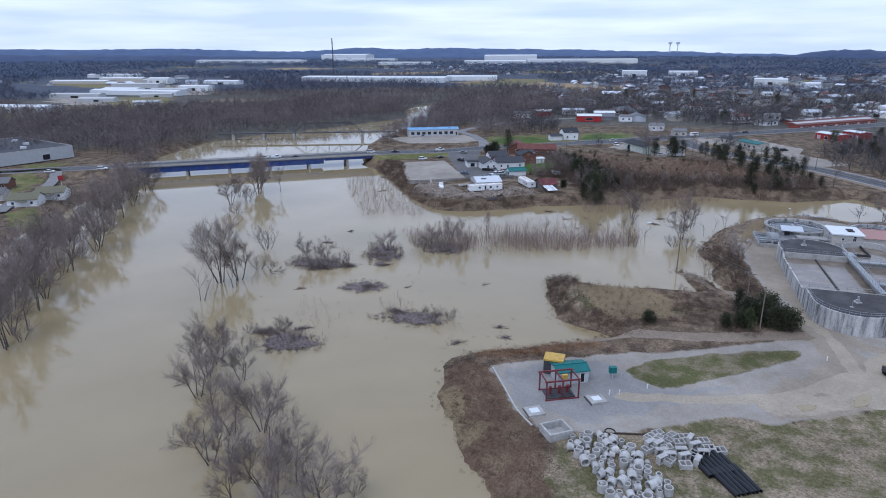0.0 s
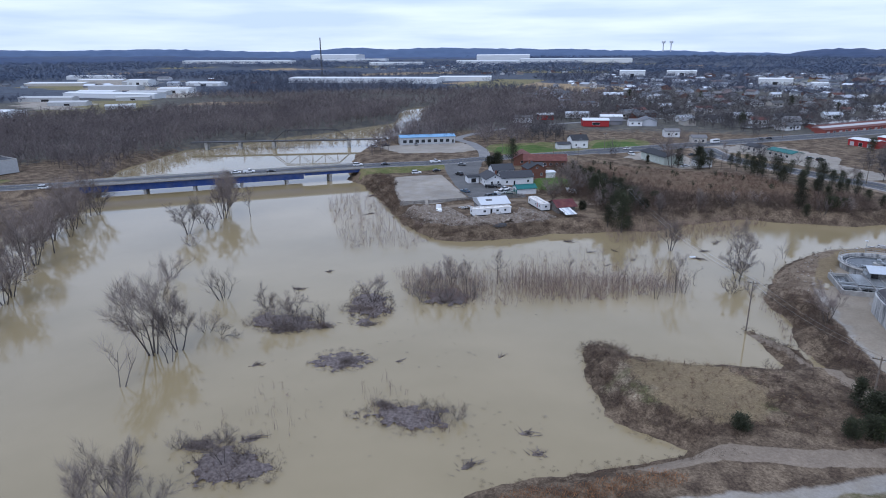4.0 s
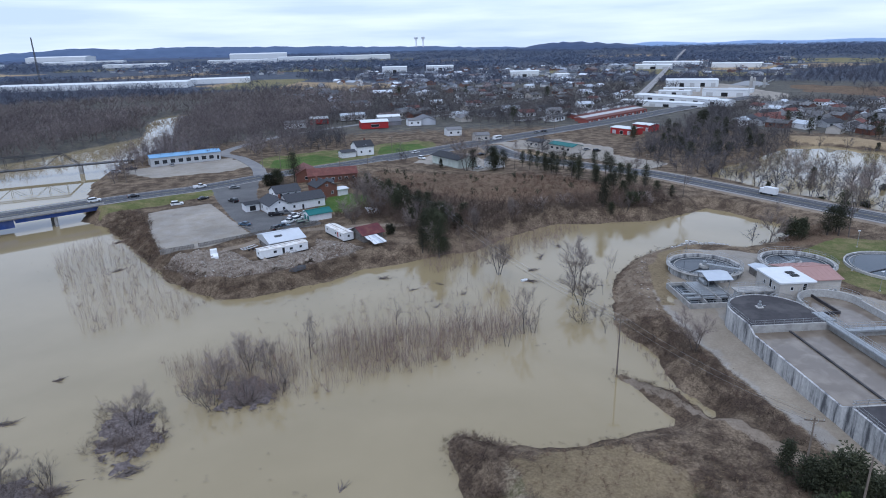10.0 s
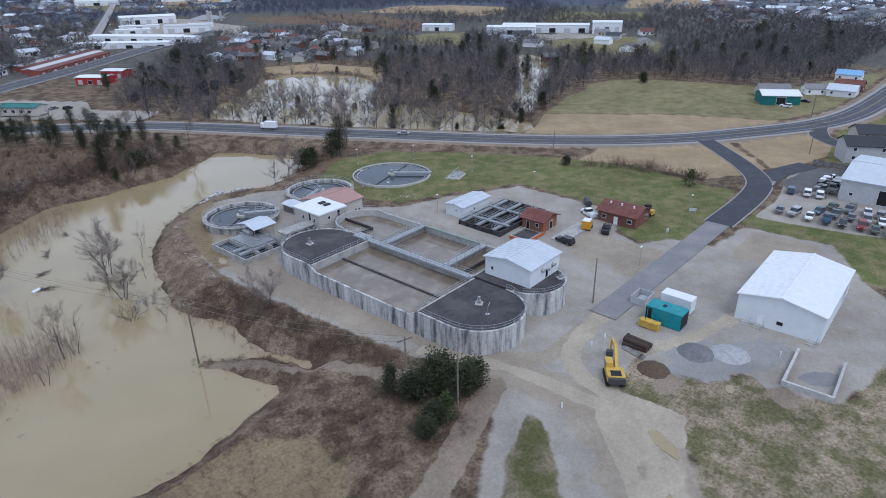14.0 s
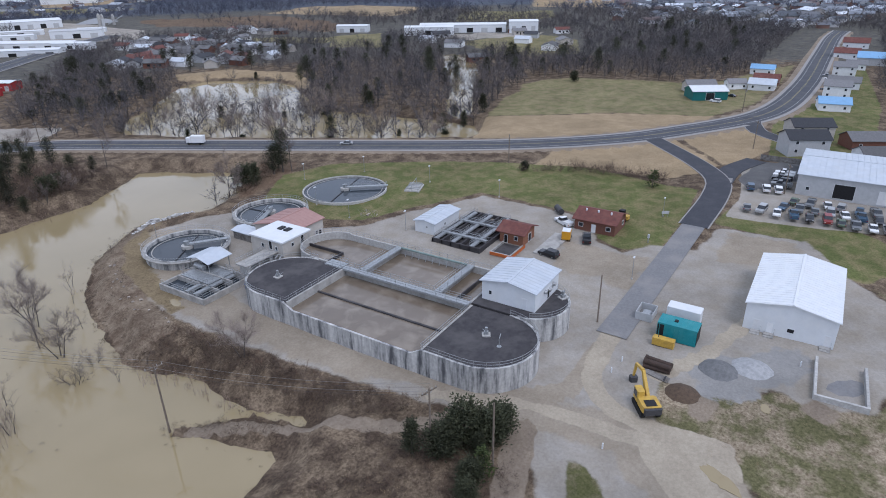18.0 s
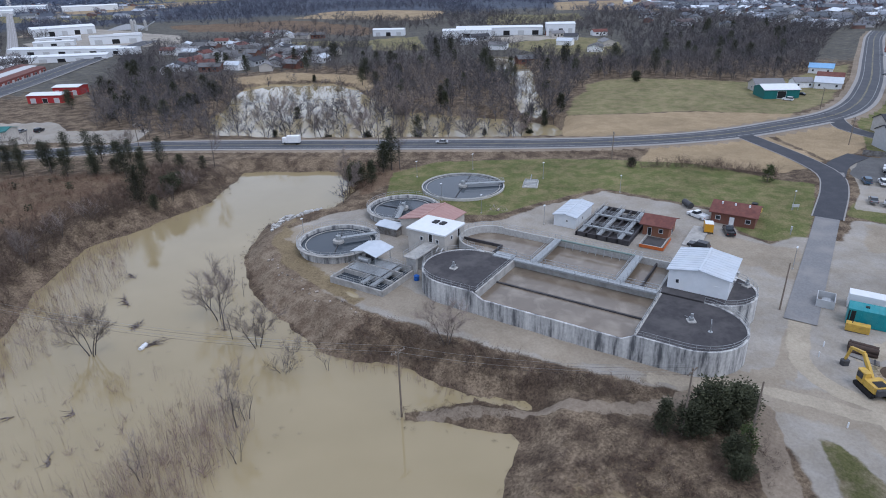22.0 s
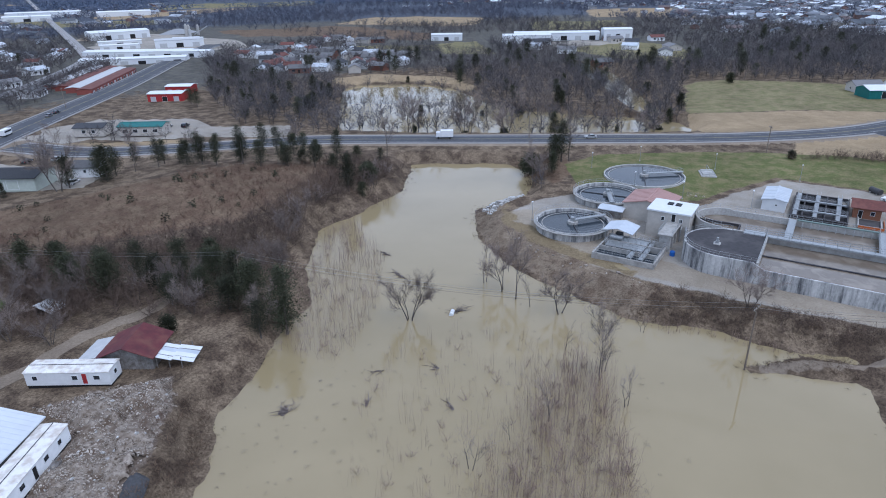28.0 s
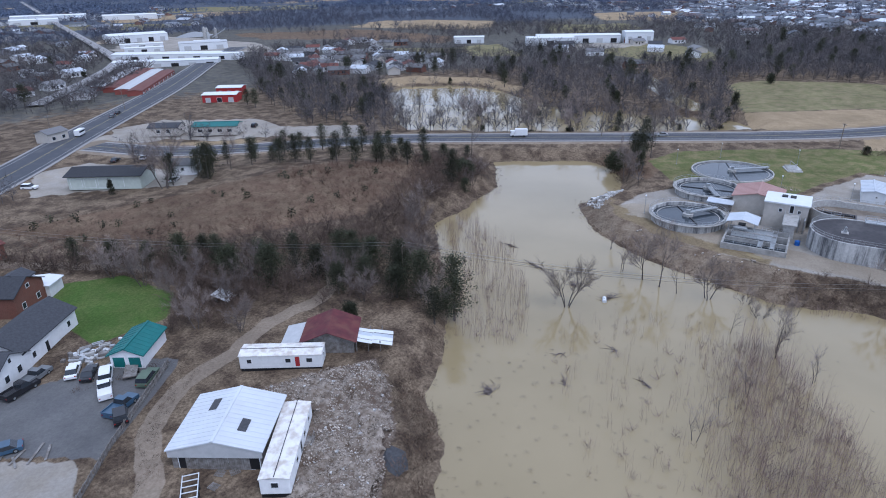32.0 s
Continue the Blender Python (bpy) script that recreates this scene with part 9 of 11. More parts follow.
# ---- cars ----
def car_geo(length, wide, high, kind):
    """Body side profile and the glazed upper, along x."""
    hl, w = length / 2, wide / 2
    body = Geo()
    lo, mid_z = 0.28, high * 0.58
    prof = [(-hl, lo + 0.1), (-hl + 0.12, lo), (hl - 0.15, lo), (hl, lo + 0.18), (hl - 0.05, mid_z * 0.9), (hl * 0.45, mid_z), (-hl * 0.9, mid_z), (-hl, mid_z * 0.92)]
    m = len(prof)
    body.add([(x, -w, z) for x, z in prof] + [(x, w, z) for x, z in prof], [tuple(range(m - 1, -1, -1)), tuple(range(m, 2 * m))] + [(i, (i + 1) % m, m + (i + 1) % m, m + i) for i in range(m)])
    cab = {"sedan": (-hl * 0.72, -hl * 0.42, hl * 0.12, hl * 0.45), "suv": (-hl * 0.95, -hl * 0.86, hl * 0.14, hl * 0.44), "pickup": (-hl * 0.12, -hl * 0.06, hl * 0.3, hl * 0.52)}[kind]
    a, b, c, d = cab
    iw = w - 0.14
    v = [(a, -w + 0.03, mid_z), (d, -w + 0.03, mid_z), (c, -iw, high - 0.06), (b, -iw, high - 0.06), (a, w - 0.03, mid_z), (d, w - 0.03, mid_z), (c, iw, high - 0.06), (b, iw, high - 0.06)]
    panes = []
    for name, f in (("side_window", (0, 1, 2, 3)), ("side_window", (7, 6, 5, 4)), ("rear_window", (0, 3, 7, 4)), ("windscreen", (1, 5, 6, 2))):
        q = [Vector(v[i]) for i in f]
        inner = [p + (Vector(((a + d) / 2, 0, mid_z)) - p) * 0.03 for p in q]
        panes.append((name, Geo().add(q + inner, [(0, 1, 2, 3), (7, 6, 5, 4)] + [(i, 4 + i, 4 + (i + 1) % 4, (i + 1) % 4) for i in range(4)])))
    roof_g = Geo().box(b, -iw, high - 0.06, c, iw, high, 0.08)
    if kind == "pickup":
        roof_g.box(-hl + 0.05, -w, mid_z - 0.02, -hl * 0.14, -w + 0.1, mid_z + 0.22).box(-hl + 0.05, w - 0.1, mid_z - 0.02, -hl * 0.14, w, mid_z + 0.22).box(-hl, -w, mid_z - 0.02, -hl + 0.08, w, mid_z + 0.22)
    return body, panes, roof_g


def wheel_mesh():
    return Geo().tube((0, -0.11, 0), (0, 0.11, 0), 0.34, sides=12).mesh("tyre", RUBBER), Geo().tube((0, -0.125, 0), (0, 0.125, 0), 0.19, sides=8).mesh("rim", STEEL)


TYRE, RIM_MESH = wheel_mesh()
HEADLIGHT = material("lamp_lens", (0.6, 0.6, 0.58), (0.5, 0.5, 0.5), scale=2, rough=0.15)
TAILLIGHT = material("tail_lens", (0.3, 0.02, 0.02), (0.25, 0.02, 0.02), scale=2, rough=0.2)
CARS = {}


def car(kind, paint, x, y, turn, where="parked on the gravel", z=None, group="parked cars", sink=0.0):
    spec = {"sedan": (4.6, 1.8, 1.42), "suv": (4.7, 1.9, 1.75), "pickup": (5.5, 1.95, 1.8)}[kind]
    key = (kind, paint)
    m = pose(x, y, (height_at(x, y) if z is None else z) - sink, 0, 0, turn)
    word = {"sedan": "sedan", "suv": "sport utility wagon", "pickup": "pickup truck"}[kind]
    if key in CARS:
        return tagged(copy_thing(CARS[key], m), "%s %s %s" % (paint, word, where), "car", group)
    c = thing("car" if kind != "pickup" else "pickup_truck", "%s %s %s" % (paint, word, where), "car", m, group)
    body, panes, roof_g = car_geo(*spec, kind)
    part("body", body, CAR_PAINTS[paint], c)
    for name, g in panes:
        part(name, g, GLASS, c, "dark tinted glass")
    part("roof", roof_g, CAR_PAINTS[paint], c)
    hl, w = spec[0] / 2, spec[1] / 2
    for s in (-1, 1):
        part("headlight", Geo().box(hl - 0.06, s * (w - 0.42), 0.62, hl + 0.01, s * (w - 0.08), 0.78), HEADLIGHT, c)
        part("taillight", Geo().box(-hl - 0.01, s * (w - 0.3), 0.7, -hl + 0.06, s * (w - 0.06), 0.86), TAILLIGHT, c)
        for xx in (-hl * 0.62, hl * 0.64):
            t = part("wheel", TYRE, None, c)
            t.location = (xx, s * (w - 0.1), 0.34)
            part("rim", RIM_MESH, None, t)
    CARS[key] = c
    return c


for kind, paint, x, y, turn in (("sedan", "blue", -85, 293.5, 150), ("pickup", "grey", -73.5, 307.5, 20), ("sedan", "white", -69.6, 303.6, 50), ("sedan", "black", -68.6, 300.8, 45), ("suv", "white", -67.4, 298.2, 55),
                                ("pickup", "white", -70.0, 294.4, 60), ("pickup", "blue", -71.2, 288.6, 15), ("suv", "black", -72.6, 286.6, 60), ("suv", "green", -64.6, 291.6, 30), ("pickup", "black", -76.5, 306.0, 10),
                                ("suv", "white", -119.5, 328, 25), ("sedan", "black", -112, 337, 40), ("suv", "black", -98, 330, 140), ("sedan", "grey", -103, 352, 20), ("suv", "silver", -175, 404, 20), ("pickup", "black", -170, 410, 30),
                                ("sedan", "silver", -152, 418, 120), ("suv", "white", -19, 413, -58), ("sedan", "white", 8, 380, 30), ("sedan", "black", 14, 420, 30), ("sedan", "silver", 20, 412, 30), ("sedan", "grey", 74, 424, 30), ("suv", "black", 78, 418, 30)):
    car(kind, paint, x, y, turn, "parked on the village lot", group="parked village cars")
for kind, paint, x, y, turn, line_z in (("sedan", "white", -201, 296.2, 35, 3.06), ("pickup", "white", -196, 299.6, 35, 3.06), ("sedan", "black", -186, 303.6, 35, 3.06), ("suv", "white", -152.5, 331, 35, 3.06), ("sedan", "black", -140, 337.5, 33, 2.9), ("pickup", "white", -118, 353.5, 40, 2.46),
                                        ("sedan", "silver", 139, 259.5, 121, 1.14), ("sedan", "white", -22, 428.5, 40, 2.05), ("sedan", "grey", 60, 492, 38, 2.05), ("sedan", "black", 66, 497, 38, 2.05)):
    car(kind, paint, x, y, turn, "standing on the road", line_z, "cars on the road")
# yard scrap beside the garage
for k in range(16):
    x, y = -65 + rng.uniform(-3, 3.4), 306.4 + rng.uniform(-2.6, 2.6)
    s = thing("scrap_pile", "jumbled grey scrap metal and boards beside the garage", "scrap", vpose(x, y, None, rng.uniform(0, 180)), "scrap beside the garage")
    part("sheet", Geo().box(-0.9, -0.4, 0, 0.9, 0.4, 0.2 + 0.3 * rng.random(), 0.1), (GREY_METAL, OLD_WOOD, STEEL, PALE_CONCRETE)[k % 4], s)
    part("board", Geo().box(-1.2, -0.1, 0.3, 0.7, 0.1, 0.45), OLD_WOOD, s)
flat_trailer = thing("flat_trailer", "rusty flat trailer with wooden deck", "trailer", vpose(-64.5, 296.0, None, 50))
part("deck", Geo().box(-2.4, -1.0, 0.55, 2.4, 1.0, 0.7), OLD_WOOD, flat_trailer)
for s in (-1, 1):
    w = part("wheel", TYRE, None, flat_trailer)
    w.location = (-0.4, s * 1.05, 0.34)
part("drawbar", Geo().tube((2.4, 0, 0.5), (3.6, 0, 0.4), 0.06, sides=4), DARK_STEEL, flat_trailer)
truck = thing("boom_truck", "white work truck among the rubble", "truck", vpose(-86, 259.5, None, 110))
part("cab", Geo().box(1.0, -1.0, 0.6, 2.6, 1.0, 2.3, 0.25), CAR_PAINTS["white"], truck)
part("bed", Geo().box(-2.6, -1.0, 0.6, 0.9, 1.0, 1.3), SIDING, truck)
part("windscreen", Geo().box(2.56, -0.8, 1.5, 2.63, 0.8, 2.1), GLASS, truck)
for xx in (-1.7, 1.8):
    for s in (-1, 1):
        w = part("wheel", TYRE, None, truck)
        w.location = (xx, s * 0.95, 0.34)


# ---- the works yard: machines, stores and the pump pad ----
def excavator(x, y, turn):
    e = thing("excavator", "yellow tracked excavator with its boom lowered to the ground", "excavator", pose(x, y, 0.3, 0, 0, turn))
    for s in (-1, 1):
        track = part("track", Geo().add([(-2.0, 0, 0.15), (-1.6, 0, 0), (1.6, 0, 0), (2.0, 0, 0.15), (2.1, 0, 0.5), (1.8, 0, 0.85), (-1.8, 0, 0.85), (-2.1, 0, 0.5)]
                                        + [(-2.0, s * 0.6, 0.15), (-1.6, s * 0.6, 0), (1.6, s * 0.6, 0), (2.0, s * 0.6, 0.15), (2.1, s * 0.6, 0.5), (1.8, s * 0.6, 0.85), (-1.8, s * 0.6, 0.85), (-2.1, s * 0.6, 0.5)],
                                        [tuple(range(7, -1, -1)), tuple(range(8, 16))] + [(i, (i + 1) % 8, 8 + (i + 1) % 8, 8 + i) for i in range(8)]), RUBBER, e)
        track.location = (0, s * 0.85, 0)
    part("turntable", Geo().tube((0, 0, 0.7), (0, 0, 1.05), 0.9, sides=14), DARK_STEEL, e)
    part("engine_cover", Geo().box(-2.3, -1.35, 1.05, 0.4, 1.35, 2.1, 0.25), YELLOW, e)
    part("counterweight", Geo().box(-2.75, -1.3, 1.05, -2.3, 1.3, 2.0, 0.2), DARK_STEEL, e)
    cab = part("cab", Geo().box(0.3, 0.25, 1.05, 2.0, 1.35, 2.9, 0.15), YELLOW, e)
    part("windscreen", Geo().box(1.98, 0.4, 1.6, 2.04, 1.2, 2.75), GLASS, cab)
    part("side_window", Geo().box(0.6, 1.33, 1.7, 1.8, 1.38, 2.7), GLASS, cab)
    part("grille", Geo().box(-2.0, -0.8, 2.1, -0.6, 0.8, 2.16), DARK, e)
    part("boom", Geo().tube((0.8, -0.4, 1.6), (3.6, -0.4, 4.3), 0.36, 0.32, sides=4).tube((3.6, -0.4, 4.3), (6.2, -0.4, 3.6), 0.32, 0.26, sides=4), YELLOW, e)
    part("stick", Geo().tube((6.2, -0.4, 3.7), (6.9, -0.4, 1.0), 0.26, 0.2, sides=4), YELLOW, e)
    part("boom_ram", Geo().tube((1.2, -0.15, 1.4), (3.2, -0.15, 3.4), 0.09, sides=6), STEEL, e)
    part("bucket", Geo().box(6.3, -1.0, 0.0, 7.3, 0.2, 0.9, 0.2), DARK_STEEL, e)
    return e


excavator(49.2, 127.3, 35)


def container(label, x0, y0, x1, y1, h, mat, z=0.3, ribs=8, name="container", doors=True):
    c = thing(name, label, "container", pose((x0 + x1) / 2, (y0 + y1) / 2, z))
    hx, hy = (x1 - x0) / 2, (y1 - y0) / 2
    part("body", Geo().box(-hx, -hy, 0.15, hx, hy, h, 0.06), mat, c)
    part("skid", Geo().box(-hx + 0.1, -hy + 0.1, 0, hx - 0.1, hy - 0.1, 0.15), DARK_STEEL, c)
    n = ribs
    for i in range(n):
        y = -hy + (i + 0.5) * 2 * hy / n
        part("rib", Geo().box(-hx - 0.05, y - 0.06, 0.2, -hx, y + 0.06, h - 0.08), mat, c)
        part("roof_rib", Geo().box(-hx + 0.1, y - 0.05, h, hx - 0.1, y + 0.05, h + 0.05), mat, c)
    return c


teal = container("teal painted equipment container with vents and dark ends", 69.2, 124.6, 72.6, 131.2, 3.2, TEAL_BOX)
part("louvre", Geo().box(-1.74, 2.0, 0.4, -1.66, 3.2, 2.9), DARK, teal)
part("louvre", Geo().box(-1.72, -3.34, 0.4, 1.5, -3.3, 2.9), DARK, teal, "dark louvred end")
part("hatch", Geo().box(-0.3, 0.2, 3.2, 0.4, 0.8, 3.36), DARK, teal)
container("white storage container with a bright roof", 76.0, 125.4, 78.6, 131.2, 2.9, WHITE_METAL)
gen = container("yellow diesel generator on a skid", 66.6, 127.6, 67.9, 131.2, 1.5, YELLOW, ribs=4, name="generator")
part("exhaust", Geo().tube((0, 0.9, 1.5), (0, 0.9, 1.9), 0.08, sides=6), DARK_STEEL, gen)
skip = thing("open_bin", "open grey steel bin with scrap inside", "bin", pose(75.6, 134.6, 0.3))
for g in (Geo().box(-2, -1.5, 0.1, 2, -1.4, 1.6), Geo().box(-2, 1.4, 0.1, 2, 1.5, 1.6), Geo().box(-2, -1.4, 0.1, -1.9, 1.4, 1.6), Geo().box(1.9, -1.4, 0.1, 2, 1.4, 1.6), Geo().box(-2, -1.5, 0, 2, 1.5, 0.1)):
    part("side", g, GREY_METAL, skip)
part("scrap", Geo().box(-1.2, -0.8, 0.1, 0.9, 0.6, 0.9, 0.2), STEEL, skip)
for k in range(5):
    p = thing("steel_pipe", "rusty dark pipe section in a stack", "pipe", pose(59.5 + k % 3 * 0.95, 128.4, 0.3 + 0.42 + (0.75 if k > 2 else 0), 0, 0, 4 - 2 * k), "stacked dark pipes")
    part("barrel", Geo().tube((0, -2.0, 0), (0, 1.9, 0), 0.45, sides=12), material("rusty_pipe", (0.07, 0.045, 0.035), (0.04, 0.03, 0.025), scale=2, rough=0.8) if k == 0 else bpy.data.materials["rusty_pipe"], p)
    part("socket", Geo().tube((0, 1.9, 0), (0, 2.2, 0), 0.54, sides=12), bpy.data.materials["rusty_pipe"], p)
for k in range(6):
    p = thing("timber_beam", "grey-green timber beams lying on the gravel", "beam", pose(57.6 + 0.22 * k, 128.2, 0.36, 0, 0, -16 + k), "timber beams")
    part("beam", Geo().box(-0.1, -2.2, -0.08, 0.1, 2.2, 0.1), OLD_WOOD, p)
    part("end_tie", Geo().box(-0.16, -1.6, 0.1, 0.16, -1.4, 0.16), DARK_STEEL, p)


def heap_of(label, x, y, r, h, mat, n=20, seed=0, stretch=1.0):
    g = np.random.default_rng(seed)
    rings = []
    for k, (f, z) in enumerate(((1.0, -0.05), (0.72, 0.36), (0.4, 0.74), (0.12, 0.98))):
        rings += [(math.cos(6.2832 * i / n) * r * f * stretch * g.uniform(0.94, 1.06), math.sin(6.2832 * i / n) * r * f * g.uniform(0.94, 1.06), z * h) for i in range(n)]
    f = [(k * n + i, k * n + (i + 1) % n, (k + 1) * n + (i + 1) % n, (k + 1) * n + i) for k in range(3) for i in range(n)] + [tuple(3 * n + i for i in range(n))]
    o = tagged(part("mound", Geo().add(rings, f), mat, None, "", True), label, "heap")
    o.location = (x, y, height_at(x, y))
    return o


heap_of("heap of dark gravel", 64.6, 120.0, 3.0, 1.0, HEAP_DARK, seed=1)
heap_of("heap of pale blue-grey gravel", 67.6, 115.6, 3.2, 0.9, HEAP_PALE, seed=2)
heap_of("heap of brown soil and roots", 55.6, 123.6, 2.6, 1.0, material("brown_soil", (0.11, 0.075, 0.05), (0.06, 0.042, 0.03), scale=2, bump=0.5), seed=3)
store_bin = thing("aggregate_bay", "open concrete bay with low pale walls", "bay", pose(70, 103.4, 0.2, 0, 0, 2))
for g in (Geo().box(-5.5, 3.2, 0, 5.5, 3.6, 1.1), Geo().box(-5.9, -3.6, 0, -5.5, 3.6, 1.1), Geo().box(-5.5, -3.6, 0, 5.5, -3.2, 1.1)):
    part("wall", g, PALE_CONCRETE, store_bin)
part("floor", Geo().box(-5.5, -3.2, -0.2, 5.5, 3.2, 0.08), OLD_ASPHALT, store_bin)
for x, y in ((55.4, 134.5), (59.3, 134.0), (72.5, 109.0), (-2.5, 103.8), (-0.8, 104.4), (4, 108), (38, 130)):
    b = thing("bollard", "short white plastic marker post in the gravel", "bollard", pose(x, y, height_at(x, y), 0, 0, 0), "white marker posts")
    part("post", Geo().tube((0, 0, -0.2), (0, 0, 0.9), 0.11, sides=8), WHITE_METAL, b)
    part("cap", Geo().tube((0, 0, 0.9), (0, 0, 0.98), 0.12, 0.05, sides=8), WHITE_METAL, b)
car("pickup", "white", 109.6, 164.5, 60, "parked beside the brick office", group="works vehicles")
car("pickup", "black", 102.6, 156.0, 20, "parked beside the brick office", group="works vehicles")
van = thing("yellow_truck", "small yellow box truck parked in the yard", "truck", pose(101.0, 160.4, 0.3, 0, 0, 15))
part("box", Geo().box(-1.6, -1.0, 0.6, 1.0, 1.0, 2.6, 0.08), CAR_PAINTS["yellow"], van)
part("cab", Geo().box(1.0, -0.95, 0.5, 2.3, 0.95, 1.8, 0.3), CAR_PAINTS["yellow"], van)
part("roof_panel", Geo().box(-1.55, -0.95, 2.6, 0.95, 0.95, 2.64), WHITE_METAL, van)
part("windscreen", Geo().box(2.26, -0.75, 1.2, 2.33, 0.75, 1.7), GLASS, van)
for xx in (-1.0, 1.5):
    for s in (-1, 1):
        w = part("wheel", TYRE, None, van)
        w.location = (xx, s * 0.95, 0.34)
loader = thing("yellow_loader", "yellow loader parked behind the brick office", "loader", pose(119.0, 152.8, 0.3, 0, 0, 80))
part("body", Geo().box(-1.8, -0.8, 0.7, 1.2, 0.8, 1.7, 0.2), YELLOW, loader)
part("cab", Geo().box(-0.6, -0.7, 1.7, 0.7, 0.7, 2.9, 0.1), DARK, loader)
part("bucket", Geo().box(2.2, -1.1, 0.1, 3.0, 1.1, 0.9, 0.2), YELLOW, loader)
part("arm", Geo().tube((0.8, 0, 1.3), (2.3, 0, 0.6), 0.16, sides=4), YELLOW, loader)
for xx in (-1.1, 0.9):
    for s in (-1, 1):
        w = part("wheel", TYRE, None, loader)
        w.location, w.scale = (xx, s * 0.85, 0.55), (1.6, 1.6, 1.6)
car("suv", "black", 90.6, 160.4, 80, "parked behind the blower building", group="works vehicles")
tanks = thing("fuel_tank", "dark horizontal fuel tank on a cradle", "tank", pose(116, 168.4, 0.3, 0, 0, 40))
part("barrel", Geo().tube((-1.8, 0, 1.0), (1.8, 0, 1.0), 0.8, sides=14), DARK_STEEL, tanks)
for xx in (-1.2, 1.2):
    part("cradle", Geo().box(xx - 0.15, -0.7, 0, xx + 0.15, 0.7, 0.5), CONCRETE, tanks)
valve = thing("pipe_station", "low steel pipework on a concrete pad in the lawn", "pipework", pose(113.5, 212.5, 0.35, 0, 0, 20))
part("pad", Geo().box(-3.2, -2.2, -0.2, 3.2, 2.2, 0.3), PALE_CONCRETE, valve)
for k in range(5):
    part("pipe_run", Geo().tube((-2.6 + k * 1.25, -1.8, 0.8), (-2.6 + k * 1.25, 1.8, 0.8), 0.14, sides=6).tube((-2.6 + k * 1.25, -1.8, 0.8), (-2.6 + k * 1.25, -1.8, 0.3), 0.14, sides=6).tube((-2.6 + k * 1.25, 1.8, 0.8), (-2.6 + k * 1.25, 1.8, 0.3), 0.14, sides=6), STEEL, valve)
part("frame", Geo().tube((-3, 0, 0.3), (-3, 0, 2.2), 0.07, sides=4).tube((3, 0, 0.3), (3, 0, 2.2), 0.07, sides=4).tube((-3, 0, 2.2), (3, 0, 2.2), 0.07, sides=4), STEEL, valve)


def yard_lamp(x, y, h=5.0):
    l = thing("yard_lamp", "slender grey yard lamp post with a white head", "lamp", pose(x, y, height_at(x, y)), "yard lamps")
    part("pole", Geo().tube((0, 0, -0.3), (0, 0, h), 0.07, 0.05, sides=6), STEEL, l)
    part("head", Geo().box(-0.5, -0.17, h, 0.25, 0.17, h + 0.16, 0.05), WHITE_METAL, l)
    part("foot", Geo().tube((0, 0, -0.1), (0, 0, 0.25), 0.22, sides=8), PALE_CONCRETE, l)
    return l


for x, y in ((103.7, 246.5), (118.5, 235.0), (89.2, 228.4), (85.9, 214.0), (120.5, 211.6), (118.8, 187.4), (126.8, 144.6), (88.8, 141.2), (86.5, 196.5), (50.4, 243.5)):
    yard_lamp(x, y)
rubble_field("pale sand and stones left on the lawn", [(88, 213), (92, 216), (94, 211), (90, 208)], 0.6, (0.1, 0.3), RUBBLE)
hydrant = thing("test_rig", "small steel instrument post on the lawn", "post", pose(108.8, 143.4, 0.3))
part("post", Geo().tube((0, 0, -0.2), (0, 0, 2.0), 0.12, sides=6), STEEL, hydrant)
part("box", Geo().box(-0.3, -0.2, 1.2, 0.3, 0.2, 2.0), GREY_METAL, hydrant)
sign = thing("works_sign", "small grey sign cluster beside the drive", "sign", pose(126.6, 144.0, 0.4, 0, 0, 30))
for yy in (-0.7, 0.7):
    part("leg", Geo().tube((0, yy, -0.3), (0, yy, 1.6), 0.06, sides=5), STEEL, sign)
part("panel", Geo().box(-0.05, -0.9, 0.8, 0.05, 0.9, 1.6), GREY_METAL, sign)


# ---- poles and wires ----
def utility_pole(x, y, z, h, turn, arm=True, lean=0.0, label="weathered wooden utility pole with a crossarm and insulators"):
    p = thing("utility_pole", label if arm else "plain weathered wooden utility pole", "pole", pose(x, y, z, lean, 0, turn), "utility poles")
    part("shaft", Geo().tube((0, 0, -1.5), (0, 0, h), 0.17, 0.11, sides=8), POLE_WOOD, p)
    if arm:
        a = part("crossarm", Geo().box(-1.3, -0.07, h - 0.55, 1.3, 0.07, h - 0.4), POLE_WOOD, p)
        for xx in (-1.15, -0.45, 0.45, 1.15):
            part("insulator", Geo().tube((xx, 0, h - 0.4), (xx, 0, h - 0.15), 0.06, 0.04, sides=6), STEEL, a)
        part("brace", Geo().tube((-0.7, 0.08, h - 0.5), (0, 0.12, h - 1.2), 0.03, sides=4).tube((0.7, 0.08, h - 0.5), (0, 0.12, h - 1.2), 0.03, sides=4), STEEL, p)
    return p


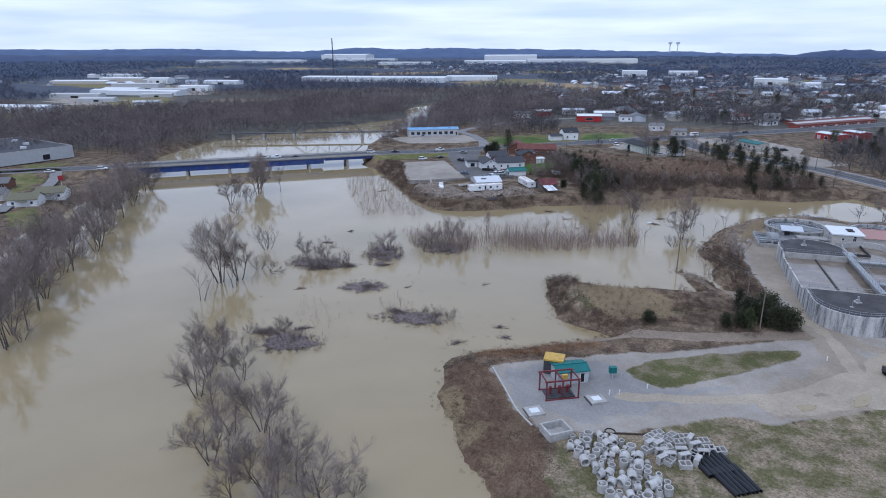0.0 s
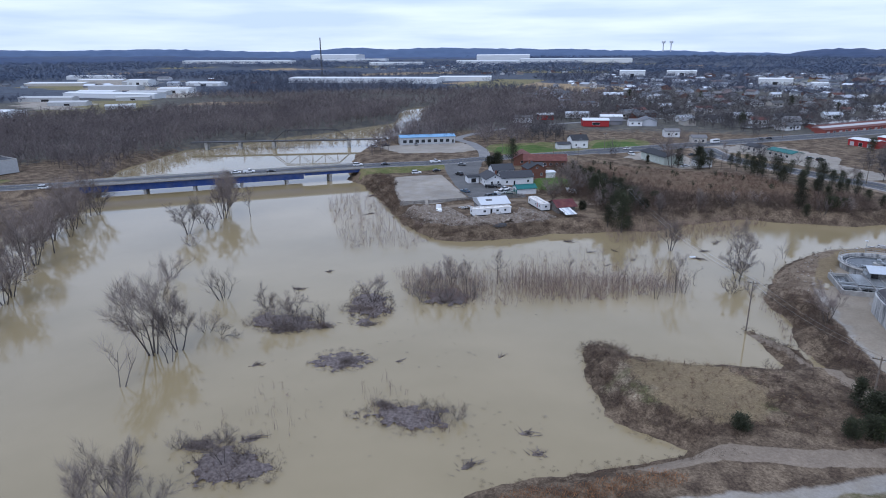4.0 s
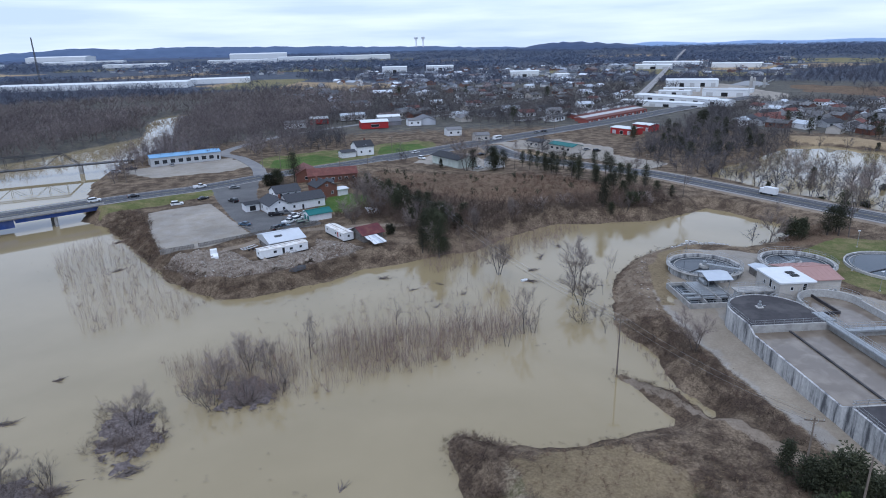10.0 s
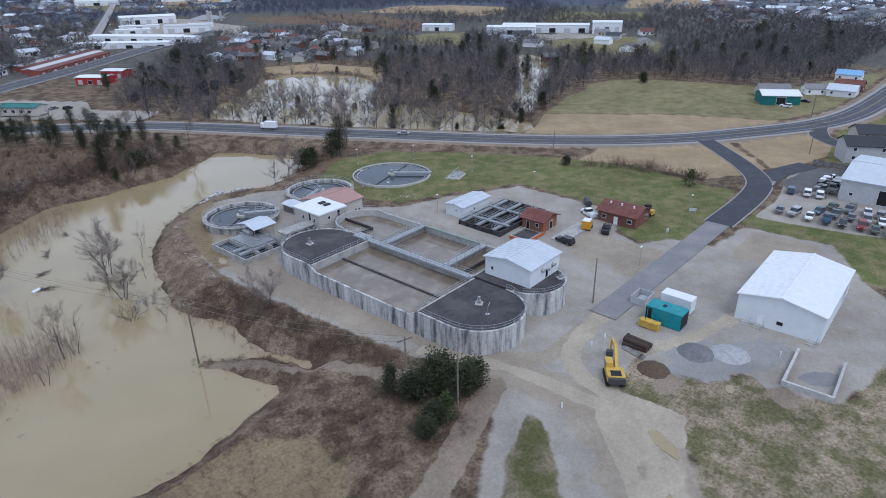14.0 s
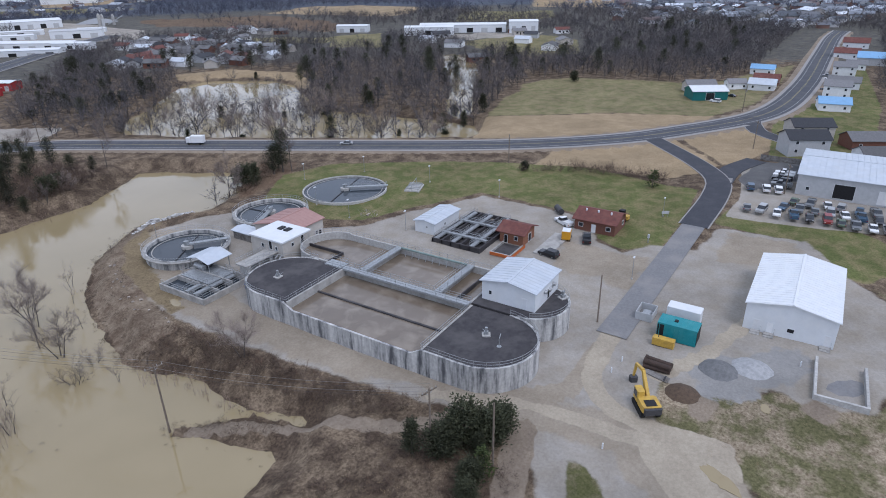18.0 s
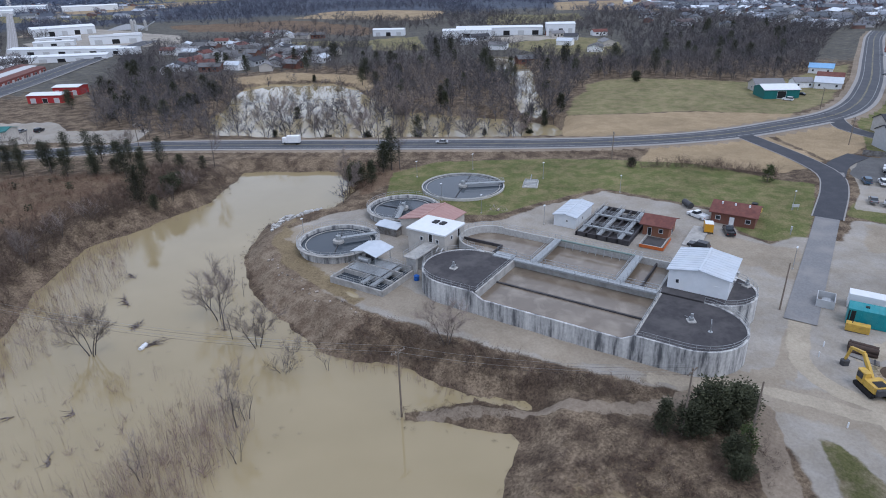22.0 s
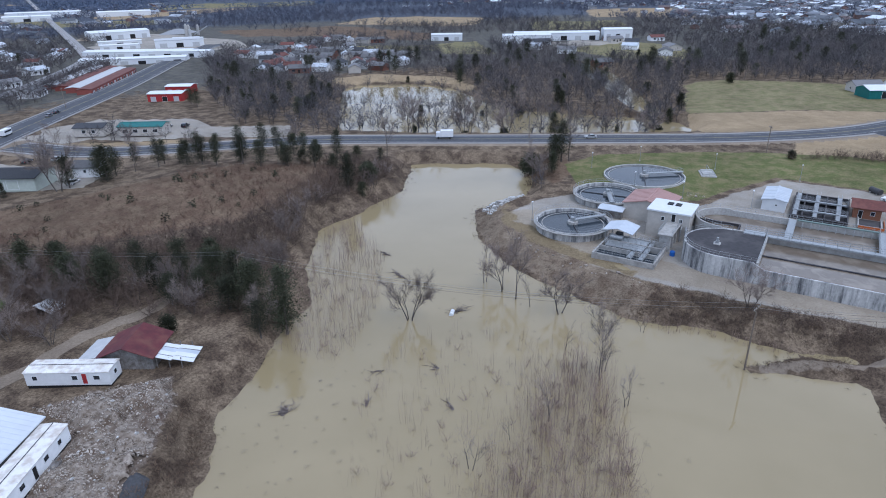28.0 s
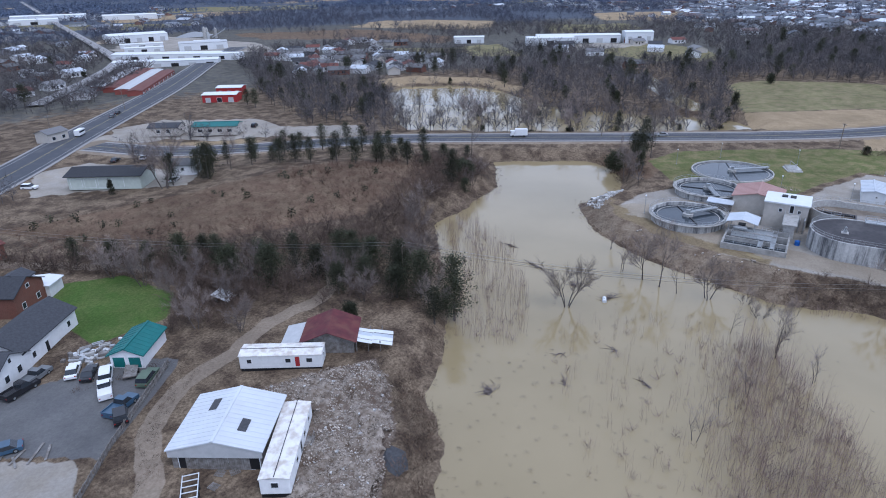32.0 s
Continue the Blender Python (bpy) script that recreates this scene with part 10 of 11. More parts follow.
LINE_POLES = [(-18, 274.5, 0.6, 10.2), (11.6, 187, -2.8, 12.2), (25.1, 149.2, 0.3, 11.0)]
for x, y, z, h in LINE_POLES:
    utility_pole(x, y, z, h, -15)
utility_pole(27.2, 141.0, 0.3, 10.6, 0, False)
utility_pole(69.1, 141.6, 0.3, 9.6, 0, False)
utility_pole(-60, 385, 1.5, 9, 20)
EXTRA = [(-159, 377, 2, 11), (-100, 398, 2, 10), (-92, 402, 2, 11), (-86, 405, 2, 10), (-35, 425, 2, 10), (20, 470, 2, 10), (75, 505, 2, 10), (128, 280, 1, 10), (-46, 378, 1, 9), (160, 120, 0.9, 8), (205, 134, 0.9, 9), (150, 200, 0.6, 9), (82, 356, 1.2, 9), (262, 146, 1, 9), (-30, 410, 2, 9)]
for x, y, z, h in EXTRA:
    utility_pole(x, y, z, h, 30)


def wires(a, b, label="sagging power lines between the poles", sag=1.6):
    w = thing("power_line", label, "wires", pose(0, 0, 0), "power lines")
    d = Vector((b[0] - a[0], b[1] - a[1], 0)).normalized()
    n = Vector((d.y, -d.x, 0))
    for k, off in enumerate((-1.15, -0.45, 0.45, 1.15)):
        g = Geo()
        line = []
        for i in range(13):
            t = i / 12
            q = Vector((a[0] + (b[0] - a[0]) * t, a[1] + (b[1] - a[1]) * t, a[2] + a[3] - 0.15 + (b[2] + b[3] - a[2] - a[3]) * t - sag * 4 * t * (1 - t))) + n * off
            line.append(q)
        g.pipe(line, 0.018, 3)
        part("wire", g, DARK_STEEL if k % 2 else STEEL, w)


wires(LINE_POLES[0], LINE_POLES[1], sag=2.6)
wires(LINE_POLES[1], LINE_POLES[2], sag=1.2)
wires((-60, 385, 1.5, 9), LINE_POLES[0], sag=3.0)

# ---- the pump pad by the river ----
PZ = 0.32
hut = building("pump_hut", "small pale hut with a teal metal roof on the pump pad", -3.0, -2.0, 3.0, 2.0, PZ, 2.4, 0.5, "x", GREY_METAL, TEAL, "hut", 28, origin=(-10.2, 107.6), n_seams=6, over=0.3, doors=(("-y", 1.8, 0, 0.9, 2.0, DARK),))
crate = container("yellow roofed dark equipment cabinet behind the pump hut", -15.2, 107.9, -11.6, 110.9, 2.8, DARK_STEEL, PZ, 4, "cabinet")
part("lid", Geo().box(-1.9, -1.6, 2.8, 1.9, 1.6, 3.15, 0.1), YELLOW, crate, "bright yellow lid")
rig = thing("pump_gantry", "dark red steel gantry frame over the pump wells", "frame", pose(-11.3, 101.2, PZ, 0, 0, 28))
for x in (-3.0, 0.0, 3.0):
    for y in (-1.9, 1.9):
        part("post", Geo().box(x - 0.11, y - 0.11, 0, x + 0.11, y + 0.11, 3.6), RED_FRAME, rig)
for y in (-1.9, 1.9):
    part("beam", Geo().box(-3.3, y - 0.12, 3.6, 3.3, y + 0.12, 3.85), RED_FRAME, rig)
    part("sill", Geo().box(-3.2, y - 0.1, 0, 3.2, y + 0.1, 0.15), RED_FRAME, rig)
for x in (-3.0, 0.0, 3.0):
    part("cross_beam", Geo().box(x - 0.1, -1.78, 3.62, x + 0.1, 1.78, 3.82), RED_FRAME, rig)
pumps = thing("pump_set", "dark pumps and pipes under the red frame", "pump", pose(-11.3, 101.2, PZ, 0, 0, 28))
part("well_cover", Geo().box(-2.6, -1.5, 0.0, 2.6, 1.5, 0.2), DARK_STEEL, pumps)
for x in (-1.5, 0.2, 1.8):
    part("pump", Geo().tube((x, 0.2, 0.2), (x, 0.2, 1.5), 0.35, 0.28, sides=10), RED_FRAME, pumps)
    part("outlet", Geo().tube((x, 0.2, 0.7), (x + 0.3, -1.3, 0.5), 0.14, sides=6), DARK_STEEL, pumps)
yellow_hoist = thing("yellow_hoist", "yellow chain hoist hanging in the red frame", "hoist", pose(-10.4, 102.0, PZ + 2.9, 0, 0, 28))
part("body", Geo().box(-0.5, -0.3, 0, 0.5, 0.3, 0.75, 0.1), YELLOW, yellow_hoist)
part("hook", Geo().tube((0, 0, 0), (0, 0, -0.7), 0.05, sides=5), DARK_STEEL, yellow_hoist)
panel = thing("control_sign", "teal control panel box on a post", "panel", pose(-2.4, 110.0, PZ, 0, 0, 20))
part("post", Geo().tube((0, 0, -0.3), (0, 0, 1.3), 0.12, sides=6), PALE_CONCRETE, panel)
part("box", Geo().box(-0.7, -0.4, 1.2, 0.7, 0.4, 2.4, 0.08), TEAL, panel)
for x, y, turn in ((-14.4, 93.9, 32), (-4.6, 101.1, 32)):
    s = thing("manhole_slab", "square concrete manhole slab with a pale hatch", "slab", pose(x, y, PZ, 0, 0, turn), "manhole slabs")
    part("slab", Geo().box(-1.5, -1.4, -0.2, 1.5, 1.4, 0.35, 0.1), CONCRETE, s)
    part("hatch", Geo().box(-0.8, -0.7, 0.35, 0.8, 0.7, 0.43), WHITE_METAL, s)
    part("skid", Geo().box(-1.7, -1.5, -0.1, -1.55, 1.5, 0.15), DARK_STEEL, s)
vault = thing("concrete_vault", "open square precast concrete vault", "vault", pose(-9.9, 88.4, PZ, 0, 0, 38))
for g in (Geo().box(-2.1, -1.8, 0, 2.1, -1.5, 1.5), Geo().box(-2.1, 1.5, 0, 2.1, 1.8, 1.5), Geo().box(-2.1, -1.5, 0, -1.8, 1.5, 1.5), Geo().box(1.8, -1.5, 0, 2.1, 1.5, 1.5), Geo().box(-1.8, -1.5, 0, 1.8, 1.5, 0.2)):
    part("side", g, PALE_CONCRETE, vault)
kerb = tagged(part("pad_kerb", strip(curve([(-25, 107, PZ), (-21, 100, PZ), (-17.4, 93.6, PZ), (-14, 89.6, PZ)], 2), -0.15, 0.15, 0.22), PALE_CONCRETE), "pale concrete kerb along the pad edge", "kerb", kind="structure")

# precast concrete rings, boxes and black pipes stored on the spoil ground
ring_big = Geo().ring_wall(0, 0, 0.5, 0.66, -0.6, 0.6, 16).mesh("ring", PALE_CONCRETE)
ring_small = Geo().ring_wall(0, 0, 0.36, 0.48, -0.5, 0.5, 14).mesh("ring", PALE_CONCRETE)
cone_g = Geo()
nn = 16
cone_g.add([(math.cos(6.2832 * i / nn) * r, math.sin(6.2832 * i / nn) * r, z) for r, z in ((0.66, -0.5), (0.4, 0.5), (0.28, 0.5), (0.52, -0.5)) for i in range(nn)],
           [(k * nn + i, k * nn + (i + 1) % nn, ((k + 1) % 4) * nn + (i + 1) % nn, ((k + 1) % 4) * nn + i) for k in range(4) for i in range(nn)])
cone = cone_g.mesh("cone", PALE_CONCRETE)
boxm = Geo()
for g in ((-0.9, -0.65, -0.4, 0.9, -0.5, 0.4), (-0.9, 0.5, -0.4, 0.9, 0.65, 0.4), (-0.9, -0.5, -0.4, -0.75, 0.5, 0.4), (0.75, -0.5, -0.4, 0.9, 0.5, 0.4), (-0.75, -0.5, -0.4, 0.75, 0.5, -0.28), (-0.08, -0.5, -0.4, 0.08, 0.5, 0.38)):
    boxm.box(*g)
box_mesh = boxm.mesh("drain_box", PALE_CONCRETE)
RING_YARD = [(-8.6, 85.8), (-7.6, 87.8), (-2.2, 90.4), (2, 88.2), (8, 80.6), (5, 74), (-1.0, 75), (-3.6, 81)]
ring_places = fill(RING_YARD, 1.32, 0.3, 0.95)
for k, p in enumerate(ring_places):
    kind = k % 5
    flat = rng.uniform(0, 1) < 0.55
    me, half, rad = ((ring_big, 0.6, 0.66), (ring_small, 0.5, 0.48), (cone, 0.5, 0.66), (ring_big, 0.6, 0.66), (ring_small, 0.5, 0.48))[kind]
    z = height_at(p[0], p[1]) + (half if flat else rad)
    s = rng.uniform(0.8, 1.15)
    o = tagged(new("concrete_ring", me), "pale precast concrete manhole ring lying in a store heap", "pipe ring", "stored concrete rings")
    o.matrix_basis = pose(p[0], p[1], z * 1.0 - 0.02, rng.uniform(-6, 6) if flat else 90, 0, rng.uniform(0, 360)) @ Matrix.Diagonal((s, s, s, 1))
BOX_YARD = [(2.4, 91.2), (6, 93.4), (10, 94.6), (15.4, 92.6), (14.5, 90), (10.2, 84.4), (7.6, 84.6), (4.4, 87.4)]
for k, p in enumerate(fill(BOX_YARD, 1.75, 0.28, 0.95)):
    o = tagged(new("concrete_drain_box", box_mesh), "pale precast concrete drain box stored in a heap", "drain box", "stored drain boxes")
    tip = rng.uniform(0, 1) < 0.4
    o.matrix_basis = pose(p[0], p[1], height_at(p[0], p[1]) + (0.62 if tip else 0.39), 90 if tip else rng.uniform(-5, 5), 0, rng.uniform(-30, 30) + 40)
black_m = Geo().ring_wall(0, 0, 0.3, 0.38, -3.0, 3.0, 12).mesh("pipe", BLACK_PIPE)
for k in range(13):
    row, col = (0, k) if k < 7 else (1, k - 7)
    o = tagged(new("black_pipe", black_m), "long black plastic drain pipe lying in a row", "pipe", "stored black pipes")
    o.matrix_basis = pose(11.6 + col * 0.66 + row * 3.2, 87.2 + col * 0.42 - row * 3.4, height_at(13, 86) + 0.38, 90, 0, 32 + rng.uniform(-4, 4))
old_pipe = thing("rusty_hoop", "rusty pipe and hose lying by the ring heap", "pipe", pose(-0.8, 91.6, PZ))
part("pipe_run", Geo().tube((0, 0, 0.15), (5.2, 1.2, 0.15), 0.14, sides=8), bpy.data.materials["rusty_pipe"], old_pipe)
part("hose_loop", Geo().ring_wall(-0.8, 0.3, 0.75, 0.9, 0.02, 0.15, 18), RUBBER, old_pipe)


# rain puddles
for x, y, rx, ry, turn in ((75.1, 92.6, 1.9, 0.9, 30), (40.5, 115.5, 3.4, 1.2, 60), (30, 109.6, 2.8, 1.0, 35), (34, 215, 2.2, 0.9, 70), (58, 112.4, 1.3, 0.7, 10)):
    n = 26
    g = Geo()
    ring = [(math.cos(6.2832 * i / n) * rx * rng.uniform(0.75, 1.1), math.sin(6.2832 * i / n) * ry * rng.uniform(0.75, 1.1), 0) for i in range(n)]
    g.add(ring + [(p[0] * 0.9, p[1] * 0.9, -0.3) for p in ring], [tuple(range(n))] + [(i, n + i, n + (i + 1) % n, (i + 1) % n) for i in range(n)])
    puddle = tagged(part("puddle", g, WATER), "shallow muddy rain puddle on the ground", "puddle", "puddles", "structure")
    puddle.matrix_basis = pose(x, y, height_at(x, y) + 0.05, 0, 0, turn)


# ---- east side: car lot, warehouse, houses along the new road ----
warehouse = building("warehouse", "large pale grey metal warehouse with a dark open doorway", 161.5, 88.0, 190.0, 117.6, 0.8, 5.4, 1.6, "y", GREY_METAL, METAL_ROOF, "warehouse", n_seams=20,
                     doors=(("-x", 3.5, 0, 5.0, 4.0, DARK), ("-x", -6.0, 0, 3.6, 3.6, SIDING)), windows=(("-x", 12.0, 1.2, 1.0, 1.0),))
paint_cycle = ("grey", "silver", "white", "blue", "black", "red", "green", "grey", "white", "silver", "blue", "grey")
k = 0
for row_x, y_from, y_to, step in ((141.4, 127, 95, 3.0), (147.2, 119, 95, 2.9), (152.6, 117, 96, 3.1)):
    y = y_from
    while y > y_to:
        car(("sedan", "suv", "sedan", "pickup")[k % 4], paint_cycle[k % 12], row_x + rng.uniform(-0.5, 0.5), y, rng.uniform(-12, 12) + (180 if k % 3 else 0), "parked in the repair lot", 0.75, "cars in the repair lot")
        k += 1
        y -= step * rng.uniform(0.9, 1.3)
for kind, paint, x, y in (("suv", "blue", 159.2, 128.6), ("suv", "white", 159.8, 124.6), ("suv", "white", 160, 121.6), ("pickup", "white", 177.4, 121.6), ("pickup", "white", 174.4, 121.8), ("pickup", "black", 171.4, 121.8), ("suv", "black", 168.6, 121.6), ("pickup", "grey", 165.6, 121.4)):
    car(kind, paint, x, y, 90 if x > 161 else 10, "parked beside the warehouse", 0.75, "cars beside the warehouse")
fence_b = thing("board_fence", "grey board fence between the lot and the houses", "fence", pose(190.5, 96, 0.8))
part("panel", Geo().box(0, 0, 0, 0.06, 34, 1.8), OLD_WOOD, fence_b)
for i in range(12):
    part("post", Geo().box(0.06, i * 3.05, 0, 0.18, i * 3.05 + 0.12, 1.9), OLD_WOOD, fence_b)


def house(x, y, w, d, h, turn, wall, roof, label, storeys=1, porch=True, group="houses", z=None, name="house"):
    b = building(name, label, -w / 2, -d / 2, w / 2, d / 2, height_at(x, y) if z is None else z, h, d * 0.24, "x", wall, roof, "house", turn, origin=(x, y), group=group,
                 windows=[(f, s * w / 3.2, 1.0 + 2.7 * st, 1.1, 1.2) for st in range(storeys) for f in ("-y", "+y") for s in (-1, 1)] + [("-x", 0, 1.0 + 2.7 * (storeys - 1), 1.0, 1.1)],
                 doors=(("-y", 0, 0.1, 1.0, 2.1, SIDING),))
    if porch:
        part("porch_roof", Geo().box(-w / 5, -d / 2 - 1.8, 2.4, w / 5, -d / 2, 2.55), roof, b)
        for s in (-1, 1):
            part("porch_post", Geo().tube((s * w / 5.5, -d / 2 - 1.7, -0.3), (s * w / 5.5, -d / 2 - 1.7, 2.4), 0.09, sides=5), SIDING, b)
    return b


GREY_SIDING = material("grey_siding", (0.42, 0.43, 0.45), (0.36, 0.37, 0.38), scale=1, rough=0.7)
house(207, 119.5, 13, 9, 5.4, 118, GREY_SIDING, SHINGLE, "two-storey grey house with a dark blue shingle roof", 2)
house(230, 119.5, 14, 9, 5.2, 118, TAN_WALL, SHINGLE, "two-storey tan house with a dark blue shingle roof and porch", 2)
house(226, 101, 15, 9, 3.2, 118, BRICK, GREY_SHINGLE, "brick ranch house with a grey shingle roof")
house(206, 98, 13, 8, 3.0, 118, SIDING, GREY_SHINGLE, "white ranch house with a grey roof")
house(287, 114, 12, 9, 3.2, 100, SIDING, BLUE_ROOF, "white house with a pale blue roof")
house(317, 114, 11, 9, 5.6, 90, SIDING, GREY_SHINGLE, "two-storey white house with a grey roof", 2)
house(345, 112, 14, 9, 3.2, 90, SIDING, GREY_SHINGLE, "white house with a grey roof")
house(384, 113, 11, 9, 5.2, 90, SIDING, GREY_SHINGLE, "two-storey white gabled house", 2)
house(412, 108, 10, 8, 3.2, 90, SIDING, GREY_SHINGLE, "white cottage with a grey roof")
house(458, 114, 14, 11, 3.6, 90, SIDING, MAROON, "white building with a red roof")
house(436, 98, 20, 12, 4.4, 90, GREY_METAL, BLUE_ROOF, "long building with bright blue walls and roof", porch=False)
house(520, 110, 16, 12, 4, 90, SIDING, MAROON, "white shop with a red roof", porch=False)
barn_x = building("farm_barn", "teal metal barn with a white roof in the field", -8, -6, 8, 6, height_at(288, 166), 4.0, 1.6, "x", TEAL, WHITE_METAL, "barn", -60, origin=(288, 166), doors=(("-y", 0, 0, 4, 3.4, DARK),), n_seams=8)
house(303, 172, 14, 9, 3.2, -60, TAN_WALL, GREY_SHINGLE, "low farm house with a grey roof", group="farm buildings")
house(320, 158, 9, 7, 3.0, -60, SIDING, GREY_SHINGLE, "small white outbuilding with a grey roof", group="farm buildings", porch=False)
house(322, 146, 12, 9, 3.0, 90, SIDING, METAL_ROOF, "white roadside house with a pale roof", group="farm buildings")
house(338, 146, 12, 9, 3.2, 90, BRICK, MAROON, "red roadside house with a dark red roof", group="farm buildings")
house(372, 152, 12, 8, 3.2, 90, SIDING, BLUE_ROOF, "white roadside house with a pale blue roof", group="farm buildings")
for kind, paint, x, y in (("suv", "white", 280, 160), ("sedan", "black", 296, 156), ("sedan", "red", 352, 118), ("sedan", "white", 362, 119), ("pickup", "grey", 370, 120), ("sedan", "black", 330, 119), ("sedan", "silver", 300, 119), ("suv", "black", 216, 124), ("suv", "white", 238, 124)):
    car(kind, paint, x, y, 80, "parked beside the houses", group="cars beside the houses")

# the west bank: a large store and a few houses by a lane
west_store = thing("flat_store", "large grey flat-roofed store with rooftop units", "store", pose(-360, 268, 1.2, 0, 0, 73.5))
part("wall", Geo().box(-23, -34, -0.5, 23, 34, 6.0), GREY_METAL, west_store)
part("roof", Geo().box(-22.7, -33.7, 6.0, 22.7, 33.7, 6.2), SHINGLE, west_store, "dark flat roof")
for g in (Geo().box(-23, -34, 6.0, 23, -33.7, 6.6), Geo().box(-23, 33.7, 6.0, 23, 34, 6.6), Geo().box(22.7, -33.7, 6.0, 23, 33.7, 6.6), Geo().box(-23, -33.7, 6.0, -22.7, 33.7, 6.6)):
    part("parapet", g, PALE_CONCRETE, west_store)
for x, y in ((-14, -20), (-8, -12), (2, -22), (10, -6), (-4, 6), (12, 14), (-16, 18)):
    part("roof_unit", Geo().box(x - 1.4, y - 1, 6.2, x + 1.4, y + 1, 7.4, 0.15), WHITE_METAL, west_store)
opening(west_store, "door", 8, -34, 0, 4, 3.2, "-y", None, DARK)
LANE = curve([(-236, 168, 0.9), (-246, 182, 1.0), (-252, 198, 1.1), (-268, 220, 1.3), (-286, 236, 1.6), (-300, 226, 1.6), (-330, 206, 1.6)])
road("road_lane", [(x, y, max(z, height_at(x, y)) + 0.12) for x, y, z in LANE], 2.6, OLD_ASPHALT, "worn grey lane beside the river bank houses")
OLIVE_ROOF = material("olive_shingles", (0.17, 0.165, 0.11), (0.12, 0.115, 0.08), scale=2, rough=0.9)
house(-239.5, 183, 11, 8, 3.0, 30, SIDING, OLIVE_ROOF, "white river bank house with a mossy roof", group="river bank houses")
house(-240, 196, 11, 8, 3.0, 30, SIDING, OLIVE_ROOF, "white river bank house with a mossy roof", group="river bank houses")
house(-262, 186, 11, 8, 3.0, 30, TAN_WALL, GREY_SHINGLE, "tan river bank house with a grey roof", group="river bank houses")
house(-282, 204, 11, 8, 3.0, 30, BRICK, GREY_SHINGLE, "brick river bank house with a grey roof", group="river bank houses")
red_sign = thing("roadside_sign", "red square roadside sign on a white post", "sign", pose(-258, 216, 1.0, 0, 0, 40))
part("panel", Geo().box(-1.1, -0.1, 2.0, 1.1, 0.1, 4.2), RED_STORE, red_sign)
part("post", Geo().tube((0, 0, -0.3), (0, 0, 2.0), 0.15, sides=6), WHITE_METAL, red_sign)
for kind, paint, x, y in (("suv", "black", -250, 187), ("sedan", "black", -254, 192), ("suv", "white", -248, 176), ("pickup", "black", -255, 206), ("sedan", "white", -281, 230), ("suv", "white", -262, 244), ("sedan", "silver", -248, 191)):
    car(kind, paint, x, y, 30, "parked beside the river bank houses", group="cars by the river bank houses")

# box truck and bus on the roads
box_truck = thing("delivery_truck", "white delivery truck on the bypass", "truck", pose(112.4, 308.5, 1.24, 0, 0, 119))
part("box", Geo().box(-3.4, -1.15, 0.7, 1.4, 1.15, 3.1, 0.08), CAR_PAINTS["white"], box_truck)
part("cab", Geo().box(1.4, -1.1, 0.6, 3.2, 1.1, 2.4, 0.35), CAR_PAINTS["white"], box_truck)
part("windscreen", Geo().box(3.14, -0.9, 1.5, 3.22, 0.9, 2.2), GLASS, box_truck)
part("logo_bar", Geo().box(-2.2, -1.19, 1.9, -0.6, -1.16, 2.4), material("purple_mark", (0.08, 0.03, 0.2), (0.07, 0.03, 0.18), scale=2), box_truck)
for xx in (-2.2, 2.2):
    for s in (-1, 1):
        w = part("wheel", TYRE, None, box_truck)
        w.location, w.scale = (xx, s * 1.0, 0.42), (1.25, 1.2, 1.25)
bus = thing("white_bus", "white van on the main road", "van", pose(30, 468, 2.06, 0, 0, 38))
part("body", Geo().box(-3, -1.1, 0.5, 3, 1.1, 2.6, 0.2), CAR_PAINTS["white"], bus)
part("windows", Geo().box(-2.6, -1.13, 1.5, 2.6, 1.13, 2.2), GLASS, bus)
for xx in (-2, 2):
    for s in (-1, 1):
        w = part("wheel", TYRE, None, bus)
        w.location = (xx, s * 1.0, 0.34)


# ---- farther buildings ----
def hall(label, x, y, w, d, h, turn, wall, roof, name="factory_hall", group="factory halls", rise=None, bays=6):
    b = building(name, label, -w / 2, -d / 2, w / 2, d / 2, height_at(x, y) - 0.2, h, rise if rise is not None else d * 0.06, "x", wall, roof, "factory", turn, origin=(x, y), group=group, over=0.3,
                 doors=[("-y", -w / 2 + (i + 0.5) * w / max(bays, 1), 0.2, w / max(bays, 1) * 0.45, h * 0.6, DARK if i % 2 else GREY_METAL) for i in range(bays)])
    return b


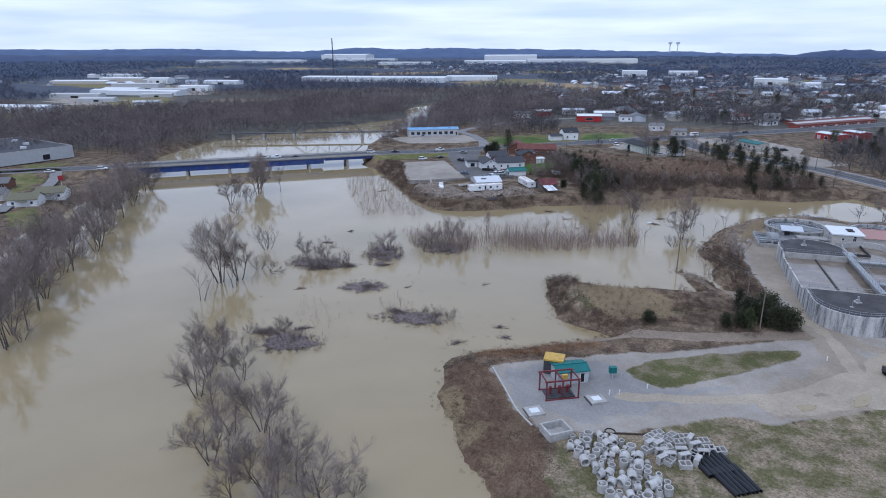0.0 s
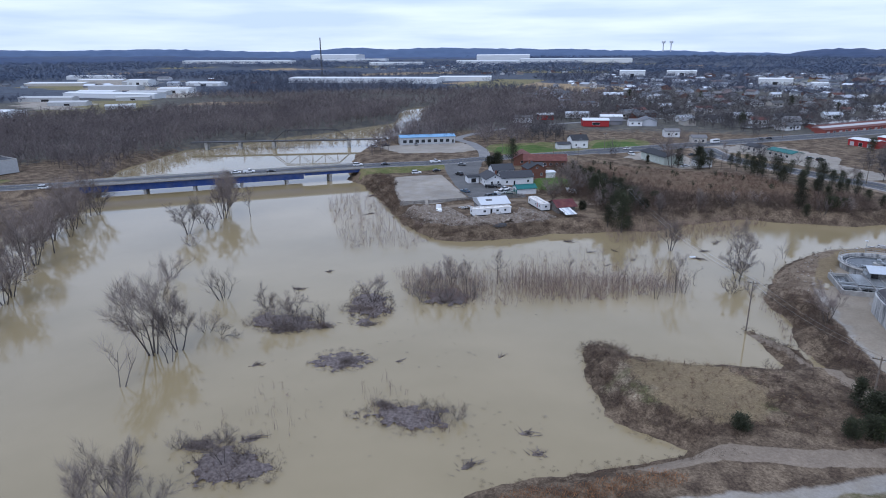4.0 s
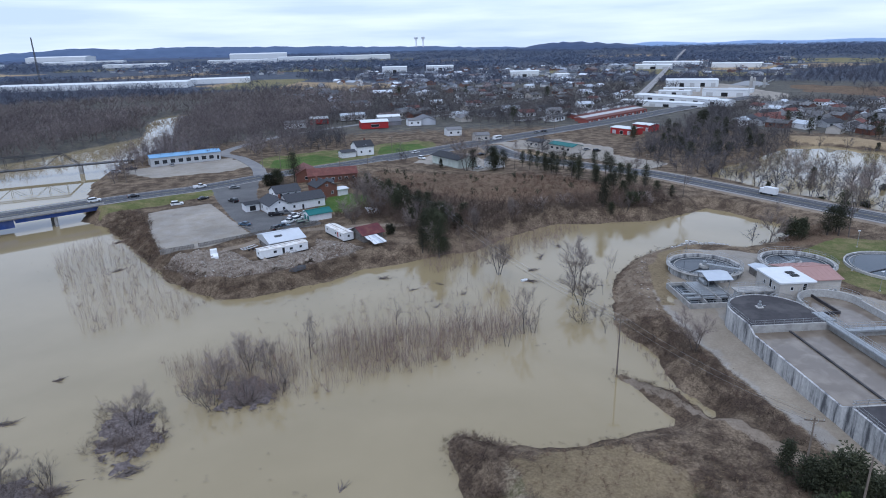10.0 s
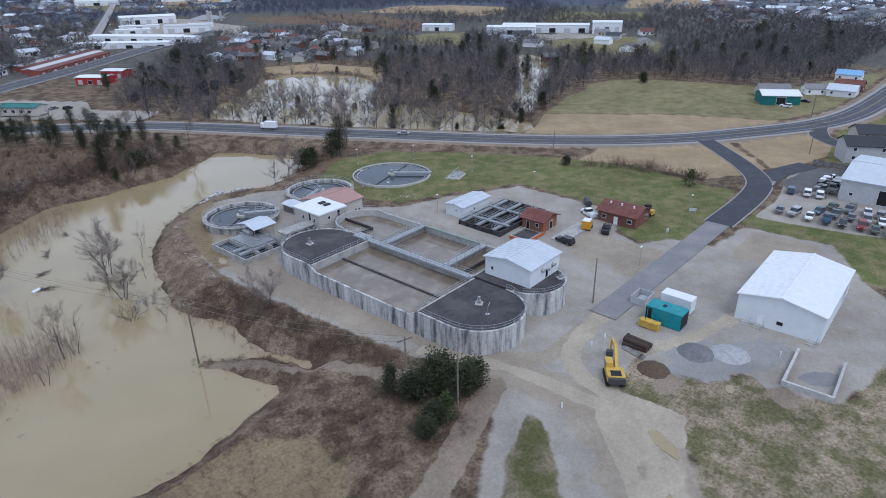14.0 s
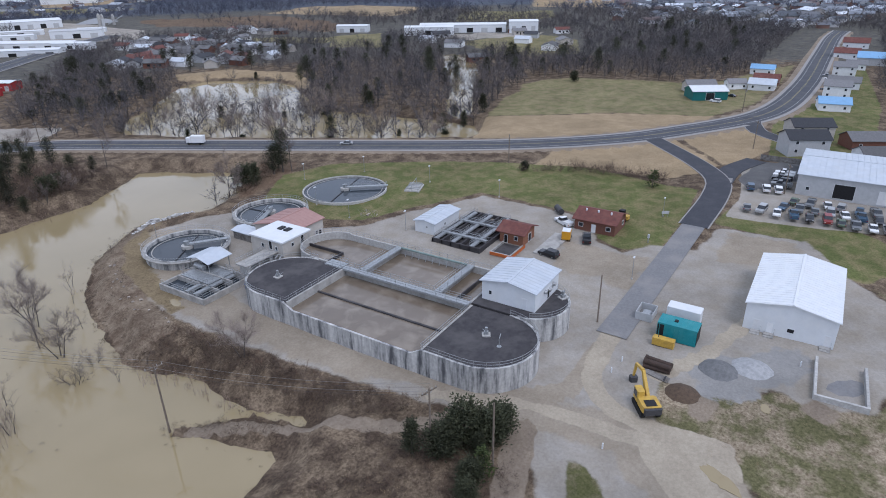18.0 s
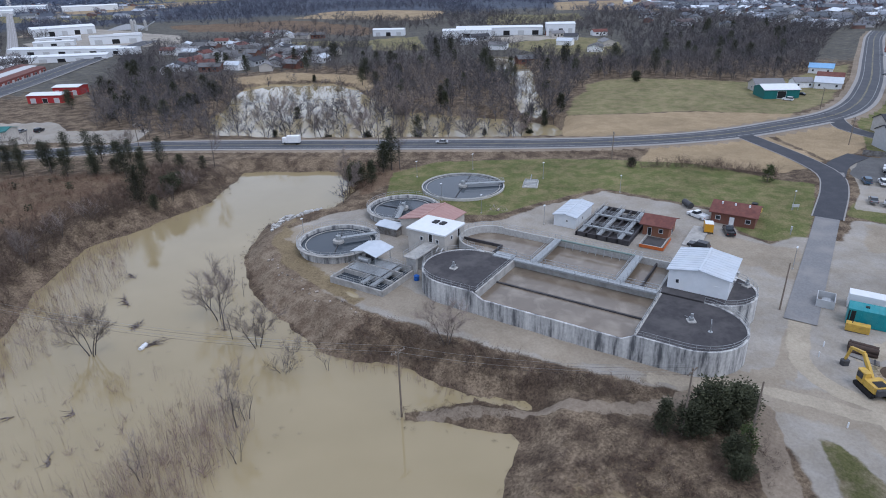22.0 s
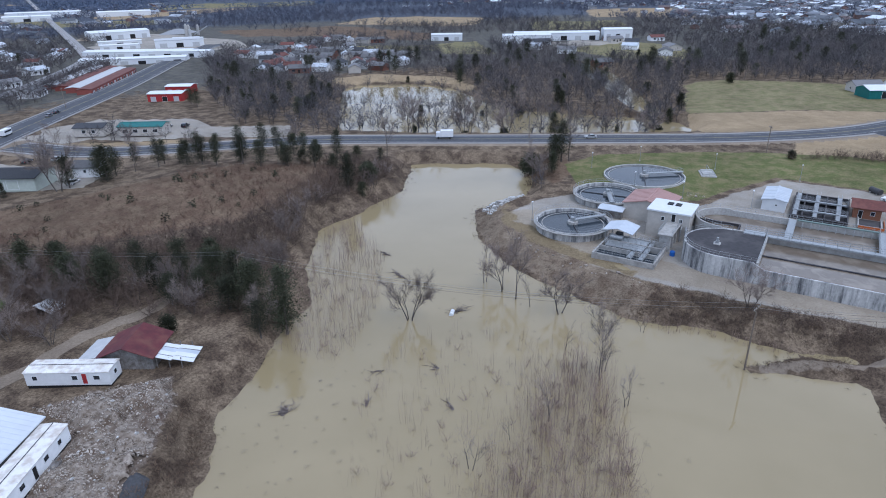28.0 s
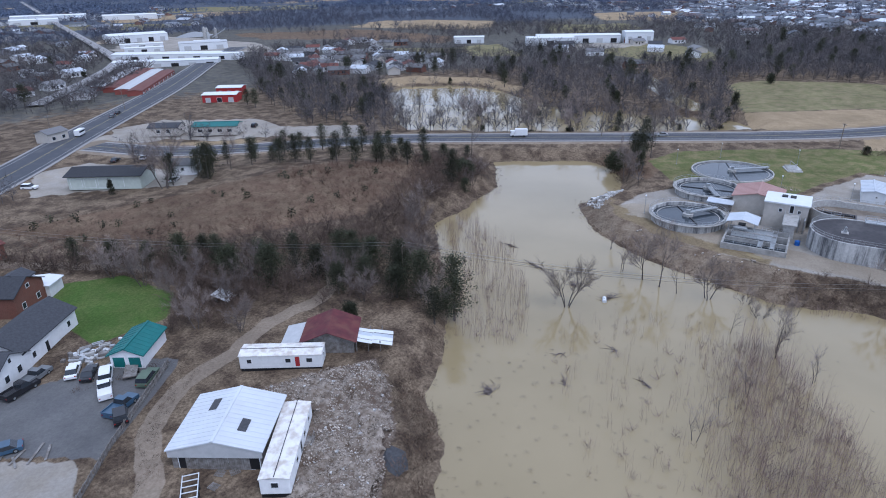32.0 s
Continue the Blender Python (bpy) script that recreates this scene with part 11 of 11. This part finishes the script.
for x, y, roof in ((139, 571, MAROON), (140, 584, GREY_METAL), (141, 597, MAROON), (141, 611, GREY_METAL)):
    hall("long low red-walled storage row with a dull roof", x, y, 92, 8, 3.2, 42, RED_BRICK_ROW, roof, "storage_row", "red storage rows", bays=14)
hall("red roadside shop with a white roof", 118, 484, 18, 10, 4, -58, RED_STORE, WHITE_METAL, "road_shop", "roadside shops", bays=3)
hall("red and white roadside shop", 136, 497, 14, 10, 4.4, -58, RED_STORE, WHITE_METAL, "road_shop", "roadside shops", bays=3)
for x, y, w, d, h, turn, lab in ((212, 654, 78, 14, 4.5, -48, "long low white factory shed"), (243, 692, 92, 18, 5, -60, "long white factory shed"), (345, 886, 62, 28, 8, -20, "large pale factory hall"), (314, 736, 44, 18, 7, -35, "grey factory hall with dark bays"),
                                 (275, 772, 34, 10, 4, -40, "white works hall"), (352, 776, 26, 10, 4, -40, "white works hall"), (300, 812, 40, 10, 4, -30, "pale works hall"), (256, 640, 30, 12, 4.5, -60, "white works hall"),
                                 (470, 440, 44, 16, 7, -60, "white barn-like hall"), (505, 425, 80, 18, 7, -62, "long white school-like hall"), (524, 372, 26, 18, 10, -62, "white gabled hall"), (462, 522, 30, 14, 6, -62, "white hall")):
    hall(lab + " far off", x, y, w, d, h, turn, WHITE_METAL, WHITE_METAL if "grey" not in lab else GREY_METAL, bays=max(3, int(w / 12)))
silo = thing("concrete_plant", "grey batching plant with silos and a sloping conveyor", "plant", pose(400, 826, height_at(400, 826)))
for x, y, h, r in ((-9, 0, 12, 1.8), (-4, 2, 11, 1.6), (10, 4, 10, 1.6)):
    part("silo", Geo().tube((x, y, 0), (x, y, h), r, sides=12).tube((x, y, h), (x, y, h + 2), r, 0.5, sides=12), PALE_CONCRETE, silo)
part("conveyor", Geo().tube((-2, -4, 2), (15, -7, 10), 0.6, sides=4), STEEL, silo)
part("tower", Geo().box(-8, -3, 0, -5, 3, 8), GREY_METAL, silo)
heap_of("large heap of pale sand at the works", 420, 880, 16, 5, BLUE_GRAVEL, seed=8, stretch=1.6)
heap_of("large heap of tan sand at the works", 330, 905, 14, 4, material("tan_sand", (0.36, 0.3, 0.22), (0.28, 0.23, 0.17), scale=0.5), seed=9, stretch=1.8)

for x, y, w, d, h, turn, lab in ((-520, 1165, 290, 60, 9, 4, "very large white factory"), (-350, 1260, 100, 50, 8, 12, "large white factory"), (-700, 735, 150, 22, 6, 1, "large white store"), (-682, 838, 48, 24, 7, 12, "white store"), (-760, 770, 60, 20, 6, 5, "white hall"),
                                 (-1040, 960, 110, 40, 5, 15, "reddish pale hall"), (-884, 990, 40, 26, 10, 12, "white hall"), (-1690, 2450, 500, 60, 13, 6, "very long white warehouse"), (-1300, 2800, 300, 60, 12, 6, "long white warehouse"),
                                 (-1620, 3260, 260, 130, 26, 4, "huge white factory"), (-700, 3250, 260, 120, 22, 10, "huge white factory"), (-280, 2620, 420, 110, 16, 8, "very long pale warehouse"), (-600, 2500, 240, 80, 12, 8, "long pale warehouse"), (-900, 2300, 200, 60, 10, 8, "white warehouse"),
                                 (182, 1165, 48, 26, 11, -12, "large white hall"), (225, 1088, 24, 18, 9, 14, "white hall"), (60, 1530, 60, 30, 10, 0, "white hall"), (-40, 1420, 50, 30, 14, 0, "white gabled hall"),
                                 (560, 1450, 120, 40, 9, -30, "white hall"), (640, 1330, 90, 36, 8, -30, "pale hall"), (480, 1350, 70, 30, 8, -30, "white hall"), (-620, 495, 60, 30, 6, 10, "long pale store"), (-655, 622, 44, 14, 4, 20, "low pale grey store"), (-735, 665, 70, 16, 5, 14, "low pale grey hall"), (-690, 790, 60, 18, 5, 8, "low grey hall"), (-640, 706, 40, 14, 4, 30, "low pale grey store"),
                                 (-835, 880, 84, 22, 6, 12, "low grey hall"), (-905, 1010, 60, 22, 6, 12, "low pale grey hall"), (-1030, 1050, 90, 26, 6, 14, "low reddish hall"), (-560, 600, 30, 12, 4, 40, "low pale grey store"), (-1180, 1180, 120, 30, 7, 12, "low white hall"), (-760, 1010, 70, 22, 6, 4, "low white hall")):
    hall(lab + " in the distance", x, y, w, d, h, turn, TAN_WALL if "reddish" in lab else (GREY_METAL if "grey" in lab else WHITE_METAL), GREY_METAL if "grey" in lab else WHITE_METAL, "distant_hall", "distant halls", rise=1.5 if h < 20 else 4, bays=3 if w < 80 else 0)
for x, y in ((70, 3900), (110, 3880)):
    t = thing("water_tower", "pale water tower on the ridge", "tower", pose(x, y, 60))
    part("tank", Geo().tube((0, 0, 24), (0, 0, 34), 9, 11, sides=14).tube((0, 0, 34), (0, 0, 40), 11, 3, sides=14), WHITE_METAL, t)
    part("stem", Geo().tube((0, 0, -20), (0, 0, 24), 3, sides=10), WHITE_METAL, t)
mast = thing("radio_mast", "thin steel lattice radio mast above the woods", "mast", pose(-620, 1180, height_at(-620, 1180)))
for a in range(3):
    part("leg", Geo().tube((math.cos(a * 2.094) * 1.6, math.sin(a * 2.094) * 1.6, 0), (math.cos(a * 2.094) * 0.7, math.sin(a * 2.094) * 0.7, 82), 0.35, sides=4), DARK_STEEL, mast)
part("lattice", Geo().tube((1.4, 0, 8), (-0.7, 1.2, 22), 0.2, sides=3).tube((-0.7, 1.2, 22), (-0.6, -1.1, 36), 0.2, sides=3).tube((-0.6, -1.1, 36), (1.1, 0, 50), 0.2, sides=3).tube((1.1, 0, 50), (-0.5, 0.8, 66), 0.2, sides=3), DARK_STEEL, mast)

# the town: rows of small houses among bare trees
HOUSE_KINDS = []
for wall, roof, lab in ((SIDING, GREY_SHINGLE, "small white house with a grey roof"), (TAN_WALL, GREY_SHINGLE, "small tan house with a grey roof"), (BRICK, GREY_SHINGLE, "small brick house with a grey roof"),
                        (SIDING, METAL_ROOF, "small white house with a pale metal roof"), (GREY_SIDING, SHINGLE, "small grey house with a dark roof"), (SIDING, MAROON, "small white house with a red-brown roof")):
    hk = building("town_house", lab + " among bare trees", -6, -4.2, 6, 4.2, 0, 3.2, 1.9, "x", wall, roof, "house", 0, origin=(0, 900), group="town houses")
    for x in (-3.0, 3.0):
        part("window", Geo().box(x - 0.9, -4.26, 1.0, x + 0.9, -4.18, 2.4), GLASS, hk)
    part("door", Geo().box(-0.5, -4.26, 0.1, 0.5, -4.18, 2.2), DARK, hk)
    HOUSE_KINDS.append(hk)


def clear_of_roads(p, gap):
    return np.all([along(line, p[:, 0], p[:, 1])[0] > half + gap for line, half in ROADS[:3] + [(RAIL, 4)]], axis=0)


NEAR_TOWN = [(-30, 560), (90, 560), (200, 740), (270, 860), (-40, 860)]
placed = 0
for poly, spacing, keep in ((NEAR_TOWN, 27, 0.62), ([(360, 560), (420, 560), (430, 640), (365, 640)], 22, 0.7), (HOUSE_LAND, 17, 0.75), ([(330, 300), (470, 260), (560, 300), (520, 400), (440, 520), (400, 420)], 40, 0.5)):
    places = fill(poly, spacing, 0.35, keep)
    for p in places[clear_of_roads(places, 9)]:
        s = rng.uniform(0.85, 1.3)
        copy_thing(HOUSE_KINDS[placed % len(HOUSE_KINDS)], pose(p[0], p[1], height_at(p[0], p[1]) + 0.2, 0, 0, rng.choice([12, 102, 40, -50]) + rng.uniform(-6, 6)) @ Matrix.Diagonal((s, s, 1, 1)))
        placed += 1
for i, hk in enumerate(HOUSE_KINDS):
    hk.matrix_basis = pose(40 + 34 * i, 905 + 22 * (i % 2), height_at(40 + 34 * i, 905) + 0.2, 0, 0, 15)


def island_colors(name, colors, rough=0.8):
    """One of several paints for each house, by island."""
    m = material(name, colors[0], rough=rough)
    n, l = m.node_tree.nodes, m.node_tree.links
    geo, ramp = n.new("ShaderNodeNewGeometry"), n.new("ShaderNodeValToRGB")
    ramp.color_ramp.interpolation = "CONSTANT"
    while len(ramp.color_ramp.elements) < len(colors):
        ramp.color_ramp.elements.new(0.5)
    for k, c in enumerate(colors):
        ramp.color_ramp.elements[k].position, ramp.color_ramp.elements[k].color = k / len(colors), (*c, 1)
    l.new(geo.outputs["Random Per Island"], ramp.inputs[0])
    l.new(ramp.outputs[0], n["Principled BSDF"].inputs["Base Color"])
    return m


TOWN_WALLS = island_colors("town_walls", ((0.60, 0.61, 0.63), (0.36, 0.345, 0.33), (0.22, 0.22, 0.24), (0.20, 0.12, 0.10), (0.44, 0.46, 0.50)))
TOWN_ROOFS = island_colors("town_roofs", ((0.10, 0.11, 0.13), (0.34, 0.37, 0.42), (0.07, 0.08, 0.095), (0.58, 0.62, 0.68), (0.13, 0.135, 0.15), (0.18, 0.195, 0.225), (0.12, 0.09, 0.088), (0.09, 0.10, 0.115)))
WALL_BOX = [(-6, -4, -1), (6, -4, -1), (6, 4, -1), (-6, 4, -1), (-6, -4, 3.2), (6, -4, 3.2), (6, 4, 3.2), (-6, 4, 3.2), (-6, 0, 5.0), (6, 0, 5.0)]
WALL_TRIS = [(0, 1, 5), (0, 5, 4), (1, 2, 6), (1, 6, 5), (2, 3, 7), (2, 7, 6), (3, 0, 4), (3, 4, 7), (4, 8, 7), (5, 6, 9)]
ROOF_BOX = [(-6.4, -4.5, 3.0), (6.4, -4.5, 3.0), (6.4, 0, 5.2), (-6.4, 0, 5.2), (-6.4, 4.5, 3.0), (6.4, 4.5, 3.0)]
ROOF_TRIS = [(0, 1, 2), (0, 2, 3), (3, 2, 5), (3, 5, 4)]


def solid_copies(verts, tris, p, turn, size, z):
    """The same small solid at many places, keeping its shared corners."""
    v = np.array(verts, float)
    c, s = np.cos(turn)[:, None], np.sin(turn)[:, None]
    x = (v[None, :, 0] * c - v[None, :, 1] * s) * size[:, None] + p[:, :1]
    y = (v[None, :, 0] * s + v[None, :, 1] * c) * size[:, None] + p[:, 1:]
    h = v[None, :, 2] * (0.6 + 0.4 * size[:, None]) + z[:, None]
    f = (np.array(tris)[None] + np.arange(len(p))[:, None, None] * len(v)).reshape(-1, 3)
    return np.stack([x, y, h], axis=-1).reshape(-1, 3), f


far_places = []
for poly, spacing, keep in ((TOWN, 27, 0.5), (TOWN_EAST, 19, 0.75), ([(900, 420), (1700, 500), (1900, 900), (1200, 800)], 40, 0.5), ([(620, 240), (900, 250), (860, 420), (640, 330)], 30, 0.5), ([(230, 1000), (480, 1286), (700, 1750), (1000, 1700), (620, 1050)], 38, 0.45),
                            ([(-900, 1900), (-300, 1500), (0, 1800), (-600, 2400)], 46, 0.5), ([(-1250, 900), (-1000, 1250), (-700, 1100), (-900, 850)], 52, 0.35), ([(900, 900), (1500, 500), (1900, 700), (1300, 1300)], 60, 0.5)):
    p = fill(poly, spacing, 0.4, keep)
    far_places.append(p[clear_of_roads(p, 9) & (signed(NEAR_TOWN, p[:, 0], p[:, 1]) < 12) & (signed([(180, 610), (260, 590), (480, 800), (420, 930), (300, 930), (220, 740)], p[:, 0], p[:, 1]) < 10)])
far_places = np.concatenate(far_places)
town_turn = rng.choice(np.radians([12, 102, 40, -50]), len(far_places)) + rng.uniform(-0.1, 0.1, len(far_places))
town_size = rng.uniform(0.8, 1.25, len(far_places)) * rng.choice([1.0, 1.0, 1.0, 1.7], len(far_places))
town_z = height(far_places[:, 0], far_places[:, 1])
distant_town = thing("distant_town", "many small pale houses among bare trees far off", "houses", kind="stuff")
part("walls", from_arrays("walls", *solid_copies(WALL_BOX, WALL_TRIS, far_places, town_turn, town_size, town_z), TOWN_WALLS), None, distant_town)
part("roofs", from_arrays("roofs", *solid_copies(ROOF_BOX, ROOF_TRIS, far_places, town_turn, town_size, town_z), TOWN_ROOFS), None, distant_town, "grey and pale roofs")

# scattered evergreens through the middle distance
for p in np.concatenate([fill([(120, 330), (330, 220), (420, 300), (330, 460), (180, 560)], 24, 0.5, 0.8), fill([(330, 180), (440, 170), (620, 200), (560, 300), (420, 260)], 26, 0.5, 0.7), fill(NEAR_TOWN, 70, 0.5, 0.6), fill([(100, 380), (190, 420), (180, 520), (110, 460)], 16, 0.5, 0.8)]):
    if signed(POND, p[:1], p[1:])[0] > 2 or min(float(along(line, p[:1], p[1:])[0][0]) - half for line, half in ROADS) < 4:
        continue
    evergreen(("cedar", "pine_b", "cedar_b", "pine")[int(rng.integers(0, 4))], p[0], p[1], rng.uniform(0.9, 1.4), "among the bare woods", "evergreens in the woods")
rail_g = strip(RAIL, -4.5, 4.5, 0.05)
track = tagged(part("railway", rail_g, material("rail_ballast", (0.30, 0.285, 0.28), (0.22, 0.21, 0.205), scale=0.6)), "grey ballast railway line", "railway", kind="structure")
for o in (-2.9, -1.4, 1.4, 2.9):
    part("rail", strip(RAIL, o - 0.08, o + 0.08, 0.28), STEEL, track)
